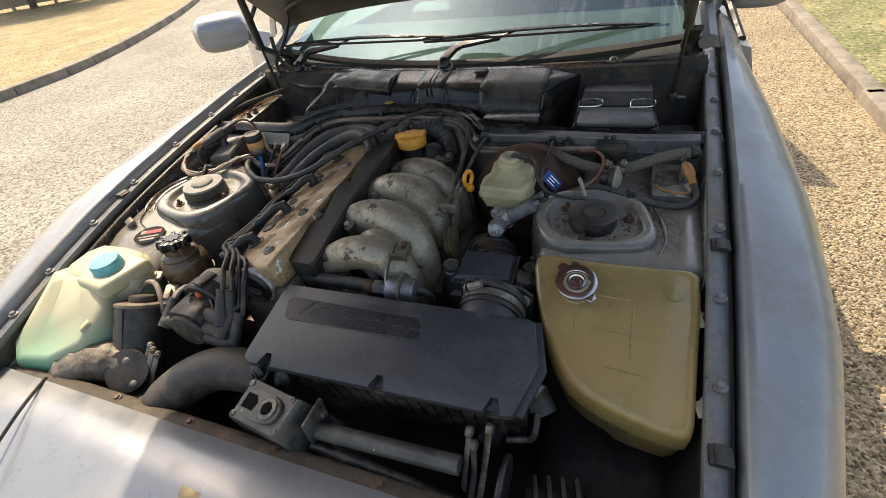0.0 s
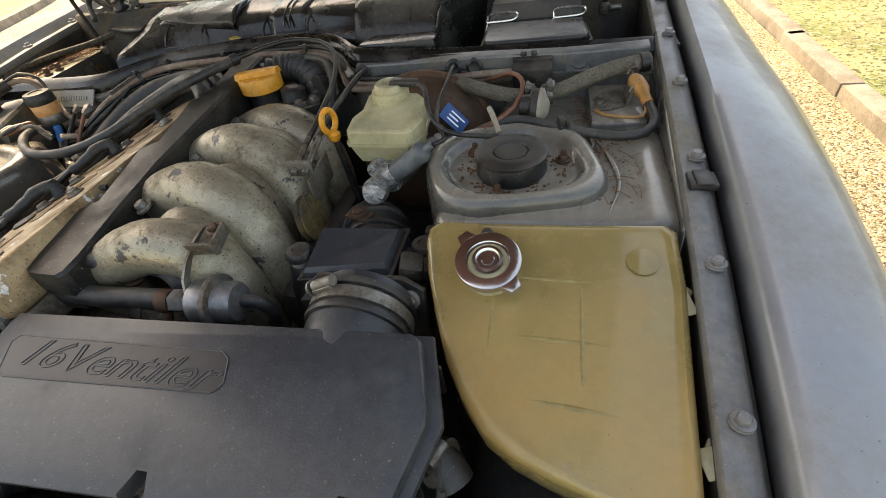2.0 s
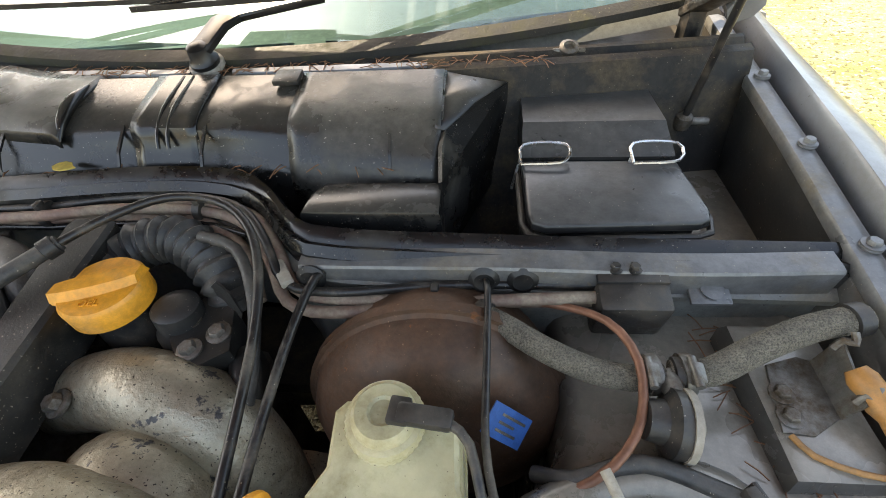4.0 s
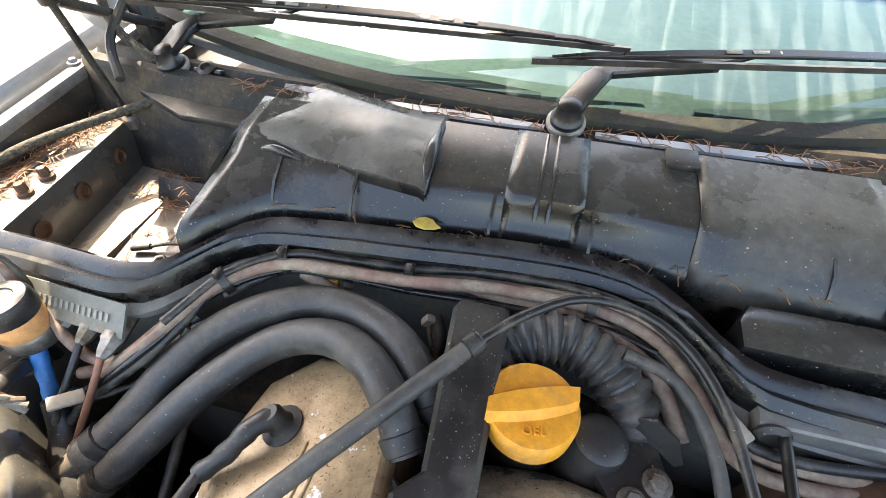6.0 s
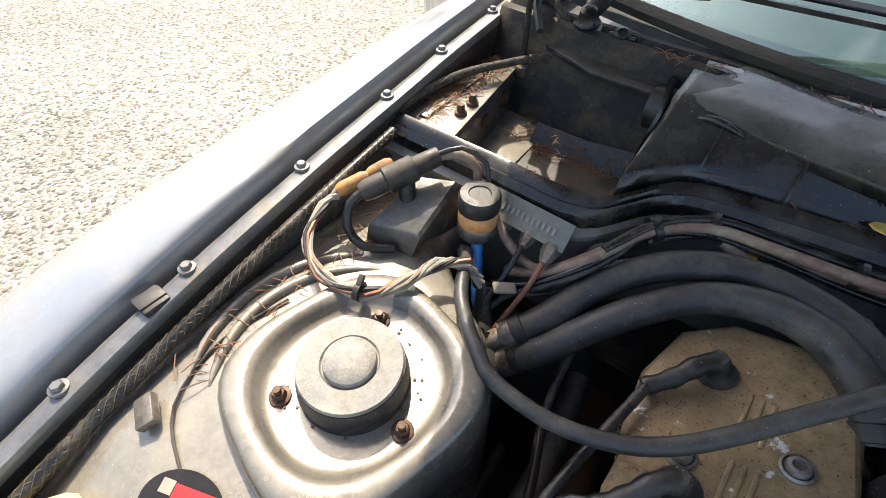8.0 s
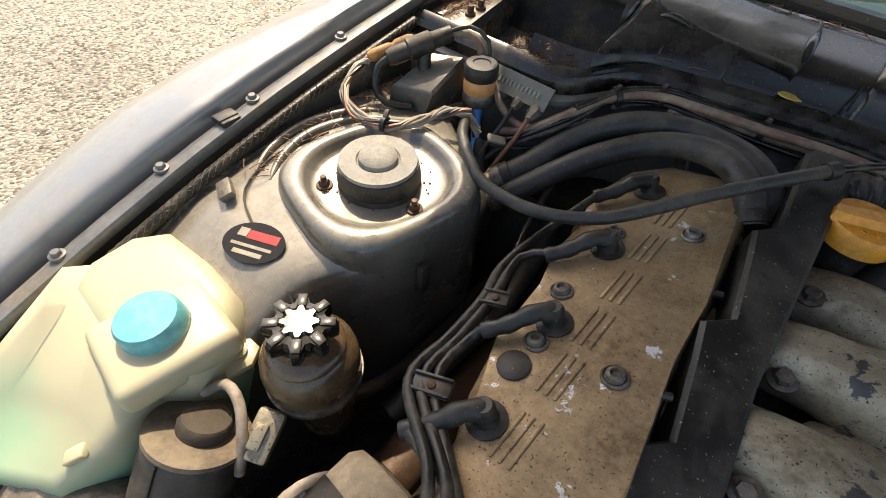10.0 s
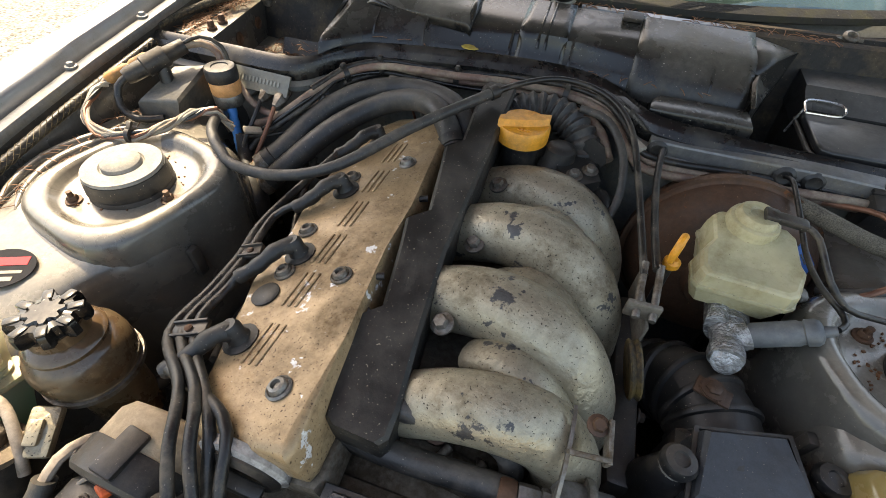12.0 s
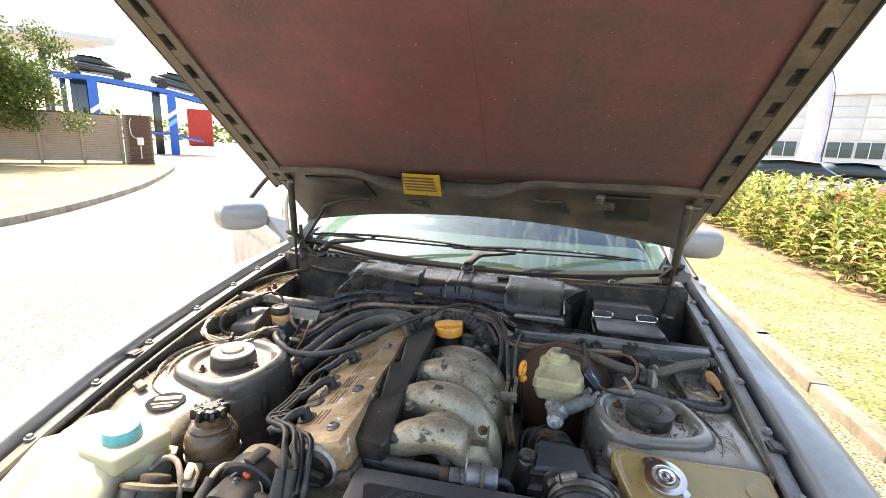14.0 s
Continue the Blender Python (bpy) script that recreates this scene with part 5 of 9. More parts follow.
for c, w in (((-0.242, 0.953, 0.819), 0.026), ((-0.230, 0.841, 0.826), 0.036)):
    bm = bmesh.new()
    m_ = Matrix.Translation(c) @ Matrix.Rotation(radians(18), 4, "Z") @ Matrix.Rotation(radians(-12), 4, "Y")
    box(bm, (0, 0, 0), (w, 0.020, 0.006), 0.0015)
    bm.transform(m_)
    comb = part("lead_comb", bm, M_BLACK, leads)
    for dy in (-0.0075, 0.0075):
        bm = bmesh.new()
        box(bm, (0, dy, 0.002), (w, 0.003, 0.008), 0.001)
        bm.transform(m_)
        part("comb_edge", bm, M_BLACK, comb)
    bm = bmesh.new()
    lathe(bm, [(0.004, 0.003), (0.004, 0.005), (0.002, 0.006)], (0, 0, 0), n=10)
    bm.transform(m_)
    part("comb_rivet", bm, M_RUST, comb)

# black cover over the injectors
M_INJ = mat("grimy_black_bar_plastic", (0.013, 0.013, 0.012), 0.45, 0.0, 0.2, 12, (0.06, 0.05, 0.038), 0.30, 12, 0.15, 350, specks=GRIT, speck=0.69)
bm = bmesh.new()
L = [(-0.066, 0.806), (-0.078, 0.86), (-0.081, 0.90), (-0.062, 0.918), (-0.074, 0.99), (-0.082, 1.03), (-0.062, 1.048), (-0.073, 1.12), (-0.080, 1.16), (-0.062, 1.178), (-0.070, 1.31), (-0.066, 1.318), (-0.022, 1.318), (-0.020, 1.31), (-0.024, 1.0), (-0.016, 0.90), (-0.008, 0.83), (-0.008, 0.806), (-0.014, 0.799), (-0.058, 0.801)]
rings = []
for dz in (-0.055, -0.004, 0.0):
    inset = 0.0 if dz < 0 else 0.004
    rings.append([Vector((x + (inset if x < -0.04 else -inset), y, 0.838 + (y - 0.80) * 0.106 + dz)) for x, y in L])
loft(bm, rings)
part("injector_cover", bm, M_INJ, engine, "matt black bar-shaped injector cover", 30)
for y in (0.93, 1.06, 1.19):
    bm = bmesh.new()
    tube(bm, [(-0.074, y - 0.02, 0.84), (-0.086, y - 0.012, 0.846), (-0.086, y + 0.012, 0.85), (-0.074, y + 0.02, 0.85)], 0.004, 8, 0.008)
    part("clip_loop", bm, M_BLACK, engine)

# intake runners sweeping over to the plenum
for k, y in enumerate((0.868, 0.966, 1.073, 1.180)):
    bm = bmesh.new()
    zd, sw = (-0.018 if k == 3 else -0.004 if k == 0 else 0.0), (0.25 if k == 0 else 1.0)
    lo, fy = (0.016, 0.020) if k == 0 else (0.004, 0.0)
    pts = [(-0.055, y + 0.006 - fy, 0.798 - lo), (-0.020, y + 0.004 - fy, 0.818 - lo), (0.030, y - 0.6 * fy, 0.834 - 0.4 * lo), (0.075, y - 0.010, 0.836), (0.114, y - 0.022 * sw, 0.818), (0.140, y - 0.038 * sw, 0.778), (0.148, y - 0.052 * sw, 0.715), (0.142, y - 0.060 * sw, 0.63)]
    tube(bm, [(a, b, c + zd) for a, b, c in pts], lambda q, k=k: (0.0275 if k == 0 else 0.0325) + (0.0055 if k else 0.004) * math.sin(math.pi * min(1, q * 1.15)) + 0.003 * q, 20, 0.012, True, 1.0)
    r = part("intake_runner", bm, M_ALU, engine, "flaking silver intake runner", 60)
    bm = bmesh.new()
    if k < 3:
        tube(bm, [(0.040, y + 0.053, 0.806), (0.066, y + 0.046, 0.826), (0.102, y + 0.034, 0.818), (0.132, y + 0.014, 0.777), (0.142, y - 0.002, 0.72)], 0.031, 16, 0.012, True, 0.6)
        part("web", bm, M_ALU, r)
    else:
        bm.free()
for y in (0.905, 1.02, 1.135):
    bm = bmesh.new()
    bolt(bm, (-0.002, y + 0.02, 0.835), 0.0080, 0.010, (-0.3, -0.3, 1))
    part("runner_bolt", bm, M_STEEL, engine)
bm = bmesh.new()
tube(bm, [(0.145, 0.74, 0.62), (0.15, 0.9, 0.63), (0.15, 1.18, 0.65)], 0.055, 16, 0.05)
part("plenum", bm, M_ALU, engine)
bm = bmesh.new()
box(bm, (0.198, 0.985, 0.685), (0.03, 0.24, 0.13), 0.008)
for yy in (0.90, 0.95, 1.0, 1.05):
    bolt(bm, (0.214, yy, 0.735), 0.006, 0.008, (1, 0, 0))
part("throttle_flange", bm, M_DARKBAY, engine)

# throttle pulley and cable bracket beside the runners
bm = bmesh.new()
lathe(bm, [(0.004, -0.006), (0.030, -0.006), (0.032, -0.004), (0.028, 0.0), (0.032, 0.004), (0.030, 0.006), (0.004, 0.006)], (0.193, 0.972, 0.786), (1, 0.12, 0.22), 26)
part("throttle_pulley", bm, mat("yellowed_pulley", (0.22, 0.15, 0.05), 0.5, 0.2, 0.3, 30, (0.05, 0.04, 0.03), 0.45, 20), engine, "yellowed throttle pulley")
bm = bmesh.new()
box(bm, (0.188, 1.035, 0.808), (0.004, 0.08, 0.040), 0.0015, (0, 0, 6))
box(bm, (0.182, 1.005, 0.842), (0.034, 0.006, 0.022), 0.002)
part("cable_bracket", bm, M_CAST, engine)
for (x, y) in ((0.176, 1.005), (0.192, 1.005)):
    bm = bmesh.new()
    rod(bm, (x, y - 0.01, 0.840), (x + 0.002, y + 0.05, 0.860), 0.0040)
    part("cable_ferrule", bm, M_STEEL, engine)
# throttle sensor and castings behind the runners
bm = bmesh.new()
lathe(bm, [(0.026, 0), (0.026, 0.055), (0.022, 0.060), (0.021, 0.082), (0.016, 0.086), (0.008, 0.087)], (0.060, 1.236, 0.775), (0.05, 0.05, 1), 20)
loft(bm, [[Vector(p) + Vector((0, 0, z)) for p in ((0.058, 1.225, 0), (0.090, 1.180, 0), (0.124, 1.205, 0), (0.110, 1.252, 0), (0.075, 1.264, 0))] for z in (0.74, 0.815, 0.838, 0.842)])
casting = part("thermostat_casting", bm, M_DARKBAY, engine, "grimy cast thermostat housing with bolts")
bm = bmesh.new()
tube(bm, [(0.112, 1.222, 0.80), (0.128, 1.205, 0.815), (0.135, 1.180, 0.805), (0.138, 1.16, 0.77)], 0.014, 14, 0.006)
part("outlet_pipe", bm, M_DARKBAY, casting)
for p in ((0.089, 1.204, 0.842), (0.108, 1.222, 0.842), (0.074, 1.236, 0.842)):
    bm = bmesh.new()
    bolt(bm, p, 0.0075, 0.008, (0, -0.1, 1))
    part("casting_bolt", bm, M_STEEL, casting)
bm = bmesh.new()
loft(bm, [[Vector((x, y, z)), Vector((x, y + 0.0025, z)), Vector((x + 0.004, y + 0.0025, z + h)), Vector((x + 0.004, y, z + h))] for x, y, z, h in ((0.082, 1.262, 0.842, 0.014), (0.098, 1.256, 0.842, 0.030), (0.114, 1.246, 0.842, 0.026), (0.122, 1.238, 0.842, 0.008))])
part("casting_bracket", bm, M_DARKBAY, engine, "small dirty bent bracket")

# oil filler
bm = bmesh.new()
lathe(bm, [(0.034, 0), (0.028, 0.03), (0.026, 0.10)], (0.007, 1.242, 0.765), n=20)
part("filler_neck", bm, M_BLACK, engine)
bm = bmesh.new()
lathe(bm, [(0.030, 0), (0.036, 0.003), (0.0365, 0.022), (0.034, 0.026), (0.020, 0.0265)], (0.007, 1.242, 0.857), n=40)
cap = part("oil_cap", bm, M_ORANGE, engine, "orange oil filler cap")
bm = bmesh.new()
rings = []
for i in range(9):
    u = -1 + i / 4
    w = 0.010 * math.sqrt(max(0.02, 1 - u * u * 0.6))
    rings.append([Vector((0.007 + 0.033 * u, 1.242 + 0.012 * u + a * w, 0.881 + b)) for a, b in ((-1.6, 0), (-0.9, 0.010), (0.9, 0.010), (1.6, 0))])
loft(bm, rings)
part("cap_grip", bm, M_ORANGE, cap)


def lettering(text, size, m, mat_, parent, name, depth=0.0006, shear=0.0, outline=0.0):
    """Raised letters from the built-in font, laid by m."""
    cu = bpy.data.curves.new(name, "FONT")
    cu.body, cu.size, cu.extrude, cu.shear, cu.align_x, cu.align_y = text, size, depth, shear, "CENTER", "CENTER"
    if outline:
        cu.fill_mode, cu.bevel_depth, cu.bevel_resolution, cu.resolution_u = "NONE", outline, 1, 5
    tmp = bpy.data.objects.new(name, cu)
    me = bpy.data.meshes.new_from_object(tmp)
    bpy.data.objects.remove(tmp)
    me.transform(m)
    me.materials.append(mat_)
    ob = new(name, me)
    ob.parent = parent
    ob.matrix_parent_inverse = Matrix.Translation(-Vector(parent.location)) if parent.parent is None else Matrix()
    return ob


lettering("OEL", 0.010, Matrix.Translation((0.010, 1.221, 0.8838)) @ Matrix.Rotation(radians(8), 4, "Z"), M_ORANGE, cap, "lettering", 0.0008)

# dipstick
dip_stick = thing("dipstick", (0.215, 1.08, 0.70), "orange ring-handled oil dipstick", "dipstick")
bm = bmesh.new()
ringpts = [(0.205 + 0.0045 * math.cos(a), 1.072 + 0.011 * math.cos(a), 0.874 + 0.0155 * math.sin(a)) for a in (math.tau * k / 20 for k in range(21))]
tube(bm, ringpts, 0.0042, 8, 0.004)
lathe(bm, [(0.006, -0.03), (0.009, -0.026), (0.009, -0.020), (0.005, -0.016)], (0.207, 1.072, 0.876), n=14)
part("handle", bm, M_ORANGE, dip_stick)
bm = bmesh.new()
rod(bm, (0.207, 1.072, 0.850), (0.215, 1.085, 0.68), 0.0045)
part("tube", bm, M_BLACK, dip_stick)

M_CREAMWIRE = mat("pale_dusty_wire", (0.30, 0.25, 0.20), 0.6, 0, 0.2, 40, (0.14, 0.11, 0.08), 0.35, 30)
# distributor with its cap and boots
dist = thing("distributor", (-0.21, 0.72, 0.55), "dusty black distributor cap with elbow boots", "distributor")
A0, A1 = Vector((-0.205, 0.768, 0.775)), Vector((-0.212, 0.655, 0.768))
ad = (A1 - A0).normalized()
bm = bmesh.new()
lathe(bm, [(0.030, -0.014), (0.050, -0.010), (0.057, 0.0), (0.058, 0.028), (0.052, 0.034)], A0, ad, 34)
part("shield", bm, M_CAKED, dist, "dust-caked metal shield")
bm = bmesh.new()
lathe(bm, [(0.050, 0.024), (0.0595, 0.026), (0.0605, 0.030), (0.0605, 0.054), (0.057, 0.058), (0.044, 0.060)], A0, ad, 34)
part("cover_band", bm, M_BLACK, dist)
bm = bmesh.new()
box(bm, A0 + ad * 0.036 + Vector((0.006, 0, 0.0605)), (0.024, 0.042, 0.008), 0.003, (-4, 6, -6))
part("saddle_tab", bm, M_BLACK, dist)
# the cap: a flattened drum, caked with dirt at its front end
bm = bmesh.new()
prof = ((0.058, 0.030), (0.060, 0.042), (0.064, 0.045), (0.100, 0.046), (0.110, 0.044))
loft(bm, [[A0 + ad * h + Vector((r * 0.98 * (1 if math.cos(a) > 0 else -1) * abs(math.cos(a)) ** 0.5, 0, -0.004 + r * 0.92 * (1 if math.sin(a) > 0 else -1) * abs(math.sin(a)) ** 0.5)) for a in (math.tau * i / 32 for i in range(32))] for h, r in prof])
part("cap", bm, M_BLACK, dist, "dusty black cap")
bm = bmesh.new()
loft(bm, [[A0 + ad * h + Vector((r * math.cos(a), 0, -0.006 + r * 0.92 * math.sin(a))) for a in (math.tau * i / 28 for i in range(28))] for h, r in ((0.108, 0.041), (0.114, 0.043), (0.119, 0.039), (0.121, 0.02))])
part("cap_face", bm, M_BOOT, dist, "dirt-caked cap face")
bm = bmesh.new()
box(bm, (-0.204, 0.706, 0.814), (0.014, 0.011, 0.008), 0.002, (-15, 5, -20))
part("tag", bm, mat("orange_red_tag", (0.55, 0.09, 0.02), 0.5), dist, "small orange-red tag")
bm = bmesh.new()
tube(bm, [(-0.238, 0.697, 0.800), (-0.228, 0.708, 0.811), (-0.205, 0.711, 0.812), (-0.182, 0.706, 0.806), (-0.166, 0.692, 0.795), (-0.163, 0.678, 0.78)], 0.0022, 7, 0.008)
part("suppressor_wire", bm, M_CREAMWIRE, dist, "thin pale wire")
bm = bmesh.new()
bolt(bm, (-0.218, 0.694, 0.808), 0.0035, 0.006, (0, -0.4, 1))
part("screw", bm, M_STEEL, dist)
bm = bmesh.new()
bolt(bm, (-0.258, 0.722, 0.800), 0.005, 0.006, (-0.5, -0.3, 0.8))
part("screw", bm, M_STEEL, dist)
for a, b, top in (((-0.176, 0.684, 0.787), (-0.137, 0.679, 0.786), TOPS[0]), ((-0.170, 0.692, 0.776), (-0.128, 0.690, 0.775), TOPS[1]), ((-0.172, 0.668, 0.770), (-0.130, 0.664, 0.766), TOPS[2]), ((-0.172, 0.660, 0.750), (-0.112, 0.660, 0.744), TOPS[3]), ((-0.246, 0.668, 0.768), (-0.272, 0.658, 0.769), (-0.269, 0.693, 0.798))):
    a, b, top = Vector(a), Vector(b), Vector(top)
    d = (b - a).normalized()
    u = (top - b).normalized()
    bm = bmesh.new()
    lathe(bm, [(0.0150, 0), (0.0155, 0.006), (0.0148, (b - a).length), (0.012, (b - a).length + 0.006)], a, d, 18)
    boot = part("elbow_boot", bm, M_BOOT, dist, "dusty grey rubber elbow boot")
    bm = bmesh.new()
    tube(bm, [b - u * 0.010, b + u * 0.004, b.lerp(top, 0.55), top], lambda f: 0.0142 - 0.0052 * f, 16, 0.006)
    tube(bm, [top - u * 0.004, top + u * 0.004], 0.0098, 14, 0.01, False)
    part("boot_sleeve", bm, M_BOOT, boot)
bm = bmesh.new()
tube(bm, [(-0.269, 0.690, 0.797), (-0.268, 0.712, 0.806), (-0.262, 0.735, 0.800), (-0.25, 0.76, 0.77)], 0.0055, 9, 0.01)
part("coil_lead", bm, M_CREAMWIRE, dist, "pale dusty lead")

dist.location = Vector((-0.20, 0.70, 0.80)) + 0.91 * (dist.location - Vector((-0.20, 0.70, 0.80)))
dist.scale = (0.91, 0.91, 0.91)

# ---- air filter box ----
airbox = thing("air_filter_box", (0.18, 0.70, 0.5), "matt black plastic air filter box with ribbed front", "air box")
AM = Matrix.Translation((0, 0.76, 0.822)) @ Matrix.Rotation(math.atan(0.24), 4, "X")
notches = []
for x in (0.365, 0.196, 0.0):
    yf = -0.137 - 0.013 * (0.386 - x) / 0.416
    notches += [(x + 0.010, yf), (x + 0.0075, yf + 0.024), (x - 0.0075, yf + 0.024), (x - 0.010, yf)]
bm = bmesh.new()
lid = [(-0.036, 0.0), (0.388, 0.010), (0.398, 0.004), (0.412, -0.052), (0.414, -0.062), (0.394, -0.132), (0.386, -0.137), *notches, (-0.030, -0.150), (-0.042, -0.142), (-0.044, -0.132), (-0.042, -0.02)]
prism(bm, lid, -0.016, 0.0, 0.003, 2, AM)
bx_lid = part("lid", bm, M_AIRBOX, airbox)
bm = bmesh.new()
prism(bm, [(-0.048, 0.004), (0.404, 0.016), (0.424, -0.058), (0.404, -0.128), (-0.036, -0.140), (-0.050, -0.130)], -0.026, -0.016, 0.003, 2, AM)
part("rim", bm, M_AIRBOX, airbox)
bm = bmesh.new()
prism(bm, [(-0.030, -0.01), (0.386, 0.0), (0.392, -0.118), (-0.020, -0.132)], -0.21, -0.020, 0.004, 2, AM)
body = part("lower_body", bm, M_BLACK, airbox)
for k in range(17):
    u = k / 16
    bm = bmesh.new()
    x = 0.03 + 0.335 * u
    box(bm, AM @ Vector((x, -0.136 + 0.013 * u, -0.068)), (0.0185, 0.014, 0.095), 0.0015, (13.5, 0, 0))
    part("front_rib", bm, M_BLACK, body)
for k in range(7):
    bm = bmesh.new()
    v = k / 6
    box(bm, AM @ Vector((0.400 - 0.006 * v, -0.012 - 0.105 * v, -0.048)), (0.024, 0.004, 0.04), 0.001)
    part("side_rib", bm, M_BLACK, body)
for x in (0.0, 0.196, 0.365):
    bm = bmesh.new()
    yy = -0.142 + 0.01 * x / 0.37
    prism(bm, [(x - 0.009, yy + 0.019), (x + 0.009, yy + 0.019), (x + 0.011, yy - 0.004), (x - 0.011, yy - 0.004)], -0.034, -0.022, 0.001, 2, AM)
    part("screw_pocket", bm, M_DARKBAY, bx_lid)
    bm = bmesh.new()
    bolt(bm, AM @ Vector((x, yy + 0.006, -0.024)), 0.0045, 0.006)
    part("screw", bm, M_RUST, bx_lid)
bm = bmesh.new()
prism(bm, [(-0.012, -0.0245), (0.220, -0.0215), (0.226, -0.024), (0.230, -0.030), (0.234, -0.049), (0.232, -0.055), (0.226, -0.058), (0.0, -0.065), (-0.008, -0.062), (-0.018, -0.034), (-0.017, -0.028)], -0.001, 0.0006, 0.0, 2, AM)
plate = part("name_plate", bm, M_PLATE, bx_lid, "smooth dark plate with outlined script")
PL = AM @ Matrix.Translation((0.110, -0.043, 0.0007)) @ Matrix.Rotation(radians(-1.2), 4, "Z") @ Matrix.Diagonal((1.12, 0.82, 1, 1))
lettering("16Ventiler", 0.046, PL, M_AIRBOX, plate, "lettering", 0.0, 0.5, 0.0007)
bm = bmesh.new()
edge = [(-0.012, -0.0245), (0.10, -0.023), (0.220, -0.0215), (0.229, -0.028), (0.234, -0.049), (0.226, -0.058), (0.11, -0.0615), (0.0, -0.065), (-0.009, -0.061), (-0.018, -0.032), (-0.012, -0.0245)]
tube(bm, [AM @ Vector((x, y, 0.0003)) for x, y in edge], 0.0009, 6, 0.02, False)
part("plate_edge", bm, M_AIRBOX, plate)
# outlet towards the air-flow meter
bm = bmesh.new()
tube(bm, [(0.318, 0.725, 0.752), (0.318, 0.765, 0.771), (0.318, 0.790, 0.779), (0.318, 0.838, 0.785)], 0.050, 36, 0.008)
part("outlet", bm, M_AIRBOX, airbox)
for c in ((-0.030, 0.627, 0.745), (0.017, 0.632, 0.742)):
    bm = bmesh.new()
    lathe(bm, [(0.016, 0), (0.017, 0.012), (0.012, 0.016), (0.007, 0.018)], c, (-0.1, -1, 0.5), 18)
    bolt(bm, Vector(c) + Vector((-0.001, -0.016, 0.008)), 0.006, 0.006, (-0.1, -1, 0.5))
    part("rubber_buffer", bm, M_RUBBER, airbox)

# ---- air-flow meter, clamp and elbow ----
maf = thing("air_flow_meter", (0.29, 0.88, 0.6), "dusty black air-flow meter with wedge-shaped top", "air-flow meter")
bm = bmesh.new()
loft(bm, [[Vector(p) for p in ((0.232, 0.842, z), (0.345, 0.848, z), (0.372, 0.868, z), (0.360, 0.930, z), (0.300, 0.945, z), (0.240, 0.930, z))] for z in (0.66, 0.772)] + [[Vector(p) for p in ((0.238, 0.848, 0.778), (0.342, 0.853, 0.778), (0.364, 0.872, 0.776), (0.354, 0.924, 0.776), (0.300, 0.938, 0.776), (0.246, 0.924, 0.778))]])
part("meter_body", bm, M_BLACK, maf, "", 30)
bm = bmesh.new()
prism(bm, [(-0.062, -0.10), (0.062, -0.10), (0.062, 0.020), (0.040, 0.034), (-0.052, 0.034), (-0.062, 0.024)], -0.004, 0.004, 0.002, 2, Matrix.Translation((0.318, 0.840, 0.780)) @ Matrix.Rotation(radians(82), 4, "X"))
part("flange_plate", bm, M_BLACK, maf, "square black flange plate")
bm = bmesh.new()
loft(bm, [[Vector(p) for p in ((0.234, 0.850, 0.772), (0.338, 0.856, 0.772), (0.334, 0.944, 0.772), (0.242, 0.915, 0.772))], [Vector(p) for p in ((0.238, 0.852, 0.790), (0.338, 0.858, 0.795), (0.334, 0.944, 0.787), (0.244, 0.914, 0.800))], [Vector(p) for p in ((0.240, 0.855, 0.802), (0.336, 0.862, 0.808), (0.329, 0.942, 0.795), (0.246, 0.911, 0.818))], [Vector(p) for p in ((0.243, 0.859, 0.807), (0.333, 0.866, 0.813), (0.326, 0.938, 0.799), (0.249, 0.908, 0.823))]])
wedge = part("wedge_top", bm, M_AIRBOX, maf, "flat sloping wedge-shaped lid", 20)
bm = bmesh.new()
loft(bm, [[Vector((x, y, z + b)) + (Vector((0.288, 0.893, z)) - Vector((x, y, z))) * g for x, y, z in ((0.234, 0.848, 0.7965), (0.342, 0.855, 0.802), (0.337, 0.948, 0.791), (0.241, 0.917, 0.809))] for b, g in ((-0.002, 0.0), (0.001, 0.0), (0.001, 0.08), (-0.002, 0.08))])
part("lid_seam", bm, M_BLACK, wedge, "raised seam round the lid")
bm = bmesh.new()
box(bm, (0.356, 0.878, 0.794), (0.026, 0.030, 0.024), 0.004, (0, 14, 10))
box(bm, (0.371, 0.882, 0.790), (0.016, 0.024, 0.016), 0.003, (0, 14, 10))
tube(bm, [(0.376, 0.884, 0.788), (0.384, 0.882, 0.770), (0.380, 0.872, 0.74), (0.375, 0.86, 0.70)], 0.005, 10, 0.008)
part("connector", bm, M_BLACK, maf, "black wiring plug")
bm = bmesh.new()
loft(bm, [[Vector((0.227 + r * math.cos(a) * 1.1, 0.879 + r * math.sin(a), z)) for a in (math.tau * k / 16 for k in range(16))] for r, z in ((0.027, 0.68), (0.023, 0.755), (0.016, 0.790), (0.0125, 0.797))])
part("bypass_housing", bm, M_BLACK, maf, "tapered side housing")
for c, mcol in (((0.227, 0.879, 0.806), M_CREAM_COLLAR), ((0.362, 0.915, 0.790), M_STEEL)):
    bm = bmesh.new()
    lathe(bm, [(0.0115, -0.012), (0.0125, -0.010), (0.0125, -0.003), (0.0115, -0.002)], c, n=18)
    plug_ = part("plug_collar", bm, mcol, maf)
    bm = bmesh.new()
    lathe(bm, [(0.0120, -0.003), (0.0155, -0.001), (0.0160, 0.004), (0.013, 0.009), (0.007, 0.010), (0.006, 0.008)], c, n=18)
    part("plug_cap", bm, M_BLACK, plug_)
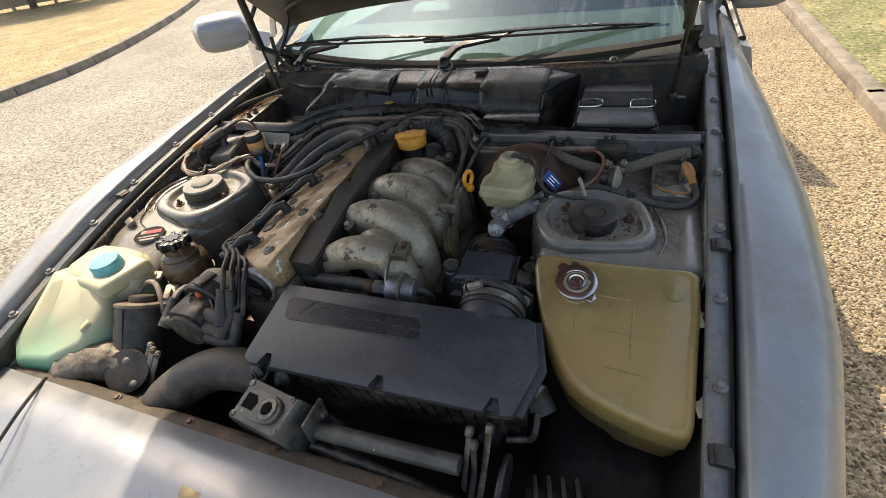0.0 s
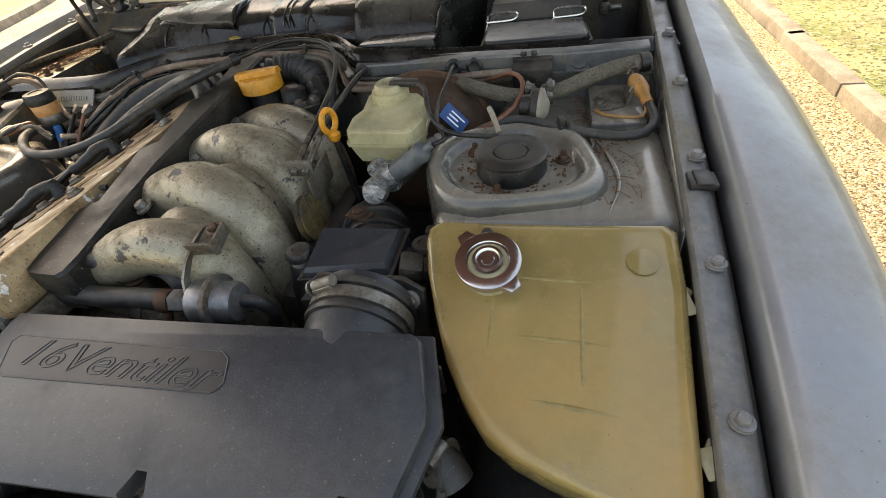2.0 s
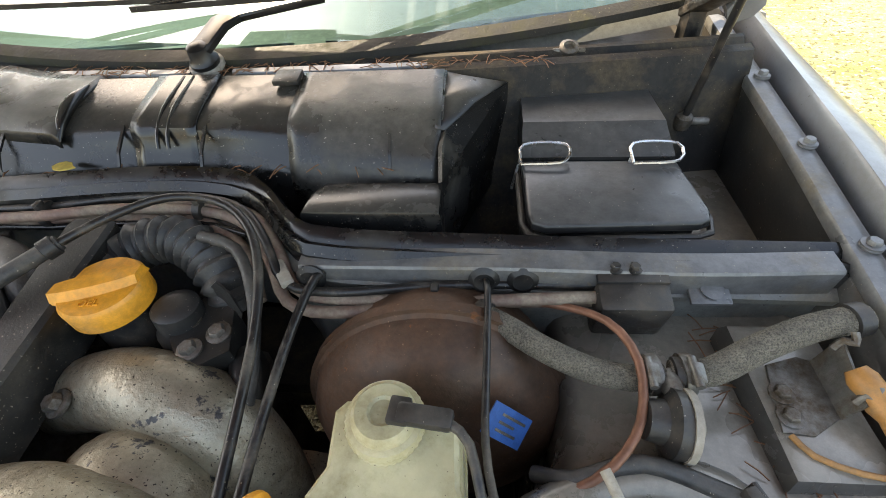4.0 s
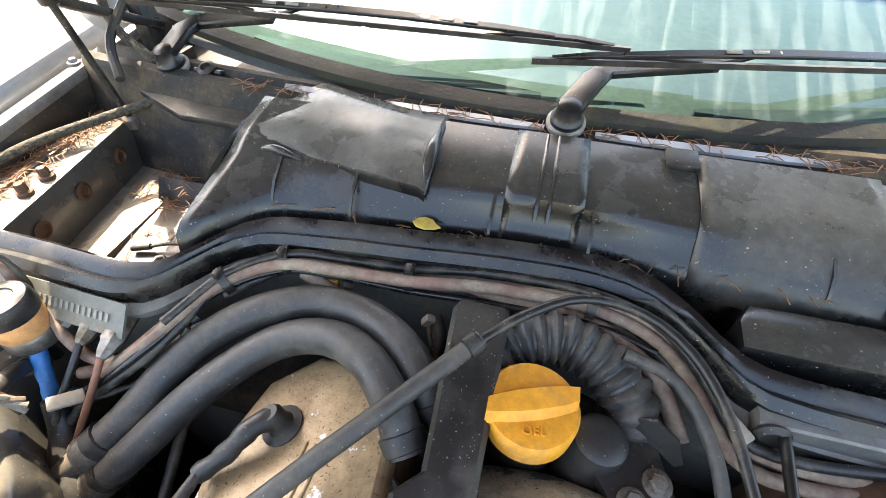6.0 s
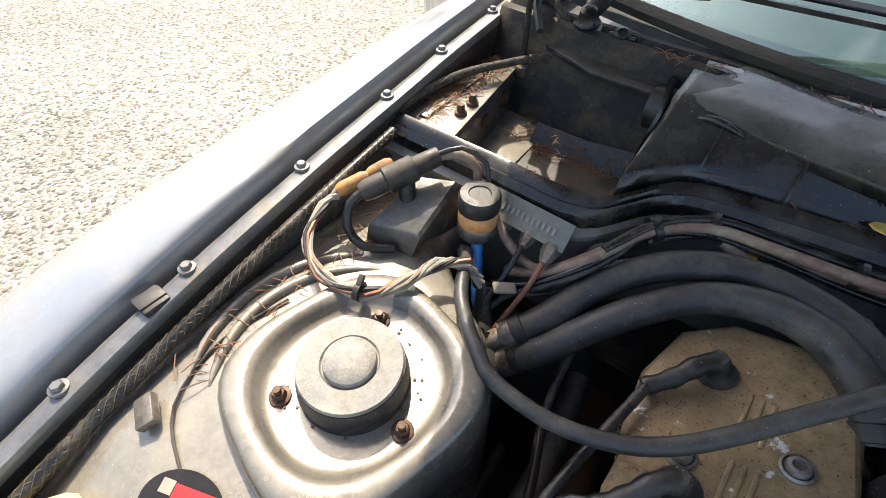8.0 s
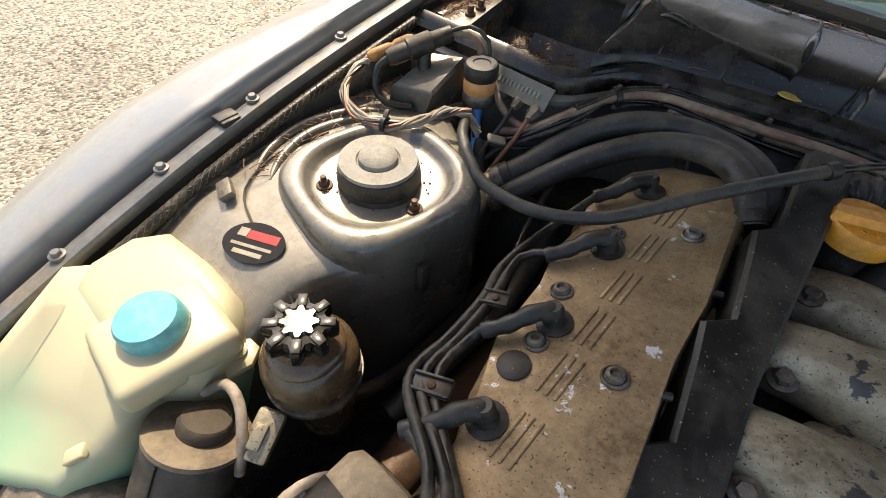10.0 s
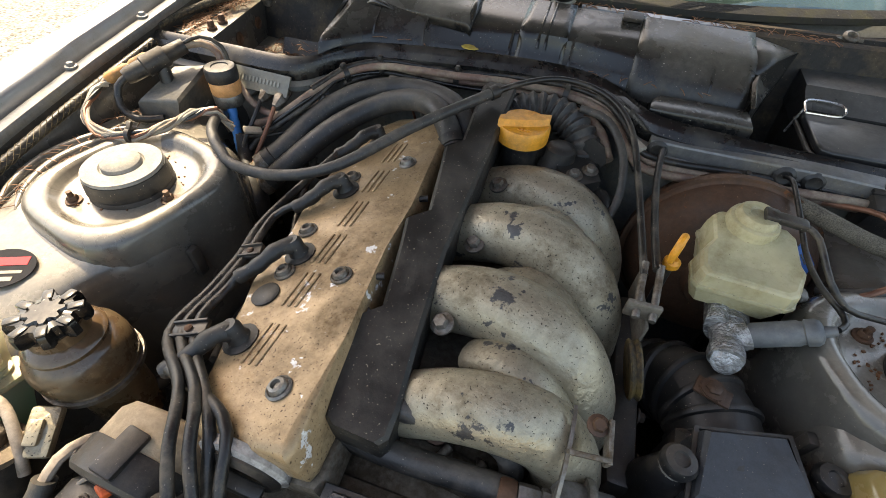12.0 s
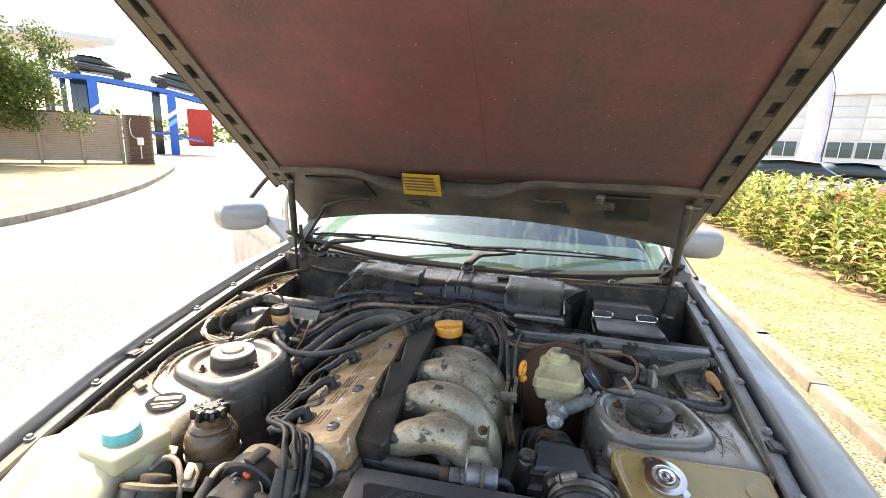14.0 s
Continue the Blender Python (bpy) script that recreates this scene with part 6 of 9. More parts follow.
for c in ((0.273, 0.834, 0.797), (0.366, 0.834, 0.793)):
    bm = bmesh.new()
    bolt(bm, c, 0.007, 0.007, (0, -0.9, 0.45))
    part("flange_bolt", bm, M_STEEL, maf)
clamp = thing("hose_clamp", (0.318, 0.80, 0.73), "steel worm-drive clamp round black hose", "hose clamp")
bm = bmesh.new()
lathe(bm, [(0.050, -0.006), (0.0540, -0.006), (0.0540, 0.006), (0.050, 0.006)], (0.318, 0.812, 0.782), (0, 1, 0.14), 40)
part("band", bm, M_STEEL, clamp)
for dy in (-0.013, 0.014):
    bm = bmesh.new()
    lathe(bm, [(0.049, -0.0045), (0.0535, -0.0035), (0.0545, 0.0), (0.0535, 0.0035), (0.049, 0.0045)], (0.318, 0.812 + dy, 0.782 + 0.14 * dy), (0, 1, 0.14), 40)
    part("hose_bead", bm, M_RUBBER, clamp)
bm = bmesh.new()
box(bm, (0.293, 0.812, 0.830), (0.024, 0.014, 0.009), 0.002, (8, -26, 0))
lathe(bm, [(0.0058, -0.012), (0.0062, 0.0), (0.0058, 0.012)], (0.293, 0.812, 0.834), (1, 0, 0.45), 14)
bolt(bm, (0.279, 0.812, 0.827), 0.0050, 0.006, (-1, 0, -0.4))
part("worm_screw", bm, M_STEEL, clamp)
elb = thing("intake_elbow", (0.285, 0.95, 0.70), "ribbed black rubber intake elbow", "hose")
ELB = spline([(0.292, 0.92, 0.742), (0.282, 0.968, 0.750), (0.258, 1.005, 0.735), (0.230, 1.03, 0.69)], 0.004)
bm = bmesh.new()
tube(bm, ELB, 0.044, 28, 0.004, False)
part("rubber_tube", bm, M_RUBBER, elb)
for i in range(5, len(ELB) - 2, 5):
    bm = bmesh.new()
    lathe(bm, [(0.043, -0.005), (0.0475, -0.003), (0.0485, 0.0), (0.0475, 0.003), (0.043, 0.005)], ELB[i], ELB[i + 1] - ELB[i - 1], 36)
    part("rib", bm, M_RUBBER, elb)
bm = bmesh.new()
lathe(bm, [(0.044, -0.006), (0.0475, -0.006), (0.0475, 0.006), (0.044, 0.006)], ELB[2], ELB[3] - ELB[1], 36)
part("clamp_band", bm, M_STEEL, elb, "dull steel clamp band")
bm = bmesh.new()
box(bm, (0.266, 0.966, 0.797), (0.034, 0.020, 0.004), 0.0015, (0, 0, -20))
lathe(bm, [(0.0125, 0), (0.0125, 0.002), (0.0095, 0.003)], (0.265, 0.967, 0.798), n=20)
bolt(bm, (0.265, 0.967, 0.800), 0.0080, 0.005)
single("rusty_bracket", bm, M_RUST, "rusty bracket with a round bolt on intake elbow", "bracket")

# ---- fuel pressure damper on its bracket and the fuel hoses ----
M_ZINC = mat("grey_zinc_plating", (0.24, 0.24, 0.245), 0.4, 0.7, 0.2, 25, (0.15, 0.13, 0.10), 0.35, 20)
fpr = thing("pressure_damper", (0.155, 0.82, 0.66), "grey fuel pressure damper on a steel bracket", "damper")
fc, fx = Vector((0.132, 0.812, 0.795)), Vector((1, 0.06, 0.0))
bm = bmesh.new()
lathe(bm, [(0.014, -0.004), (0.0235, 0.0), (0.0245, 0.003), (0.0245, 0.022), (0.0225, 0.025), (0.0225, 0.046), (0.020, 0.050), (0.008, 0.051)], fc, fx, 28)
part("damper_can", bm, M_ZINC, fpr)
bm = bmesh.new()
lathe(bm, [(0.0235, 0.022), (0.0300, 0.0225), (0.0305, 0.0255), (0.0300, 0.0285), (0.0235, 0.029)], fc, fx, 30)
part("crimped_ring", bm, M_STEEL, fpr)
bm = bmesh.new()
lathe(bm, [(0.0125, -0.030), (0.0135, -0.028), (0.0135, -0.013), (0.012, -0.011)], fc, fx, 6)
lathe(bm, [(0.010, -0.012), (0.014, -0.010), (0.014, -0.002), (0.010, 0.0)], fc, fx, 6)
part("hex_union", bm, M_ZINC, fpr, "hexagonal union with rust stains")
bm = bmesh.new()
lathe(bm, [(0.0125, -0.046), (0.0135, -0.044), (0.0135, -0.034), (0.0125, -0.031)], fc, fx, 18)
rod(bm, fc + fx * -0.040 + Vector((0, -0.006, -0.010)), fc + fx * -0.040 + Vector((0, -0.012, -0.020)), 0.0055)
part("hose_ferrule", bm, M_RUST, fpr, "rusty hose ferrule")
bm = bmesh.new()
strip = ((0.792, 0.782), (0.803, 0.806), (0.812, 0.826), (0.826, 0.838), (0.848, 0.848), (0.868, 0.852))
loft(bm, [[Vector((x, y, z)) for x in (0.128, 0.131)] + [Vector((x, y + 0.010, z - 0.002)) for x in (0.131, 0.128)] for y, z in strip])
box(bm, (0.144, 0.842, 0.845), (0.032, 0.004, 0.020), 0.001, (20, 0, 6))
box(bm, (0.158, 0.856, 0.848), (0.004, 0.034, 0.016), 0.001, (12, 0, 4))
part("bracket", bm, M_STEEL, fpr, "bent dull steel bracket")
bm = bmesh.new()
bolt(bm, (0.148, 0.866, 0.851), 0.006, 0.008, (0, -0.3, 1))
part("bracket_bolt", bm, M_RUST, fpr)
for name, pts, r in (("fuel_hose", [(-0.075, 0.822, 0.806), (-0.050, 0.812, 0.800), (0.0, 0.808, 0.797), (0.05, 0.811, 0.795), (0.098, 0.813, 0.793)], 0.0120), ("fuel_hose", [(-0.02, 0.838, 0.826), (0.02, 0.838, 0.822), (0.055, 0.842, 0.817), (0.080, 0.842, 0.808), (0.094, 0.836, 0.785), (0.096, 0.83, 0.75)], 0.0115), ("damper_hose", [(0.178, 0.818, 0.793), (0.194, 0.820, 0.792), (0.203, 0.824, 0.780), (0.203, 0.828, 0.76), (0.192, 0.832, 0.74)], 0.0072)):
    bm = bmesh.new()
    tube(bm, pts, r, 14, 0.008)
    single(name, bm, M_HOSE, "dusty black rubber fuel hose by the engine", "hose", "fuel hoses")
uni = thing("rusty_union", (0.022, 0.845, 0.74), "small rusty screw union on engine front", "union")
bm = bmesh.new()
rod(bm, (0.022, 0.846, 0.74), (0.022, 0.842, 0.790), 0.010)
part("stem", bm, M_CAST, uni)
bm = bmesh.new()
bolt(bm, (0.022, 0.842, 0.790), 0.0085, 0.012, (0, -0.1, 1))
part("nut", bm, M_RUST, uni)
hose_low = thing("coolant_pipe", (0.04, 0.83, 0.72), "dirty coolant pipe across engine front", "pipe")
bm = bmesh.new()
tube(bm, [(-0.05, 0.835, 0.775), (0.0, 0.828, 0.765), (0.05, 0.824, 0.755), (0.10, 0.824, 0.74), (0.14, 0.83, 0.70)], 0.017, 16, 0.01)
part("pipe", bm, M_CAST, hose_low)
for c in ((0.032, 0.826, 0.759), (0.066, 0.825, 0.752)):
    bm = bmesh.new()
    lathe(bm, [(0.0175, -0.005), (0.0195, -0.005), (0.0195, 0.005), (0.0175, 0.005)], c, (1, -0.05, -0.22), 22)
    rod(bm, (c[0] - 0.003, c[1] - 0.008, c[2] + 0.020), (c[0] + 0.004, c[1] + 0.010, c[2] + 0.021), 0.0048)
    part("small_clamp", bm, M_STEEL, hose_low, "small steel hose clamp")
# dark pipes and castings low beside the engine
for name, pts, r, m_, lab in (("coolant_pipe", [(-0.30, 0.85, 0.62), (-0.285, 0.95, 0.645), (-0.275, 1.08, 0.66), (-0.29, 1.20, 0.70)], 0.016, M_HOSE, "dusty black pipe low beside the engine"), ("exhaust_shield_pipe", [(-0.25, 0.80, 0.60), (-0.245, 0.95, 0.60), (-0.245, 1.10, 0.60), (-0.26, 1.24, 0.60)], 0.034, M_RUST, "rusty pipe low beside the engine"), ("steering_line", [(-0.33, 0.82, 0.68), (-0.318, 0.88, 0.66), (-0.322, 0.98, 0.63), (-0.33, 1.10, 0.62)], 0.009, M_RUBBER, "thin black fluid line low beside the engine"), ("low_lead", [(-0.26, 0.86, 0.72), (-0.285, 0.93, 0.70), (-0.27, 1.02, 0.715), (-0.30, 1.12, 0.73), (-0.31, 1.20, 0.77)], 0.0055, M_WIRE, "dusty lead in the gap beside the engine")):
    bm = bmesh.new()
    tube(bm, pts, r, 12, 0.02)
    single(name, bm, m_, lab, "pipe")

# ---- coolant tank ----
tank = thing("coolant_tank", (0.5, 0.80, 0.66), "yellowed translucent coolant tank with chrome cap", "coolant tank")
TM = Matrix.Translation((0, 0.91, 0.826)) @ Matrix.Rotation(math.atan(0.27), 4, "X")
c27 = math.cos(math.atan(0.27))
outl = [(0.372, 0.912), (0.380, 0.920), (0.395, 0.922), (0.44, 0.920), (0.53, 0.920), (0.612, 0.922), (0.621, 0.914), (0.622, 0.86), (0.616, 0.76), (0.612, 0.69), (0.608, 0.676), (0.596, 0.672), (0.574, 0.674), (0.54, 0.680), (0.508, 0.689), (0.478, 0.700), (0.452, 0.716), (0.430, 0.742), (0.412, 0.772), (0.395, 0.815), (0.380, 0.860), (0.372, 0.895)]
bm = bmesh.new()
rings = []
for inset, z in ((0.012, -0.15), (0.004, -0.12), (0.002, -0.062), (-0.001, -0.056), (-0.001, -0.050), (0.000, -0.010), (0.0012, -0.005), (0.004, -0.0015), (0.0075, 0.0), (0.0095, -0.0012), (0.016, -0.0012)):
    cx, cy = 0.51, 0.81
    rings.append([TM @ Vector((x - inset * (1 if x > cx else -1), ((y - 0.91) - inset * (1 if y > cy else -1)) / c27, z)) for x, y in outl])
loft(bm, rings)
shell = part("shell", bm, M_TANK, tank, "", 50)
M_TANKRIB = mat("paler_tank_rib", (0.315, 0.232, 0.088), 0.22, 0.0, 0.25, 9, sub=0.1)
for a, b in (((0.450, 0.905), (0.450, 0.735)), ((0.530, 0.905), (0.530, 0.700)), ((0.395, 0.860), (0.600, 0.850)), ((0.420, 0.800), (0.600, 0.792)), ((0.445, 0.748), (0.600, 0.735))):
    bm = bmesh.new()
    tube(bm, [TM @ Vector((a[0] + (b[0] - a[0]) * f, (a[1] + (b[1] - a[1]) * f - 0.91) / c27, -0.0056)) for f in (0, 0.5, 1)], lambda f: 0.0030 + 0.0020 * math.sin(math.pi * f), 12, 0.02)
    part("moulded_rib", bm, M_TANKRIB, shell)
bm = bmesh.new()
lathe(bm, [(0.014, -0.001), (0.0145, 0.001), (0.008, 0.002)], TM @ Vector((0.585, -0.035, 0.0)), TM.to_3x3() @ Vector((0, 0, 1)), 20)
part("moulded_boss", bm, M_TANK, shell)
for y in (0.84, 0.715):
    bm = bmesh.new()
    box(bm, TM @ Vector((0.619, (y - 0.91) / c27, -0.008)), (0.012, 0.022, 0.003), 0.001, (15, -18, 12))
    box(bm, TM @ Vector((0.622, (y - 0.898) / c27, -0.010)), (0.008, 0.010, 0.003), 0.001, (15, 25, -20))
    part("lug", bm, M_RES, shell, "torn pale lug")
up = TM.to_3x3() @ Vector((0, 0, 1))
rc = TM @ Vector((0.444, -0.052, 0.0))
bm = bmesh.new()
lathe(bm, [(0.0275, -0.004), (0.0265, 0.003), (0.0262, 0.012), (0.0272, 0.014), (0.0262, 0.016), (0.0255, 0.022)], rc - up * 0.002, up, 30)
part("neck", bm, M_RES, tank)
bm = bmesh.new()
lathe(bm, [(0.0305, 0.012), (0.0320, 0.0195), (0.0315, 0.0215), (0.0300, 0.0222), (0.0210, 0.0224), (0.0190, 0.0200), (0.0160, 0.0196), (0.0145, 0.0240), (0.0115, 0.0246), (0.0095, 0.0222), (0.0065, 0.0220), (0.0052, 0.0245), (0.001, 0.0248)], rc, up, 40)
for a in (-0.8, -0.8 + math.pi):
    ex = [(0.027 * math.cos(a + b), 0.027 * math.sin(a + b)) for b in (-0.45, 0.45)]
    tip = [(0.0415 * math.cos(a + b), 0.0415 * math.sin(a + b)) for b in (0.14, -0.14)]
    prism(bm, ex + tip, 0.012, 0.0215, 0.002, 2, axis_matrix(rc, up))
part("pressure_cap", bm, M_CAPSTEEL, tank, "bright chromed pressure cap with two ears")
bm = bmesh.new()
tube(bm, [rc + up * 0.012 + Vector((-0.004, 0.026, 0)), rc + up * 0.016 + Vector((-0.006, 0.040, 0)), rc + Vector((-0.008, 0.052, 0.004)), rc + Vector((-0.008, 0.058, -0.01))], lambda f: 0.0065, 10, 0.006)
part("overflow_hose", bm, M_RUBBER, tank)
bm = bmesh.new()
tube(bm, [(0.425, 0.70, 0.70), (0.405, 0.715, 0.715), (0.37, 0.70, 0.70), (0.34, 0.67, 0.64)], 0.019, 14, 0.01)
single("coolant_hose", bm, M_HOSE, "black coolant hose below the tank", "hose")
bm = bmesh.new()
lathe(bm, [(0.020, -0.008), (0.022, -0.008), (0.022, 0.008), (0.020, 0.008)], (0.412, 0.712, 0.714), (0.7, -0.1, 0.2), 22)
rod(bm, (0.405, 0.70, 0.736), (0.415, 0.72, 0.738), 0.006)
single("small_clamp", bm, M_STEEL, "steel hose clamp with rusty screw", "hose clamp", "small clamps")

# ---- washer bottle ----
M_BOTTLE = bpy.data.materials.new("milky_washer_bottle")
M_BOTTLE.use_nodes = True
bn, bl = M_BOTTLE.node_tree.nodes, M_BOTTLE.node_tree.links
bb = bn["Principled BSDF"]
bco = bn.new("ShaderNodeTexCoord")
bsx = bn.new("ShaderNodeSeparateXYZ")
bl.new(bco.outputs["Object"], bsx.inputs[0])
bno = bn.new("ShaderNodeTexNoise")
bno.inputs["Scale"].default_value = 9.0
bl.new(bco.outputs["Object"], bno.inputs["Vector"])
bad = bn.new("ShaderNodeMath")
bad.operation = "MULTIPLY_ADD"
bl.new(bno.outputs[0], bad.inputs[0])
bad.inputs[1].default_value = 0.04
bl.new(bsx.outputs[2], bad.inputs[2])
bmr = bn.new("ShaderNodeMapRange")
bmr.inputs[1].default_value, bmr.inputs[2].default_value = 0.715, 0.79
bl.new(bad.outputs[0], bmr.inputs[0])
bcr = bn.new("ShaderNodeValToRGB")
bcr.color_ramp.elements[0].color = (0.12, 0.36, 0.23, 1)
bcr.color_ramp.elements[1].color = (0.46, 0.43, 0.29, 1)
bl.new(bmr.outputs[0], bcr.inputs[0])
bl.new(bcr.outputs[0], bb.inputs["Base Color"])
bb.inputs["Roughness"].default_value = 0.42
bb.inputs["Subsurface Weight"].default_value, bb.inputs["Subsurface Scale"].default_value = 0.2, 0.02

wb = thing("washer_bottle", (-0.50, 0.66, 0.58), "milky plastic washer bottle half full of green fluid", "washer bottle")
bm = bmesh.new()
def bottle_ring(z, grow):
    pts = [(-0.598, 0.765), (-0.575, 0.795), (-0.50, 0.800), (-0.445, 0.795), (-0.408, 0.765), (-0.402, 0.715), (-0.425, 0.688), (-0.50, 0.682), (-0.575, 0.688), (-0.598, 0.715)]
    return [Vector((-0.50 + (x + 0.50) * grow, 0.74 + (y - 0.74) * grow, z - 0.12 * (0.80 - y) * 0.25)) for x, y in pts]
loft(bm, [bottle_ring(0.60, 0.95), bottle_ring(0.70, 1.0), bottle_ring(0.785, 1.0), bottle_ring(0.802, 0.96), bottle_ring(0.812, 0.86), bottle_ring(0.815, 0.6)])
low = [(-0.612, 0.70), (-0.585, 0.73), (-0.47, 0.72), (-0.424, 0.69), (-0.414, 0.635), (-0.432, 0.585), (-0.50, 0.548), (-0.585, 0.535), (-0.612, 0.56)]
def low_ring(d, grow, flat=None):
    return [Vector((-0.52 + (x + 0.52) * grow, 0.63 + (y - 0.63) * grow, (min(0.808, 0.725 + (y - 0.54) * 0.55) if flat is None else flat) - d)) for x, y in low]
loft(bm, [low_ring(0, 0.95, 0.58), low_ring(0.05, 1.0), low_ring(0.016, 1.0), low_ring(0.004, 0.95), low_ring(0.0, 0.84), low_ring(0.0, 0.5)])
box(bm, (-0.452, 0.722, 0.803), (0.092, 0.106, 0.034), 0.010, (-3, 0, -8), 3)
box(bm, (-0.437, 0.616, 0.766), (0.014, 0.022, 0.008), 0.002, (28, 0, -35))
bot = part("bottle", bm, M_BOTTLE, wb, "", 50)
bm = bmesh.new()
lathe(bm, [(0.030, 0), (0.030, 0.012), (0.026, 0.014)], (-0.458, 0.722, 0.810), (0.0, -0.03, 1), 30)
part("neck", bm, M_BOTTLE, wb)
bm = bmesh.new()
lathe(bm, [(0.0285, 0), (0.030, 0.003), (0.0285, 0.020), (0.026, 0.024), (0.010, 0.0245)], (-0.458, 0.722, 0.816), (0.0, -0.03, 1), 26)
part("screw_cap", bm, M_TEAL, wb, "ribbed turquoise screw cap")
bm = bmesh.new()
prism(bm, [(-0.430, 0.745), (-0.398, 0.738), (-0.392, 0.762), (-0.402, 0.778), (-0.432, 0.778)], 0.764, 0.772, 0.002)
lathe(bm, [(0.010, 0), (0.011, 0.004), (0.006, 0.006)], (-0.414, 0.760, 0.772), n=14)
part("mounting_ear", bm, M_RES, wb)

# ---- steering fluid reservoir ----
ps = thing("steering_reservoir", (-0.34, 0.79, 0.66), "brown-black steering fluid reservoir with lobed cap", "reservoir")
pc = (-0.347, 0.800)
bm = bmesh.new()
lathe(bm, [(0.032, 0.66), (0.034, 0.745), (0.046, 0.752), (0.046, 0.760), (0.044, 0.764), (0.047, 0.770), (0.047, 0.788), (0.0445, 0.800), (0.039, 0.807), (0.036, 0.810), (0.037, 0.815), (0.034, 0.820), (0.027, 0.823), (0.026, 0.836)], (*pc, 0), n=32)
part("canister", bm, mat("oily_brown_plastic", (0.085, 0.052, 0.028), 0.16, 0, 0.3, 14, (0.15, 0.11, 0.06), 0.3, 10, coat=0.3), ps)
bm = bmesh.new()
lathe(bm, [(0.0475, 0.756), (0.0485, 0.756), (0.0485, 0.762), (0.0475, 0.762)], (*pc, 0), n=32)
part("band", bm, M_STEEL, ps)
bm = bmesh.new()
pts = []
for k in range(64):
    a = math.tau * k / 64
    pts.append((0.0285 + 0.0045 * math.tanh(4 * math.cos(8 * a)), a))
CM = Matrix.Translation((*pc, 0.832)) @ Matrix.Rotation(radians(-6), 4, "X")
loft(bm, [[CM @ Vector((r * s * math.cos(a), r * s * math.sin(a), z)) for r, a in pts] for s, z in ((0.92, 0.0), (1.0, 0.003), (1.0, 0.013), (0.94, 0.017), (0.66, 0.0185), (0.60, 0.0175), (0.50, 0.0205), (0.10, 0.0208))])
part("lobed_cap", bm, M_GLOSS, ps, "glossy black lobed cap", 40)
for k in range(8):
    a = math.tau * k / 8
    bm = bmesh.new()
    box(bm, (0, 0, 0), (0.014, 0.009, 0.004), 0.0015)
    bm.transform(CM @ Matrix.Rotation(a, 4, "Z") @ Matrix.Translation((0.024, 0, 0.0175)))
    part("cap_lug", bm, M_GLOSS, ps)

# ---- canister, foil duct, headlamp linkage ----
can = thing("charcoal_canister", (-0.355, 0.68, 0.60), "dusty black cylindrical canister with domed cap", "canister")
K0, K1 = Vector((-0.368, 0.616, 0.662)), Vector((-0.378, 0.694, 0.764))
kd, kl = (K1 - K0).normalized(), (K1 - K0).length
bm = bmesh.new()
lathe(bm, [(0.043, 0), (0.0450, 0.03), (0.0440, kl - 0.012), (0.0425, kl - 0.004), (0.038, kl)], K0, kd, 40)
part("drum", bm, M_BOOT, can)
bm = bmesh.new()
lathe(bm, [(0.0430, kl - 0.006), (0.0453, kl - 0.004), (0.0453, kl + 0.001), (0.038, kl + 0.003)], K0, kd, 40)
part("rim", bm, mat("dust_coated_cap", (0.20, 0.155, 0.105), 0.75, 0, 0.25, 20, (0.08, 0.06, 0.045), 0.35, 15, 0.2), can, "dust-coated rim")
bm = bmesh.new()
lathe(bm, [(0.0235, kl), (0.0235, kl + 0.011), (0.021, kl + 0.014), (0.008, kl + 0.0155)], K0 + Vector((0.002, 0.003, 0)), kd, 30)
part("cap", bm, M_LIP, can, "dust-coated domed cap")
bm = bmesh.new()
tube(bm, [K0 + kd * (kl * f) + (Vector((0.25, -0.8, 0.5)) - kd * kd.dot(Vector((0.25, -0.8, 0.5)))).normalized() * 0.0448 for f in (0.2, 0.6, 0.94)], 0.0014, 6)
part("moulding_seam", bm, M_BLACK, can)
bm = bmesh.new()
tube(bm, [(-0.402, 0.716, 0.770), (-0.386, 0.733, 0.784), (-0.360, 0.730, 0.785), (-0.338, 0.712, 0.768), (-0.328, 0.695, 0.745)], 0.0050, 10, 0.008)
single("breather_hose", bm, M_CREAMWIRE, "thin dusty breather hose over the canister", "hose")
bm = bmesh.new()
box(bm, (-0.332, 0.728, 0.762), (0.026, 0.046, 0.014), 0.004, (20, 12, 24))
box(bm, (-0.331, 0.724, 0.771), (0.012, 0.024, 0.006), 0.002, (20, 12, 24))
single("connector_block", bm, M_ALU, "pale dusty connector block beside reservoir", "connector")
bm = bmesh.new()
tube(bm, [(-0.358, 0.612, 0.655), (-0.378, 0.606, 0.684), (-0.412, 0.592, 0.696), (-0.448, 0.576, 0.694), (-0.478, 0.564, 0.682), (-0.495, 0.556, 0.66)], lambda f: 0.0415 - 0.006 * f + 0.0015 * math.sin(40 * f), 28, 0.006, True, 1.0, 0.0012, 0.013)
single("foil_duct", bm, mat("crumpled_foil_duct", (0.19, 0.158, 0.12), 0.5, 0.25, 0.35, 22, (0.07, 0.055, 0.04), 0.42, 16, 0.6, 45, bdist=0.008), "crumpled dusty foil air duct", "duct")
link = thing("headlamp_linkage", (-0.32, 0.60, 0.56), "black disc and bare steel levers of headlamp linkage", "linkage")
bm = bmesh.new()
lathe(bm, [(0.040, 0), (0.041, 0.002), (0.040, 0.004), (0.010, 0.0045)], (-0.338, 0.586, 0.698), (0.35, -0.55, 0.76), 34)
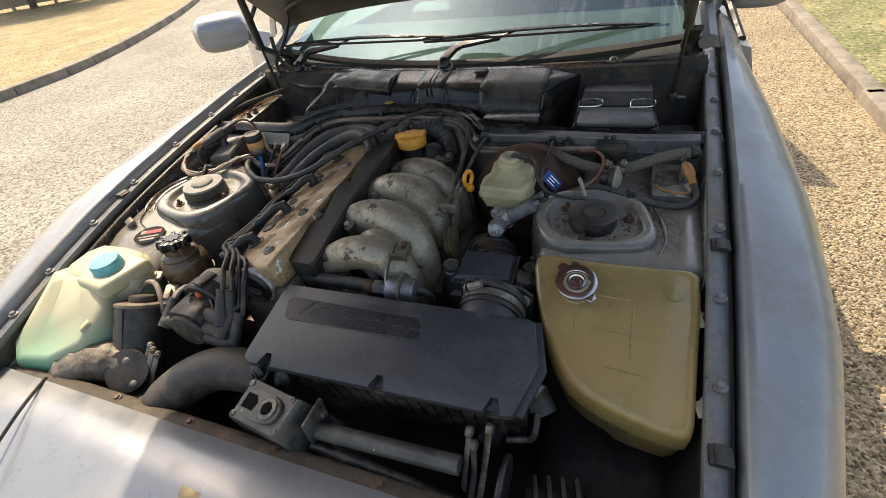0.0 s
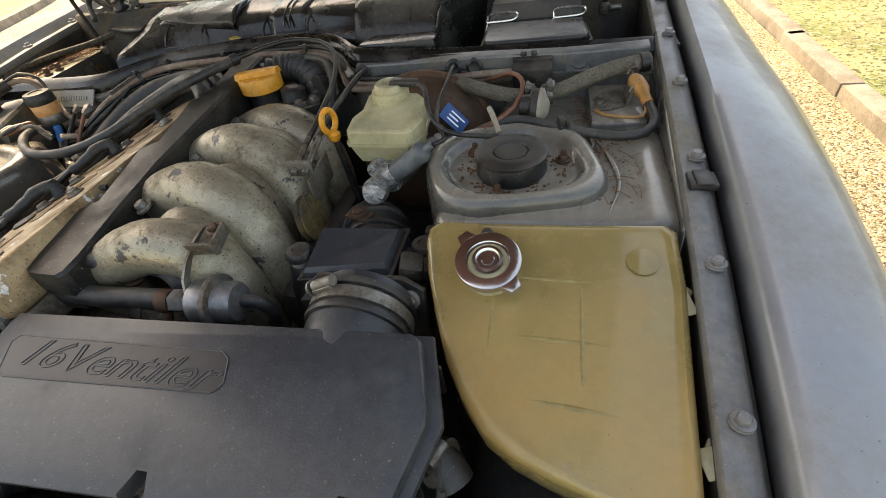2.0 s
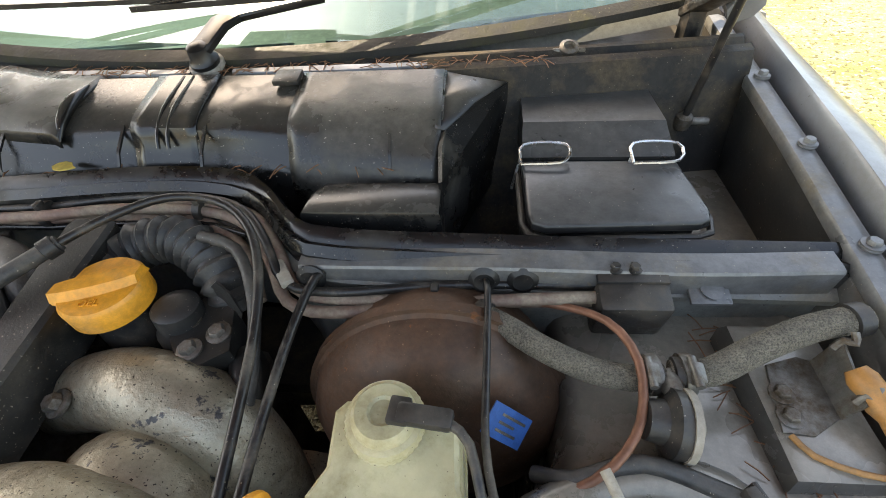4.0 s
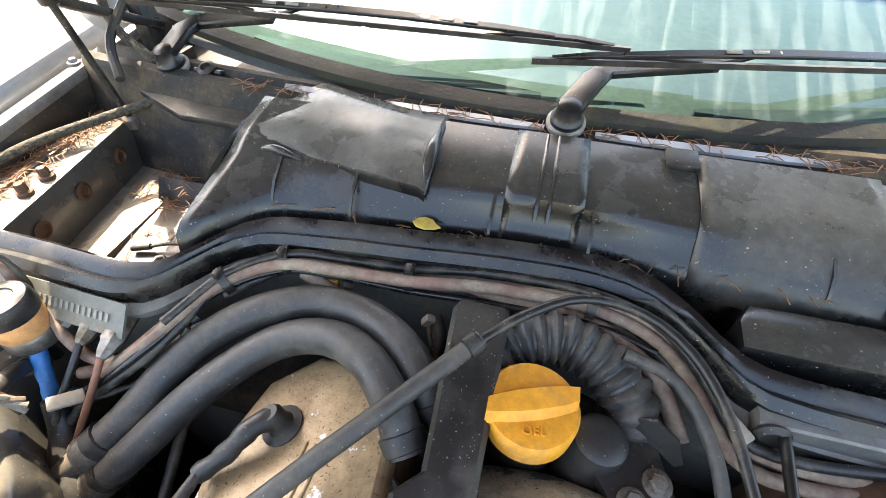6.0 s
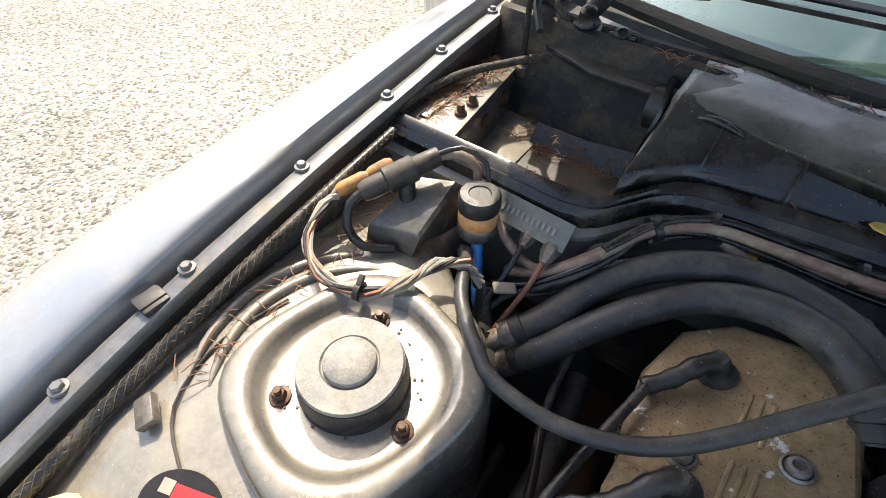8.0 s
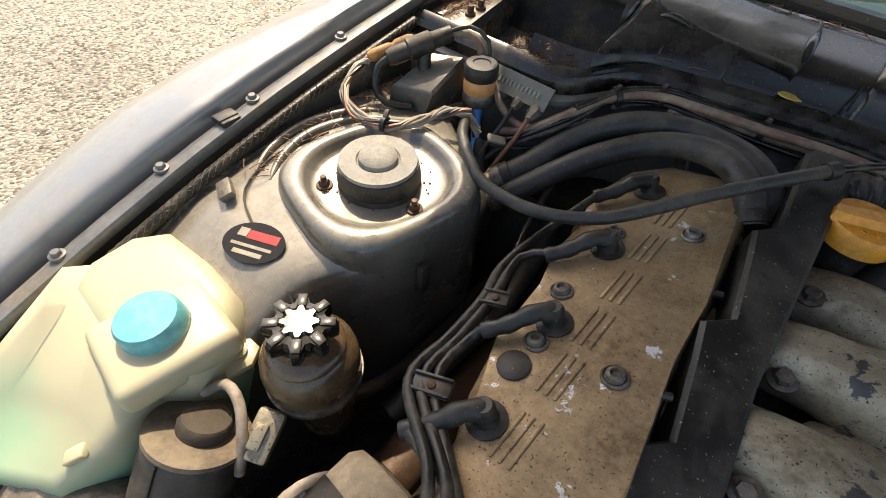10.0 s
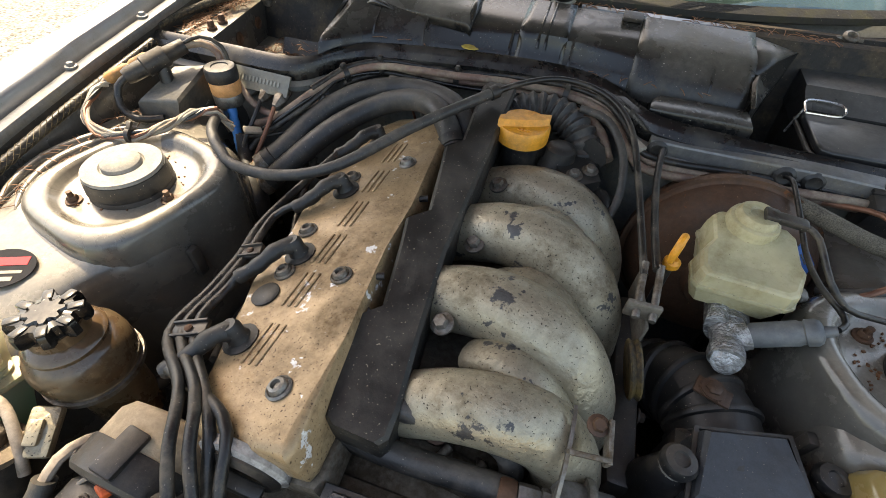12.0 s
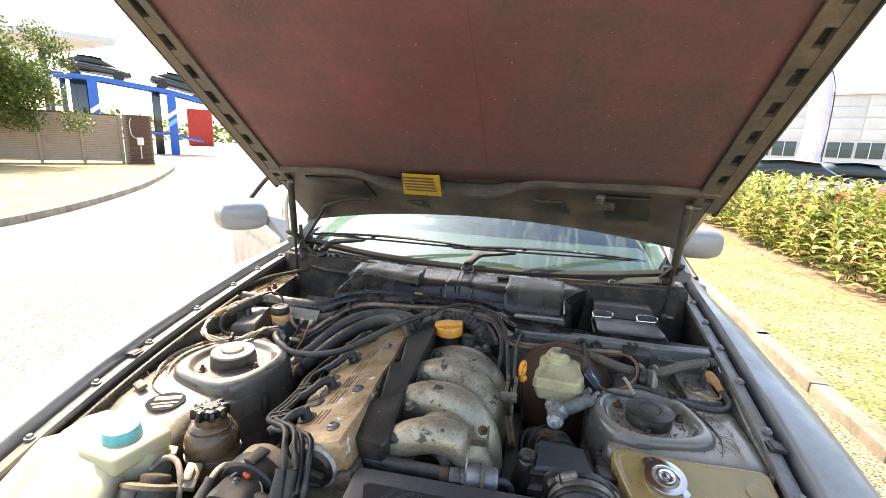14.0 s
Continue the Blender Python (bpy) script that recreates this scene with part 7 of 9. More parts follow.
disc = part("disc", bm, M_INJ, link, "black sheet-metal disc")
for c in ((-0.344, 0.598, 0.711), (-0.318, 0.573, 0.682)):
    bm = bmesh.new()
    lathe(bm, [(0.007, 0), (0.007, 0.003), (0.003, 0.005)], c, (0.35, -0.55, 0.76), 14)
    part("rivet", bm, M_STEEL, disc)
for k, (a, b) in enumerate((((-0.352, 0.590, 0.648), (-0.298, 0.628, 0.734)), ((-0.335, 0.580, 0.640), (-0.286, 0.622, 0.732)), ((-0.318, 0.578, 0.640), (-0.274, 0.618, 0.727)))):
    a, b = Vector(a), Vector(b)
    bm = bmesh.new()
    m_ = axis_matrix(a, b - a)
    box(bm, (0, 0, (b - a).length / 2), (0.013, 0.0035, (b - a).length), 0.001)
    bm.transform(m_ @ Matrix.Rotation(radians(35), 4, "Z"))
    lever = part("lever", bm, M_STEEL if k != 1 else M_RAIL, link, "flat worn steel lever")
    bm = bmesh.new()
    lathe(bm, [(0.006, -0.004), (0.006, 0.004), (0.0035, 0.006), (0.0035, 0.009)], b, (0.8, -0.5, 0.2), 14)
    part("pivot", bm, M_STEEL, lever)
bm = bmesh.new()
rod(bm, (-0.31, 0.575, 0.648), (-0.27, 0.585, 0.652), 0.011)
part("spacer", bm, M_STEEL, link)
bm = bmesh.new()
prism(bm, [(-0.345, 0.548), (-0.26, 0.548), (-0.268, 0.585), (-0.30, 0.600), (-0.338, 0.585)], 0.655, 0.664, 0.002)
part("base_plate", bm, M_DARKBAY, link)
snork = thing("intake_snorkel", (-0.14, 0.60, 0.55), "large dusty black intake duct", "duct")
bm = bmesh.new()
tube(bm, [(-0.02, 0.635, 0.715), (-0.07, 0.633, 0.726), (-0.13, 0.620, 0.729), (-0.185, 0.590, 0.708), (-0.225, 0.555, 0.670), (-0.24, 0.52, 0.60)], lambda f: 0.042 + 0.005 * f, 24, 0.01, True, 0.85)
part("duct", bm, M_BOOT, snork)
bm = bmesh.new()
tube(bm, [(-0.048, 0.638, 0.714), (-0.042, 0.638, 0.713), (-0.036, 0.638, 0.712)], 0.046, 24, 0.005, False, 0.87)
part("collar", bm, M_RUBBER, snork)

# ---- bonnet lock plate and cross tube ----
lock = thing("bonnet_lock", (0.04, 0.56, 0.5), "grey bonnet lock housing with two openings", "bonnet lock")
M_LOCK = mat("worn_grey_lock_plate", (0.085, 0.082, 0.075), 0.42, 0.4, 0.3, 25, (0.17, 0.15, 0.115), 0.32, 20, 0.2, chips=(0.36, 0.35, 0.33), chip=0.655, cscale=50)
LK = Matrix.Translation((0.022, 0.566, 0.756)) @ Matrix.Rotation(radians(-8), 4, "Z") @ Matrix.Rotation(radians(-4), 4, "Y") @ Matrix.Rotation(radians(14), 4, "X")
bm = bmesh.new()
loft(bm, [[LK @ Vector((x * g, y * g, z)) for x, y in ((-0.048, -0.030), (0.052, -0.030), (0.056, 0.030), (-0.048, 0.034))] for g, z in ((1.30, -0.11), (1.20, -0.055), (1.05, -0.010), (1.02, -0.003), (0.97, 0.0))])
part("housing", bm, M_LOCK, lock)
bm = bmesh.new()
ov = [(0.040 * math.cos(a) * (1 / (abs(math.cos(a)) ** 3 + abs(math.sin(a)) ** 3) ** (1 / 3)), 0.022 * math.sin(a) * (1 / (abs(math.cos(a)) ** 3 + abs(math.sin(a)) ** 3) ** (1 / 3))) for a in (math.tau * k / 32 for k in range(32))]
prism(bm, ov, -0.002, 0.006, 0.002, 2, LK)
insert = part("insert", bm, M_LOCK, lock)
bm = bmesh.new()
prism(bm, [(-0.032, -0.011), (-0.008, -0.011), (-0.006, 0.004), (-0.014, 0.012), (-0.032, 0.012)], 0.0, 0.0068, 0.0, 2, LK)
# Black colour stands for the shade inside the lock's slot and spring hole.
M_HOLE = mat("shaded_opening", (0.005, 0.005, 0.005), 0.9, bump=0.0, spec=0.1)
part("slot", bm, M_HOLE, insert)
bm = bmesh.new()
lathe(bm, [(0.014, 0.006), (0.0155, 0.008), (0.010, 0.009), (0.009, 0.007), (0.003, 0.0065)], (0, 0, 0), n=26)
bm.transform(LK @ Matrix.Translation((0.018, 0.0, 0)))
part("spring_seat", bm, M_STEEL, insert, "round worn spring seat")
bm = bmesh.new()
lathe(bm, [(0.0098, 0.0088), (0.006, 0.0095), (0.002, 0.0096)], (0, 0, 0), n=22)
bm.transform(LK @ Matrix.Translation((0.018, 0.0, 0)))
part("spring_hole", bm, M_HOLE, insert)
for x, y in ((-0.044, 0.026), (0.046, 0.026), (-0.044, -0.024), (0.046, -0.024)):
    bm = bmesh.new()
    lathe(bm, [(0.0050, 0), (0.0048, 0.0016), (0.0030, 0.0022), (0.0018, 0.0012), (0.001, 0.0010)], LK @ Vector((x, y, 0)), LK.to_3x3() @ Vector((0, 0, 1)), 10)
    part("rivet", bm, M_STEEL, lock)
ct = thing("cross_tube", (0.22, 0.58, 0.62), "dull grey cross tube with bolted levers", "tube")
bm = bmesh.new()
rod(bm, (0.105, 0.574, 0.716), (0.33, 0.580, 0.722), 0.0135, 20)
part("tube", bm, M_LOCK, ct)
bm = bmesh.new()
box(bm, (0.102, 0.58, 0.715), (0.006, 0.05, 0.08), 0.002)
bolt(bm, (0.105, 0.592, 0.735), 0.007, 0.008, (1, 0, 0))
part("end_plate", bm, M_LOCK, ct)
for k, (x, dz, dy) in enumerate(((0.332, 0.045, 0.022), (0.345, 0.055, 0.0), (0.358, 0.05, 0.03))):
    bm = bmesh.new()
    tube(bm, [(x, 0.575 - 0.01 * k, 0.665), (x + 0.002, 0.585, 0.70), (x + 0.006, 0.588 + dy, 0.716 + dz)], 0.006, 8, 0.012, True, 0.45)
    lathe(bm, [(0.008, -0.004), (0.008, 0.004), (0.004, 0.006)], (x + 0.006, 0.588 + dy, 0.716 + dz), (1, 0, 0), 12)
    part("lever", bm, M_STEEL if k != 1 else M_LOCK, ct)
bm = bmesh.new()
lathe(bm, [(0.046, -0.004), (0.048, 0.0), (0.046, 0.004), (0.010, 0.006)], (0.385, 0.590, 0.665), (1, 0, 0), 30)
part("crank_disc", bm, M_BLACK, ct)
bm = bmesh.new()
tube(bm, [(0.372, 0.665, 0.66), (0.40, 0.672, 0.662), (0.412, 0.672, 0.675), (0.416, 0.69, 0.715)], 0.005, 8, 0.01)
part("hook", bm, M_STEEL, ct)
bm = bmesh.new()
tube(bm, [(0.10, 0.556, 0.70), (0.18, 0.555, 0.695), (0.28, 0.556, 0.675), (0.36, 0.56, 0.64)], 0.008, 10)
single("lock_cable", bm, M_WIRE, "dark bonnet release cable along the front", "cable")
bm = bmesh.new()
box(bm, (0.455, 0.615, 0.575), (0.09, 0.06, 0.06), 0.010, (8, 0, 14))
for k in range(4):
    box(bm, (0.425 + 0.02 * k, 0.617 + 0.004 * k, 0.615), (0.008, 0.05, 0.025), 0.002, (8, 0, 14))
single("finned_cover", bm, M_BLACK, "dusty black finned cover low in the bay", "cover")
bm = bmesh.new()
box(bm, (0.55, 0.61, 0.57), (0.07, 0.06, 0.05), 0.012, (12, 0, -10))
single("horn_cover", bm, M_BLACK, "dusty black moulded cover low in the bay", "cover")

# ---- brake servo, master cylinder, reservoir ----
servo = thing("brake_servo", (0.30, 1.22, 0.62), "large rusty round brake servo", "brake servo")
AX = Vector((0.0, -1.0, 0.16))
bm = bmesh.new()
lathe(bm, [(0.108, -0.045), (0.116, -0.02), (0.118, -0.004), (0.1215, -0.002), (0.1215, 0.006), (0.116, 0.010), (0.112, 0.028), (0.098, 0.046), (0.070, 0.056), (0.045, 0.060), (0.040, 0.075), (0.02, 0.078)], (0.300, 1.212, 0.757), AX, 48)
part("drum", bm, M_RUST, servo)
bm = bmesh.new()
lathe(bm, [(0.1216, -0.0035), (0.1235, -0.0035), (0.1235, 0.0075), (0.1216, 0.0075)], (0.300, 1.212, 0.757), AX, 48)
part("crimped_rim", bm, M_RUST, servo)
LBL = Matrix.Translation((0.360, 1.152, 0.834)) @ Matrix.Rotation(radians(52), 4, "X") @ Matrix.Rotation(radians(34), 4, "Y") @ Matrix.Rotation(radians(-36), 4, "Z")
bm = bmesh.new()
prism(bm, [(-0.021, -0.0125), (0.021, -0.0125), (0.021, 0.0125), (-0.021, 0.0125)], 0.0, 0.0012, 0.0, 2, LBL)
sl = part("label", bm, mat("blue_label", (0.014, 0.085, 0.27), 0.5), servo, "blue label with unreadable print")
for k in range(3):
    bm = bmesh.new()
    y0, x1 = 0.005 - 0.006 * k, (0.016, 0.007, 0.012)[k]
    prism(bm, [(-0.010, y0), (x1, y0), (x1, y0 + 0.0022), (-0.010, y0 + 0.0022)], 0.0012, 0.0016, 0, 2, LBL)
    part("print_bar", bm, M_BRIGHT, sl)
mc = thing("master_cylinder", (0.29, 1.06, 0.74), "pitted aluminium brake master cylinder", "master cylinder")
bm = bmesh.new()
tube(bm, [(0.297, 1.15, 0.785), (0.290, 1.09, 0.795), (0.283, 1.045, 0.802)], 0.022, 18, 0.012)
tube(bm, [(0.284, 1.05, 0.804), (0.279, 1.022, 0.806), (0.277, 1.002, 0.806)], lambda f: 0.0165 + 0.0012 * math.sin(9 * f), 18, 0.005)
lathe(bm, [(0.0150, 0), (0.0155, 0.004), (0.011, 0.007), (0.004, 0.0075)], (0.277, 1.003, 0.806), (0, -0.8, 0.5), 18)
tube(bm, [(0.270, 1.062, 0.815), (0.267, 1.040, 0.815)], 0.011, 12, 0.006)
tube(bm, [(0.282, 1.030, 0.806), (0.298, 1.034, 0.815)], 0.0145, 14, 0.006)
part("barrel", bm, mat("pitted_aluminium", (0.46, 0.46, 0.45), 0.42, 0.8, 0.2, 60, (0.22, 0.21, 0.19), 0.38, 40, 1.0, 110, bdist=0.008), mc)
bm = bmesh.new()
lathe(bm, [(0.0125, 0), (0.0130, 0.003), (0.0130, 0.040), (0.0118, 0.042), (0.0118, 0.045), (0.0135, 0.046), (0.0135, 0.054), (0.011, 0.058), (0.006, 0.060), (0.0045, 0.070)], (0.299, 1.034, 0.816), (0.80, -0.05, 0.60), 22)
part("switch", bm, mat("blue_grey_plastic", (0.115, 0.125, 0.13), 0.55, 0.1, 0.2, 30, (0.20, 0.19, 0.17), 0.3, 30), mc, "blue-grey pressure switch")
res = thing("brake_fluid_reservoir", (0.28, 1.08, 0.80), "pale yellowed brake fluid reservoir with round cap", "reservoir")
ro = [(0.228, 1.062), (0.234, 1.053), (0.318, 1.048), (0.327, 1.054), (0.337, 1.084), (0.333, 1.094), (0.331, 1.132), (0.322, 1.142), (0.246, 1.150), (0.238, 1.142), (0.239, 1.104), (0.228, 1.086)]


def res_ring(z, g, tilt=0.0):
    return [Vector((0.283 + (x - 0.283) * g, 1.099 + (y - 1.099) * g, z + (y - 1.099) * tilt)) for x, y in ro]


bm = bmesh.new()
loft(bm, [res_ring(0.815, 0.70), res_ring(0.818, 0.80), res_ring(0.838, 0.93), res_ring(0.8445, 0.96), res_ring(0.845, 1.0), res_ring(0.849, 1.0), res_ring(0.8495, 0.965), res_ring(0.866, 0.94, 0.06), res_ring(0.872, 0.90, 0.14), res_ring(0.8745, 0.84, 0.16), res_ring(0.875, 0.4, 0.16)])
part("vessel", bm, M_RES, res, "", 14)
bm = bmesh.new()
rod(bm, (0.318, 1.082, 0.826), (0.350, 1.096, 0.832), 0.0065)
lathe(bm, [(0.0065, 0), (0.0082, 0.001), (0.0082, 0.008), (0.0065, 0.009)], (0.344, 1.0935, 0.831), (0.9, 0.4, 0.15), 12)
part("side_spigot", bm, M_CREAM_COLLAR, res, "pale side spigot")
bm = bmesh.new()
capm_ = axis_matrix((0.279, 1.130, 0.881), (0.02, -0.05, 1))
loft(bm, [[capm_ @ Vector((r * (1 + w * (k % 2)) * math.cos(math.tau * k / 72), r * (1 + w * (k % 2)) * math.sin(math.tau * k / 72), z)) for k in range(72)] for r, z, w in ((0.0258, -0.008, 0.03), (0.0258, 0.006, 0.03), (0.0250, 0.010, 0.0), (0.0215, 0.0115, 0.0), (0.0205, 0.017, 0.0), (0.018, 0.0195, 0.0), (0.010, 0.0195, 0.0), (0.008, 0.0175, 0.0))])
part("cap", bm, M_RES, res, "dusty round ribbed cap")
bm = bmesh.new()
box(bm, (0.306, 1.126, 0.9005), (0.036, 0.014, 0.009), 0.003, (0, 2, -6))
box(bm, (0.290, 1.129, 0.9010), (0.014, 0.018, 0.007), 0.002, (0, 2, -6))
part("plug", bm, M_BLACK, res)

# ---- hoses and cables, one object each ----
M_BRAID = mat("braided_tan_hose", (0.20, 0.175, 0.13), 0.8, 0, 0.2, 60, (0.07, 0.06, 0.045), 0.42, 700, 0.9, 700, bdist=0.003)
M_BRAIDBLK = mat("black_yellow_braid", (0.10, 0.08, 0.045), 0.7, 0, 0.5, 150, (0.02, 0.02, 0.02), 0.5, 170, 0.8, 200, bdist=0.004)
M_CREAM = mat("pale_grey_sheath", (0.33, 0.29, 0.23), 0.6, 0, 0.2, 30, DUST, 0.3, 20)
M_COPPER = mat("brown_pipe", (0.22, 0.10, 0.06), 0.5, 0.4, 0.25, 40)


def hose(name, pts, r, m, label, category="hose", group="", n=12, step=0.012, wave=0.0, pitch=0.01, ends=0.0, end_name="end_cuff", end_mat=None):
    bm = bmesh.new()
    tube(bm, pts, r, n, step, True, 1.0, wave, pitch)
    if not ends:
        return single(name, bm, m, label, category, group)
    h = thing(name, pts[0], label, category, group)
    part("tube", bm, m, h)
    for a, b in ((pts[0], pts[1]), (pts[-1], pts[-2])):
        a, b = Vector(a), Vector(b)
        bm = bmesh.new()
        lathe(bm, [(r, 0.0), (r + 0.0022, 0.001), (r + 0.0022, ends), (r, ends + 0.001)], a + (b - a).normalized() * 0.002, b - a, 18)
        part(end_name, bm, end_mat or m, h)
    return h


hose("heater_hose", [(-0.371, 1.156, 0.774), (-0.348, 1.182, 0.792), (-0.310, 1.242, 0.828), (-0.260, 1.282, 0.852), (-0.205, 1.305, 0.860), (-0.150, 1.298, 0.866), (-0.108, 1.275, 0.870), (-0.082, 1.250, 0.862), (-0.066, 1.232, 0.84)], 0.0165, M_HOSE, "thick black rubber heater hose arching behind cam cover", group="heater hoses", ends=0.014, end_name="end_band", end_mat=M_RUBBER)
hose("heater_hose", [(-0.361, 1.141, 0.751), (-0.332, 1.158, 0.778), (-0.280, 1.215, 0.820), (-0.225, 1.262, 0.846), (-0.170, 1.268, 0.866), (-0.128, 1.250, 0.874), (-0.098, 1.222, 0.868), (-0.078, 1.195, 0.850)], 0.0165, M_HOSE, "thick black rubber heater hose arching behind cam cover", group="heater hoses", ends=0.014, end_name="end_band", end_mat=M_RUBBER)
for c, d in (((-0.378, 1.149, 0.769), (0.65, 0.65, 0.4)), ((-0.370, 1.134, 0.744), (0.7, 0.45, 0.6))):
    bm = bmesh.new()
    lathe(bm, [(0.018, 0), (0.0185, 0.002), (0.0185, 0.016), (0.018, 0.018)], c, d, 22)
    lathe(bm, [(0.012, -0.05), (0.012, 0.0)], c, d, 14)
    single("hose_clamp_ring", bm, M_STEEL, "steel ring clamp on heater hose end", "hose clamp", "heater hose clamps")
hose("bellows_hose", [(-0.030, 1.288, 0.850), (-0.008, 1.308, 0.864), (0.03, 1.316, 0.868), (0.066, 1.302, 0.862), (0.090, 1.280, 0.846), (0.098, 1.268, 0.820)], 0.0225, M_HOSE, "ribbed black rubber breather bellows", n=20, step=0.0024, wave=0.0026, pitch=0.0125, ends=0.012)
hose("throttle_cable_sleeve", [(-0.470, 1.205, 0.800), (-0.456, 1.188, 0.822), (-0.440, 1.160, 0.836), (-0.420, 1.124, 0.841), (-0.395, 1.098, 0.842), (-0.368, 1.078, 0.842), (-0.342, 1.066, 0.837), (-0.275, 1.066, 0.839), (-0.205, 1.095, 0.853), (-0.125, 1.175, 0.885), (-0.04, 1.274, 0.904)], 0.0075, M_HOSE, "thick dusty sleeve looping over the cam cover", "cable", ends=0.012, end_name="end_ferrule", end_mat=M_RUBBER)
hose("throttle_cable", [(-0.045, 1.268, 0.903), (-0.01, 1.302, 0.908), (0.035, 1.330, 0.910), (0.085, 1.330, 0.906), (0.122, 1.305, 0.900), (0.146, 1.262, 0.890), (0.160, 1.20, 0.875), (0.172, 1.10, 0.862), (0.178, 1.04, 0.856)], 0.0042, M_WIRE, "thin black throttle cable curving past oil cap", "cable")
hose("cruise_cable", [(0.20, 1.285, 0.862), (0.192, 1.262, 0.872), (0.186, 1.20, 0.868), (0.186, 1.12, 0.862), (0.190, 1.05, 0.858)], 0.0042, M_WIRE, "thin black cable beside intake runners", "cable")
hose("breather_line", [(0.075, 1.30, 0.888), (0.115, 1.285, 0.885), (0.142, 1.24, 0.868), (0.150, 1.19, 0.84), (0.14, 1.16, 0.80)], 0.0055, M_HOSE, "short black vacuum line near oil cap", "hose")
HAR = [(-0.415, 1.205, 0.800), (-0.375, 1.212, 0.818), (-0.330, 1.245, 0.850), (-0.295, 1.302, 0.868), (-0.247, 1.338, 0.874), (-0.19, 1.343, 0.876), (-0.12, 1.345, 0.877), (-0.04, 1.352, 0.879), (0.05, 1.352, 0.878), (0.105, 1.335, 0.876), (0.140, 1.298, 0.868), (0.165, 1.262, 0.852), (0.21, 1.255, 0.848), (0.30, 1.262, 0.850), (0.38, 1.262, 0.852), (0.44, 1.262, 0.852)]
harness = thing("wiring_harness", (0, 1.34, 0.80), "bundle of dusty black and brown cables along bulkhead", "wiring")
for k, (dy, dz, r, m) in enumerate(((0, 0, 0.0062, M_WIRE_BROWN), (-0.009, 0.003, 0.0058, M_WIRE_BROWN), (0.005, 0.009, 0.0045, M_WIRE), (-0.004, -0.010, 0.0052, M_WIRE), (-0.012, -0.007, 0.0035, M_SEAL))):
    bm = bmesh.new()
    pts = [(x + 0.004 * math.sin(9 * x + 2 * k), y + dy + 0.004 * math.sin(14 * x + k), z + dz + 0.004 * math.sin(11 * x + 3 * k)) for x, y, z in HAR]
    tube(bm, pts[(0, 1, 2, 3, 0)[k]:] if k < 3 else pts[3:12] if k == 3 else pts[:10], r, 10, 0.012)
    part("cable", bm, m, harness)
for i in (3, 4, 6, 8, 13):
    bm = bmesh.new()
    a, b = Vector(HAR[i - 1]), Vector(HAR[i + 1])
    lathe(bm, [(0.0125, -0.004), (0.0145, -0.004), (0.0145, 0.004), (0.0125, 0.004)], HAR[i], b - a, 14)
    box(bm, Vector(HAR[i]) + Vector((0, -0.004, 0.014)), (0.007, 0.010, 0.010), 0.002)
    part("cable_tie", bm, M_BLACK, harness)
bm = bmesh.new()
box(bm, (0.158, 1.272, 0.868), (0.012, 0.034, 0.008), 0.002, (0, 0, 35))
part("white_sleeve", bm, M_CREAM, harness, "pale plastic sleeve")
# grommets and pipes in the bulkhead
for x in (0.186, 0.343, 0.377):
    bm = bmesh.new()
    lathe(bm, [(0.013, 0), (0.014, 0.003), (0.009, 0.006), (0.006, 0.005)], (x, 1.2705, 0.866), (0, -1, 0.15), 18)
    single("grommet", bm, M_RUBBER, "black rubber grommet in the bulkhead", "grommet", "bulkhead grommets")
bm = bmesh.new()
lathe(bm, [(0.020, 0), (0.0215, 0.004), (0.015, 0.008), (0.013, 0.004), (0.004, 0.004)], (-0.325, 1.262, 0.836), (0.35, -1, 0.35), 24)
single("grommet", bm, M_RUBBER, "large black blanking grommet in the bulkhead", "grommet", "bulkhead grommets")
hose("servo_lead", [(0.343, 1.268, 0.866), (0.346, 1.25, 0.874), (0.345, 1.19, 0.870), (0.344, 1.125, 0.862), (0.352, 1.085, 0.858), (0.365, 1.063, 0.855), (0.366, 1.045, 0.856), (0.356, 1.033, 0.857)], 0.0030, M_WIRE, "thin dusty lead across the brake servo", "cable")
hose("switch_lead", [(0.322, 1.122, 0.9005), (0.334, 1.112, 0.896), (0.346, 1.075, 0.878), (0.368, 1.062, 0.860), (0.399, 1.068, 0.850), (0.434, 1.072, 0.846)], 0.0032, M_WIRE, "thin grey lead to the pressure switch", "cable")
hose("white_tracer_lead", [(0.418, 1.112, 0.866), (0.424, 1.098, 0.862), (0.434, 1.074, 0.850)], 0.0036, M_CREAM, "pale lead running to the tower", "cable")
hose("vacuum_hose", [(0.335, 1.245, 0.852), (0.362, 1.225, 0.856), (0.392, 1.204, 0.856), (0.425, 1.190, 0.852), (0.455, 1.186, 0.849), (0.478, 1.190, 0.848)], 0.0105, M_BRAID, "braided tan vacuum hose behind the tower", group="vacuum hoses", ends=0.012, end_mat=M_BLACK)
hose("vacuum_hose", [(0.484, 1.190, 0.849), (0.512, 1.190, 0.854), (0.55, 1.206, 0.864), (0.59, 1.220, 0.871), (0.630, 1.228, 0.874)], 0.0110, M_BRAID, "braided tan vacuum hose behind the tower", group="vacuum hoses", ends=0.012, end_mat=M_BLACK)
valve = thing("check_valve", (0.472, 1.18, 0.79), "black and cream check valve with wire clips", "valve")
bm = bmesh.new()
lathe(bm, [(0.024, -0.012), (0.025, 0.0), (0.016, 0.004), (0.014, 0.016)], (0.472, 1.152, 0.848), (-0.9, 0.10, 0.1), 24)
part("black_half", bm, M_BLACK, valve)
bm = bmesh.new()
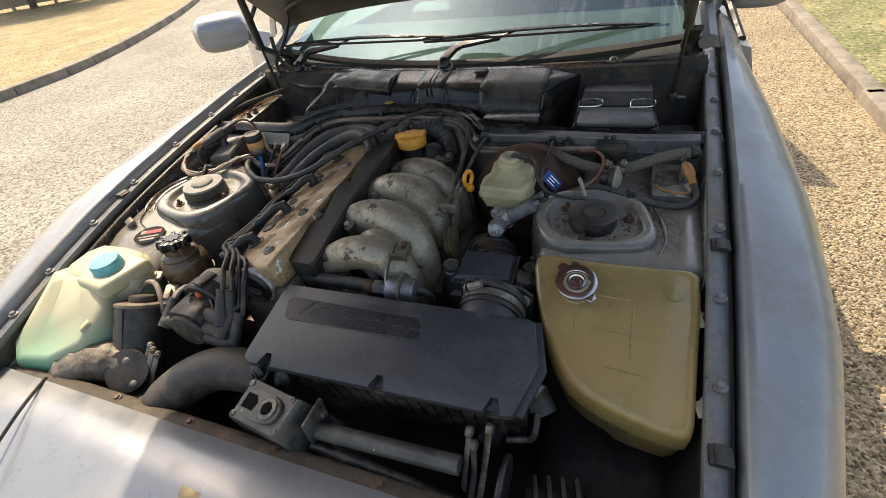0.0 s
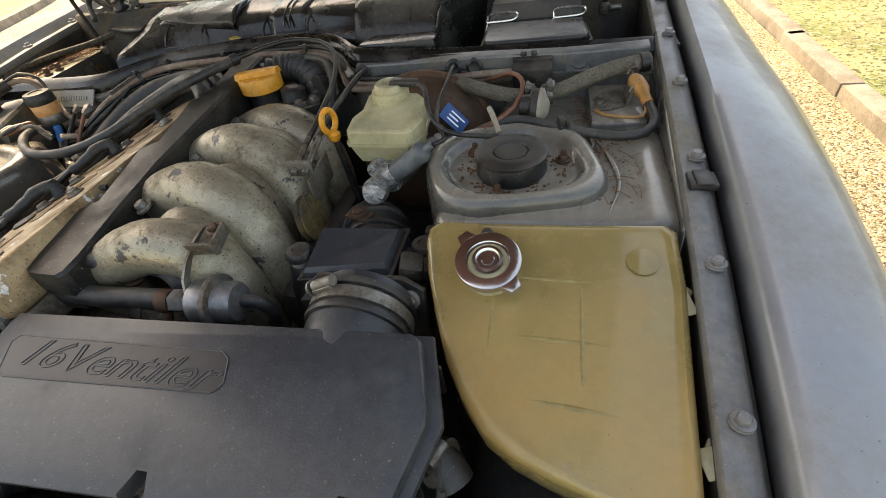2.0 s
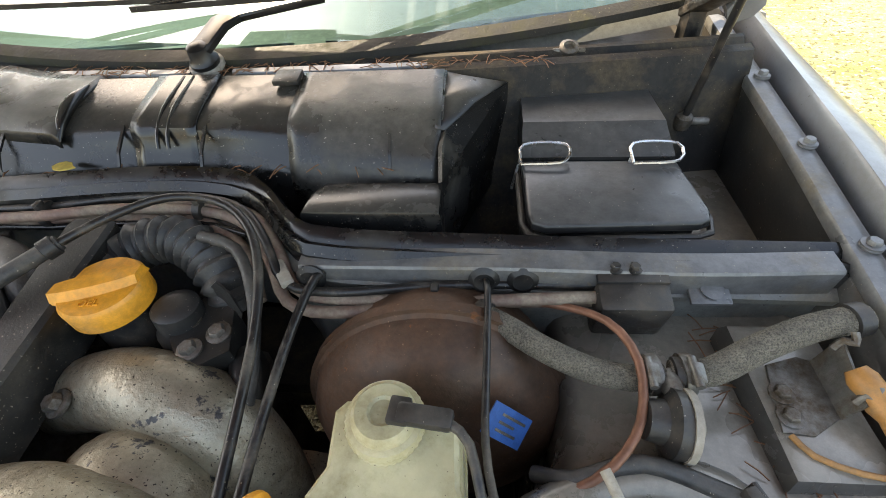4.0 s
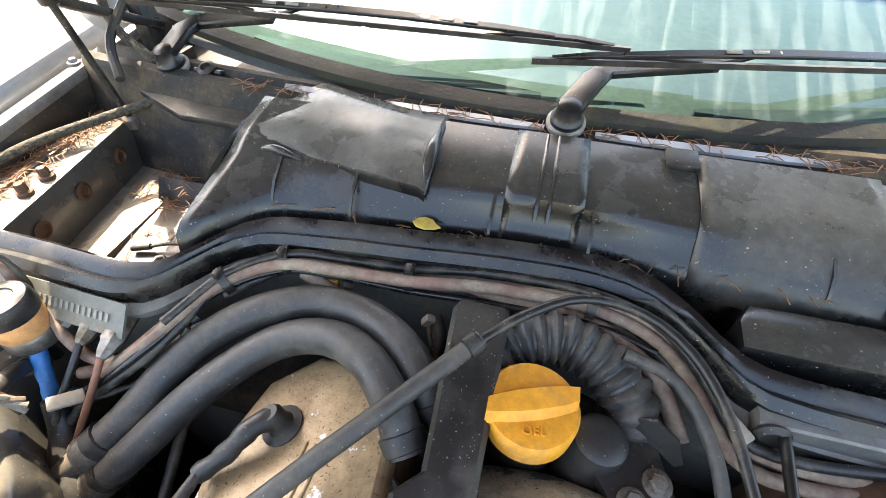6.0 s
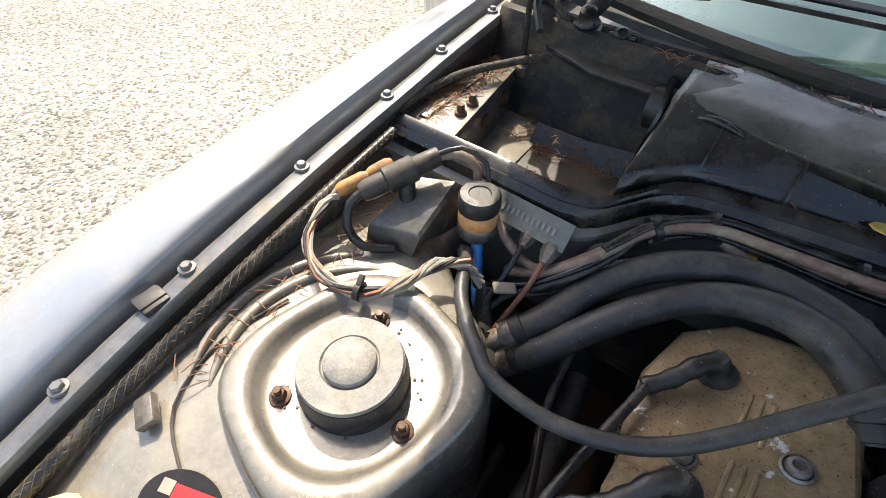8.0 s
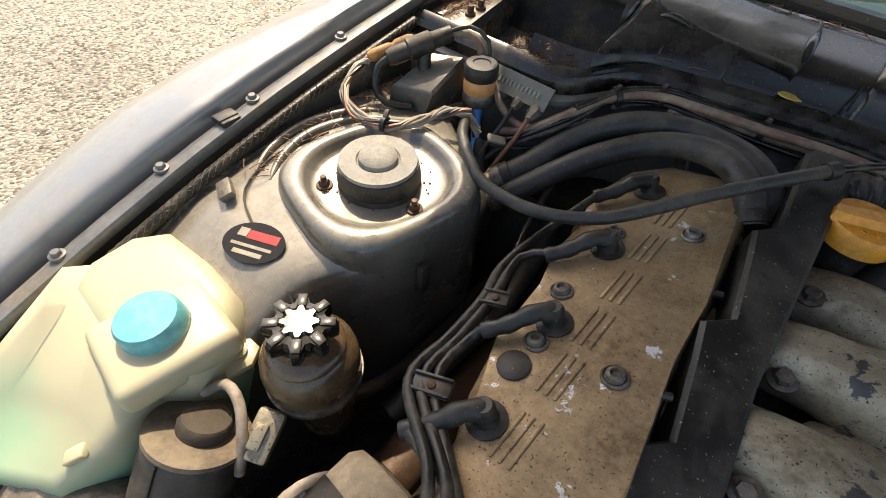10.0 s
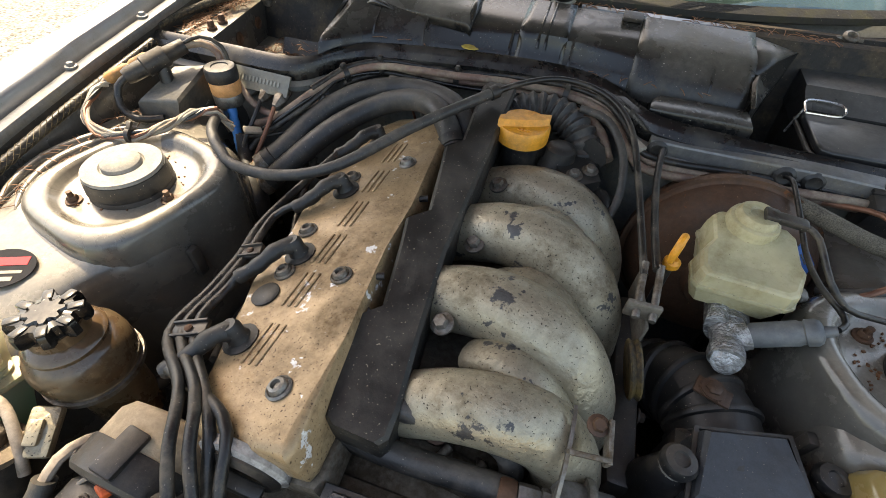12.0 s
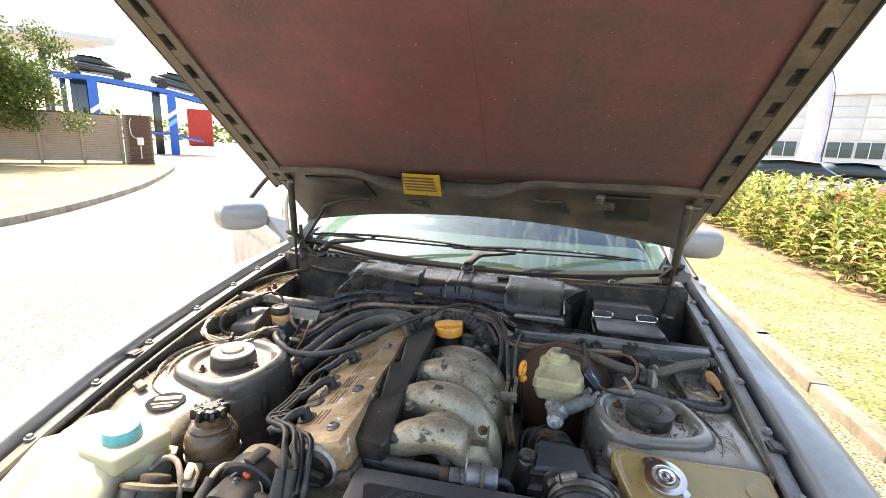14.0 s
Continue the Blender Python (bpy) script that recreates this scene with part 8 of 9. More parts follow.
lathe(bm, [(0.026, 0), (0.026, 0.005), (0.018, 0.008), (0.008, 0.014)], (0.481, 1.151, 0.847), (0.9, -0.10, -0.05), 24)
part("cream_half", bm, M_CREAM, valve)
bm = bmesh.new()
lathe(bm, [(0.014, -0.004), (0.016, -0.004), (0.016, 0.004), (0.014, 0.004)], (0.470, 1.190, 0.848), (1, 0.1, 0), 18)
lathe(bm, [(0.014, -0.004), (0.016, -0.004), (0.016, 0.004), (0.014, 0.004)], (0.495, 1.190, 0.850), (1, 0.05, 0.1), 18)
for p in ((0.466, 1.182, 0.862), (0.497, 1.182, 0.864)):
    box(bm, p, (0.008, 0.016, 0.010), 0.002, (10, 15, 0))
    rod(bm, (p[0] - 0.002, p[1] - 0.012, p[2] + 0.002), (p[0] - 0.002, p[1] + 0.012, p[2] + 0.003), 0.0032)
tube(bm, [(0.478, 1.150, 0.852), (0.480, 1.170, 0.856), (0.482, 1.188, 0.850)], 0.008, 10, 0.006)
part("clip", bm, M_STEEL, valve)
hose("brake_pipe", [(0.345, 1.262, 0.845), (0.40, 1.255, 0.85), (0.440, 1.225, 0.868), (0.457, 1.19, 0.866), (0.452, 1.150, 0.855), (0.430, 1.122, 0.846), (0.402, 1.108, 0.835)], 0.0035, M_COPPER, "thin brown pipe bent beside the valve", "pipe", "brake pipes")
hose("wing_cable", [(0.380, 1.125, 0.815), (0.406, 1.116, 0.834), (0.450, 1.126, 0.842), (0.50, 1.110, 0.840), (0.545, 1.094, 0.836), (0.585, 1.086, 0.835), (0.612, 1.090, 0.838), (0.625, 1.112, 0.843), (0.620, 1.145, 0.850)], 0.0062, M_HOSE, "thick black cable curving to an orange connector", "cable")
bm = bmesh.new()
tube(bm, [(0.620, 1.142, 0.850), (0.614, 1.163, 0.859), (0.605, 1.188, 0.867)], lambda f: 0.0070 + (0.0030 if 0.35 < f < 0.9 else 0.0), 14, 0.006)
single("orange_connector", bm, M_CONN, "faded orange cable connector on inner wing", "connector")
bm = bmesh.new()
box(bm, (0.511, 1.104, 0.841), (0.009, 0.014, 0.026), 0.002, (0, 0, 20))
box(bm, (0.517, 1.106, 0.841), (0.004, 0.018, 0.020), 0.001, (0, 0, 20))
single("cable_clip", bm, M_BLACK, "small black cable clip on tower edge", "clip")
brk = thing("wing_bracket", (0.58, 1.20, 0.79), "bent zinc-plated bracket on inner wing", "bracket")
bm = bmesh.new()
prism(bm, [(0.553, 1.152), (0.574, 1.150), (0.598, 1.164), (0.600, 1.210), (0.590, 1.214), (0.564, 1.206)], 0.838, 0.8405, 0.0008)
loft(bm, [[Vector((x, y, 0.8395)), Vector((x + 0.006, y, 0.862 + 0.25 * (y - 1.165))), Vector((x + 0.0085, y, 0.861 + 0.25 * (y - 1.165))), Vector((x + 0.0025, y, 0.8395))] for x, y in ((0.596, 1.163), (0.597, 1.185), (0.598, 1.210))])
for y, z in ((1.168, 0.862), (1.206, 0.872)):
    tube(bm, [(0.600, y, z - 0.006), (0.604, y + 0.001, z + 0.002), (0.609, y - 0.003, z + 0.004), (0.610, y + 0.004, z + 0.008)], 0.0028, 8, 0.004)
part("plate", bm, M_STEEL, brk)
for p in ((0.564, 1.181, 0.8405), (0.562, 1.163, 0.8405)):
    bm = bmesh.new()
    bolt(bm, p, 0.006, 0.006)
    part("bolt", bm, M_STEEL, brk)
bm = bmesh.new()
prism(bm, [(0.548, 1.118), (0.622, 1.118), (0.622, 1.25), (0.548, 1.25)], 0.775, 0.838, 0.012)
single("wing_reinforcement", bm, M_APRON, "dusty grey boxed reinforcement on inner wing", "panel", kind="structure")
hose("orange_wire", [(0.557, 1.150, 0.8405), (0.566, 1.136, 0.8405), (0.590, 1.126, 0.8405), (0.612, 1.124, 0.842), (0.617, 1.138, 0.848)], 0.0022, M_CONN, "thin orange wire lying on inner wing", "cable")
relay = thing("relay_box", (0.468, 1.262, 0.80), "small black relay box clipped to the bulkhead", "relay box")
bm = bmesh.new()
box(bm, (0.468, 1.255, 0.846), (0.060, 0.030, 0.052), 0.005, (12, 0, 0))
part("box", bm, M_BLACK, relay)
bm = bmesh.new()
box(bm, (0.468, 1.272, 0.875), (0.060, 0.026, 0.006), 0.002, (8, 0, 0))
for dx in (-0.014, 0.002):
    bolt(bm, (0.468 + dx, 1.272, 0.878), 0.0045, 0.005)
part("mounting_flap", bm, M_BLACK, relay)
bm = bmesh.new()
box(bm, (0.535, 1.268, 0.858), (0.034, 0.030, 0.004), 0.001, (15, 0, 0))
lathe(bm, [(0.009, 0.002), (0.010, 0.004), (0.006, 0.0045)], (0.537, 1.266, 0.858), (0, -0.25, 1), 16)
single("earth_bracket", bm, M_RAIL, "small grey bracket with a round hole", "bracket")

lettering("F27", 0.013, Matrix.Translation((-0.446, 0.997, 0.8655)) @ Matrix.Rotation(radians(-55), 4, "Z"), M_CAPGREY, [o for o in bpy.data.objects if o.name.startswith("strut_cap")][0], "lettering", 0.0007)
# left corner: clutch fluid pot, grey box, connectors, number panel
pot = thing("clutch_fluid_pot", (-0.466, 1.222, 0.80), "small orange fluid pot with black screw lid", "fluid pot")
px, py = -0.466, 1.222
bm = bmesh.new()
lathe(bm, [(0.0205, 0.822), (0.0235, 0.826), (0.0235, 0.840), (0.022, 0.842)], (px, py, 0), n=26)
part("base", bm, M_STEEL, pot, "dull cloudy base")
bm = bmesh.new()
lathe(bm, [(0.0225, 0.841), (0.0235, 0.845), (0.0235, 0.862), (0.022, 0.865)], (px, py, 0), n=26)
part("cup", bm, mat("orange_stained_cup", (0.62, 0.30, 0.12), 0.4, 0, 0.1, 20, sub=0.2), pot, "orange-stained plastic cup")
bm = bmesh.new()
lathe(bm, [(0.0240, 0.863), (0.0248, 0.866), (0.0243, 0.880), (0.022, 0.883), (0.013, 0.8835), (0.012, 0.882)], (px, py, 0), n=26)
part("lid", bm, M_BLACK, pot, "ribbed black lid")
bm = bmesh.new()
rod(bm, (px, py, 0.79), (px, py, 0.824), 0.006)
part("spigot", bm, M_BLACK, pot)
hose("blue_hose", [(px + 0.006, py - 0.006, 0.826), (-0.452, 1.203, 0.810), (-0.440, 1.188, 0.792), (-0.424, 1.168, 0.778), (-0.405, 1.155, 0.762), (-0.385, 1.165, 0.752)], 0.0072, M_BLUE, "bright blue braided fluid hose", n=12, step=0.004, wave=0.0005, pitch=0.006)
ib = thing("ignition_module", (-0.55, 1.20, 0.79), "dusty grey wedge-shaped module on inner wing", "module")
bm = bmesh.new()
loft(bm, [[Vector(p) for p in ((-0.574, 1.138, z0), (-0.513, 1.144, z0), (-0.500, 1.240, z0 + 0.006), (-0.566, 1.232, z0 + 0.006))] for z0 in (0.785, 0.788)] + [[Vector(p) for p in ((-0.558, 1.136, 0.846), (-0.495, 1.150, 0.850), (-0.504, 1.238, 0.866), (-0.554, 1.220, 0.864))], [Vector(p) for p in ((-0.554, 1.140, 0.851), (-0.499, 1.154, 0.855), (-0.508, 1.234, 0.871), (-0.550, 1.216, 0.869))]])
part("case", bm, M_LOCK, ib)
bm = bmesh.new()
rod(bm, (-0.541, 1.186, 0.850), (-0.548, 1.194, 0.885), 0.010)
part("stalk", bm, M_BLACK, ib)
con = thing("round_connector", (-0.55, 1.20, 0.87), "black round multi-pin connector", "connector")
bm = bmesh.new()
lathe(bm, [(0.010, -0.048), (0.0125, -0.040), (0.0125, -0.018), (0.0155, -0.016), (0.0155, 0.018), (0.012, 0.022), (0.011, 0.05)], (-0.553, 1.188, 0.888), (0.47, 0.84, 0.24), 22)
part("shell", bm, M_BLACK, con)
hose("connector_lead", [(-0.532, 1.226, 0.899), (-0.512, 1.247, 0.900), (-0.492, 1.254, 0.885), (-0.485, 1.244, 0.85), (-0.49, 1.24, 0.82)], 0.0055, M_WIRE_BROWN, "brown sheathed lead dropping from connector", "cable")
hose("connector_lead", [(-0.532, 1.226, 0.902), (-0.508, 1.245, 0.912), (-0.480, 1.254, 0.898), (-0.472, 1.25, 0.86)], 0.003, M_WIRE, "thin black lead looping from connector", "cable")
hose("pigtail_lead", [(-0.574, 1.150, 0.877), (-0.580, 1.134, 0.868), (-0.575, 1.120, 0.845), (-0.552, 1.118, 0.830), (-0.524, 1.140, 0.826)], 0.0055, M_WIRE, "short black pigtail lead", "cable")
bm = bmesh.new()
tube(bm, [(-0.574, 1.200, 0.888), (-0.590, 1.160, 0.879), (-0.603, 1.137, 0.872)], lambda f: 0.0062 + (0.0026 if 0.08 < f < 0.42 or 0.52 < f < 0.92 else 0.0), 12, 0.006)
single("orange_connector", bm, M_CONN, "faded orange inline connector beside module", "connector")
lm = thing("twisted_loom", (-0.55, 1.10, 0.80), "bundle of pale twisted wires looped on inner wing", "wiring")
for k in range(6):
    bm = bmesh.new()
    base = [(-0.603, 1.138, 0.870), (-0.604, 1.112, 0.864), (-0.590, 1.075, 0.852), (-0.546, 1.053, 0.847), (-0.495, 1.061, 0.847), (-0.470, 1.092, 0.850), (-0.459, 1.132, 0.850), (-0.436, 1.154, 0.848), (-0.422, 1.162, 0.82)]
    pts = [(x + 0.005 * math.cos(2.4 * i + 1.05 * k), y + 0.004 * math.sin(2.4 * i + 1.05 * k), z + 0.005 * math.sin(2.4 * i + 1.05 * k)) for i, (x, y, z) in enumerate(base)]
    tube(bm, pts, 0.0028, 7, 0.012)
    part("wire", bm, (M_CREAM, M_WIRE_BROWN, M_CREAM, M_COPPER, M_WIRE, M_CREAM)[k], lm)
bm = bmesh.new()
lathe(bm, [(0.0085, -0.003), (0.0105, -0.003), (0.0105, 0.003), (0.0085, 0.003)], (-0.499, 1.061, 0.848), (1, 0.25, 0), 14)
box(bm, (-0.500, 1.066, 0.859), (0.006, 0.012, 0.006), 0.001, (30, 0, 20))
part("cable_tie", bm, M_BLACK, lm, "black cable tie")
LOOM = spline([(-(rail_x(y) - 0.033), y, rail_z(y, -1) - 0.020) for y in (0.64, 0.75, 0.88, 1.0, 1.12, 1.26)], 0.01)
loom = thing("loom_sleeve", (-0.61, 0.95, 0.80), "black and yellow braided loom sleeve beside flange", "wiring")
bm = bmesh.new()
tube(bm, LOOM, 0.0070, 14, 0.01, False)
part("sleeve", bm, M_WIRE, loom)
M_STRAND = mat("yellow_braid_strand", (0.095, 0.072, 0.035), 0.6, 0, 0.3, 40, (0.12, 0.09, 0.05), 0.35, 30)
for turn in (-1, 1):
    bm = bmesh.new()
    for k in range(6):
        pts = []
        for i, p in enumerate(LOOM):
            d = (LOOM[min(i + 1, len(LOOM) - 1)] - LOOM[max(i - 1, 0)]).normalized()
            side = d.cross(Vector((0, 0, 1))).normalized()
            up_ = side.cross(d)
            a = turn * i * 0.95 + math.tau * k / 6
            pts.append(p + (side * math.cos(a) + up_ * math.sin(a)) * (0.0073 + 0.0002 * turn))
        tube(bm, pts, 0.0005, 4, 0.01, False)
    tagged(part("braid", bm, M_STRAND, loom, "yellow braid strands"), "yellow braid strands", kind="stuff")
hose("loom_sleeve", [(-0.648, 1.30, 0.888), (-0.646, 1.36, 0.890), (-0.630, 1.43, 0.892), (-0.590, 1.505, 0.893), (-0.545, 1.55, 0.905), (-0.55, 1.575, 0.94), (-0.60, 1.585, 0.98), (-0.615, 1.60, 1.04)], 0.0062, M_BRAIDBLK, "braided loom sleeve in the scuttle corner", "wiring", n=12)
M_VIN = mat("pale_grey_stamped_panel", (0.125, 0.127, 0.110), 0.42, 0.1, 0.1, 10, (0.20, 0.17, 0.12), 0.3, 14, 0.05)
# rubber boot where the leads go down, with the clutter behind the engine
bm = bmesh.new()
tube(bm, [(-0.424, 1.178, 0.800), (-0.412, 1.163, 0.772), (-0.398, 1.142, 0.755), (-0.376, 1.116, 0.735), (-0.37, 1.10, 0.70)], lambda f: 0.008 + 0.014 * min(1, 1.6 * f), 18, 0.006)
single("loom_boot", bm, M_RUBBER, "tapered black rubber boot gathering the leads", "rubber boot")
hose("brown_lead", [(-0.30, 1.262, 0.846), (-0.345, 1.235, 0.832), (-0.385, 1.215, 0.822), (-0.43, 1.225, 0.835), (-0.45, 1.242, 0.85)], 0.0055, M_WIRE_BROWN, "brown sheathed lead under the pipe unions", "cable")
hose("thin_lead", [(-0.31, 1.255, 0.85), (-0.34, 1.225, 0.81), (-0.37, 1.20, 0.80), (-0.405, 1.178, 0.80), (-0.424, 1.175, 0.80)], 0.003, M_WIRE, "thin black lead drooping to rubber boot", "cable")
bm = bmesh.new()
box(bm, (-0.398, 1.178, 0.812), (0.028, 0.013, 0.006), 0.002, (20, 20, 50))
single("lead_tag", bm, M_CREAM, "pale plastic tag on a lead", "tag")
for k, (x, y, z, m_, lab) in enumerate(((-0.200, 1.338, 0.852, M_ORANGE, "small orange plug on a thin lead"), (-0.184, 1.336, 0.852, M_STEEL, "small grey plug on a thin lead"), (-0.095, 1.318, 0.850, M_CREAM, "small pale plug behind the engine"))):
    bm = bmesh.new()
    box(bm, (x, y, z), (0.010, 0.008, 0.014), 0.002, (10, 15 * k, 20))
    single("lead_plug", bm, m_, lab, "plug", "lead plugs")
    hose("plug_lead", [(x, y, z - 0.006), (x + 0.004, y - 0.006, z - 0.025), (x + 0.012, y - 0.004, z - 0.06)], 0.0022, M_COPPER if k == 0 else M_CREAM, "thin lead hanging from a small plug", "cable")
hose("link_cable", [(-0.23, 1.335, 0.862), (-0.185, 1.325, 0.850), (-0.15, 1.305, 0.838), (-0.11, 1.300, 0.842), (-0.085, 1.285, 0.83)], 0.0065, M_WIRE_BROWN, "brown conduit dropping behind the engine", "cable")
hose("link_cable", [(-0.09, 1.325, 0.848), (-0.08, 1.305, 0.838), (-0.085, 1.28, 0.825), (-0.09, 1.26, 0.80)], 0.007, M_RUBBER, "black lead dropping behind the engine", "cable")
hose("link_cable", [(-0.06, 1.352, 0.872), (-0.02, 1.346, 0.868), (0.03, 1.345, 0.868), (0.075, 1.330, 0.866), (0.11, 1.30, 0.858), (0.13, 1.26, 0.84)], 0.0075, M_WIRE_BROWN, "brown conduit over the bellows", "cable")
for p in ((-0.405, 1.236, 0.842), (-0.375, 1.228, 0.842), (-0.437, 1.245, 0.84)):
    bm = bmesh.new()
    lathe(bm, [(0.010, -0.03), (0.011, 0.0), (0.009, 0.004), (0.007, 0.012), (0.004, 0.018)], p, (0.1, -1, -0.1), 6)
    single("pipe_union", bm, M_STEEL, "grey brake pipe union on the bulkhead", "pipe union", "pipe unions")
hose("brake_pipe", [(-0.405, 1.222, 0.840), (-0.405, 1.20, 0.825), (-0.412, 1.165, 0.79), (-0.42, 1.15, 0.74)], 0.0033, M_WIRE, "thin dark brake pipe below its union", "pipe", "brake pipes")
hose("brake_pipe", [(-0.375, 1.214, 0.840), (-0.376, 1.19, 0.82), (-0.39, 1.15, 0.77), (-0.40, 1.13, 0.72)], 0.0033, M_COPPER, "thin brown brake pipe below its union", "pipe", "brake pipes")
hose("dark_lead", [(-0.30, 1.29, 0.868), (-0.325, 1.24, 0.845), (-0.36, 1.205, 0.82), (-0.40, 1.18, 0.79), (-0.42, 1.13, 0.75)], 0.0045, M_WIRE, "dusty black lead dropping beside hoses", "cable")
bm = bmesh.new()
loft(bm, [[Vector((x, y - 0.046 + o, 0.848)), Vector((x, y - 0.024 + o, 0.872)), Vector((x, y - 0.022 + o, 0.870)), Vector((x, y - 0.044 + o, 0.846))] for x, y, o in ((-0.485, 1.281, 0), (-0.44, 1.279, 0), (-0.362, 1.275, 0))])
vin = single("number_panel", bm, M_VIN, "grey panel stamped with an unreadable number", "panel", smooth=30)
M_BAR = mat("pale_stamped_bar", (0.20, 0.20, 0.175), 0.5)
for k in range(14):
    x = -0.466 + 0.0066 * k
    bm = bmesh.new()
    box(bm, (x, 1.2812 - 0.055 * (x + 0.485) - 0.0352, 0.8604), (0.0030, 0.008, 0.0012), 0, (47, 0, 0))
    b = as_object("stamped_bar", bm, M_BAR)
    b.parent = vin

# oval sticker on the left inner wing: plain bars stand for its print
STK = Matrix.Translation((-0.486, 0.843, 0.8105)) @ Matrix.Rotation(radians(12), 4, "X") @ Matrix.Rotation(radians(20), 4, "Z") @ Matrix.Diagonal((0.92, 1.05, 1, 1))
bm = bmesh.new()
prism(bm, [(0.041 * math.cos(a), 0.024 * math.sin(a)) for a in (math.tau * k / 36 for k in range(36))], 0, 0.001, 0, 2, STK)
stk = single("oval_sticker", bm, mat("black_sticker", (0.02, 0.02, 0.022), 0.8, spec=0.15), "black oval sticker with red and white bars", "sticker")
for x0, x1, y0, h, m_ in ((-0.012, 0.030, 0.003, 0.010, mat("red_print", (0.55, 0.03, 0.03), 0.4)), (-0.026, -0.013, 0.004, 0.010, M_CREAM), (-0.028, 0.028, -0.007, 0.0035, M_CREAM), (-0.020, 0.020, -0.016, 0.005, M_CREAM)):
    bm = bmesh.new()
    prism(bm, [(x0, y0), (x1, y0), (x1, y0 + h), (x0, y0 + h)], 0.001, 0.0015, 0, 2, STK)
    b = as_object("print_bar", bm, m_)
    b.parent = stk
bm = bmesh.new()
box(bm, (-0.572, 0.868, 0.818), (0.030, 0.018, 0.010), 0.002, (20, 0, -25))
single("wing_clip", bm, M_STEEL, "small metal clip with straw on inner wing", "clip")

# ---- beyond the road: fence, gate pier, tree, canopy, transporter ----
M_WOOD = mat("sun_bleached_fence_timber", (0.55, 0.43, 0.34), 0.8, 0, 0.15, 3, (0.42, 0.31, 0.24), 0.35, 2, 0.3, 40, island=0.5)
M_BRICK = mat("brown_brick", (0.17, 0.085, 0.06), 0.85, 0, 0.25, 3, island=0.6, bump=0.4, bscale=60)
M_MORTAR = mat("grey_mortar", (0.24, 0.22, 0.19), 0.9)
M_BLUEPAINT = mat("bright_blue_paint", (0.02, 0.13, 0.52), 0.4, 0, 0.1, 2)
M_WHITE = mat("white_painted_steel", (0.78, 0.78, 0.78), 0.5, 0, 0.05, 1.5, (0.6, 0.6, 0.58), 0.3, 0.5)
M_CLAD = mat("pale_grey_cladding", (0.58, 0.59, 0.60), 0.5, 0.1, 0.05, 0.4, (0.48, 0.49, 0.49), 0.3, 0.4)
M_REDPAINT = mat("red_paint", (0.50, 0.035, 0.025), 0.45, 0, 0.15, 2)
M_DARKCAR = mat("black_car_paint", (0.02, 0.022, 0.026), 0.15, 0.2, coat=1.0)
M_SILVER = mat("white_car_paint", (0.70, 0.70, 0.70), 0.2, 0.1, coat=1.0)
M_CARGLASS = mat("dark_car_glass", (0.03, 0.045, 0.05), 0.06, 0, 0.05)
M_PANE = mat("dark_window_pane", (0.05, 0.08, 0.08), 0.08, 0, 0.05)

M_GAPDARK = mat("dark_gap_sheet", (0.13, 0.09, 0.065), 0.9, 0, 0.3, 4)
fence = thing("timber_fence", (-26.5, 20.8, 0.08), "slatted timber fence bleached by sun", "fence")
FA, FB = Vector((-24.8, 23.15, 0.08)), Vector((-30.3, 15.6, 0.08))
fd = (FB - FA).normalized()
fang = math.degrees(math.atan2(fd.y, fd.x))
slat = None
npan = 5
plen = (FB - FA).length / npan
for i in range(npan + 1):
    bm = bmesh.new()
    p = FA + fd * plen * i
    box(bm, p + Vector((0, 0, 1.42)), (0.16, 0.14, 2.9), 0.01, (0, 0, fang))
    part("post", bm, M_WOOD, fence)
for i in range(npan):
    c = FA + fd * plen * (i + 0.5)
    # Dark sheet added behind the slats to put shade in the gaps.
    bm = bmesh.new()
    box(bm, c + Vector((fd.y * 0.045, -fd.x * 0.045, 1.5)), (plen - 0.14, 0.02, 2.7), 0, (0, 0, fang))
    part("gap_sheet", bm, M_GAPDARK, fence)
    for k in range(26):
        z = 0.22 + k * 0.100
        bm = bmesh.new()
        box(bm, c + Vector((0, 0, z)), (plen - 0.18, 0.035, 0.088), 0, (0, 0, fang))
        part("slat", bm, M_WOOD, fence)
pier = thing("gate_pier", (-24.2, 23.9, 0.08), "brown brick gate pier with white meter box", "pier")
pc_ = Vector((-24.25, 23.8, 0.08))
bm = bmesh.new()
box(bm, pc_ + Vector((0, 0, 1.45)), (1.40, 0.62, 2.88), 0, (0, 0, fang))
part("core", bm, M_MORTAR, pier)
pm = Matrix.Translation(pc_) @ Matrix.Rotation(radians(fang), 4, "Z")
bm0 = bmesh.new()
box(bm0, (0, 0, 0), (0.215, 0.02, 0.065), 0.004)
bm0.transform(Matrix.Rotation(radians(fang), 4, "Z"))
brick_ob = part("brick", bm0, M_BRICK, pier)
brick_me = brick_ob.data
first = True
for row in range(38):
    for k in range(6):
        x = -0.60 + 0.225 * k + (0.11 if row % 2 else 0) 
        if abs(x) > 0.62:
            continue
        p = pm @ Vector((x, 0.318, 0.05 + 0.075 * row))
        if first:
            b, first = brick_ob, False
        else:
            b = new("brick", brick_me)
            b.parent = pier
            b.matrix_parent_inverse = Matrix.Translation(-pier.location)
        b.location = p
bm = bmesh.new()
box(bm, pm @ Vector((-0.05, 0.36, 1.35)), (0.34, 0.16, 0.46), 0.03, (0, 0, fang))
part("meter_box", bm, M_WHITE, pier, "white meter box")
bm = bmesh.new()
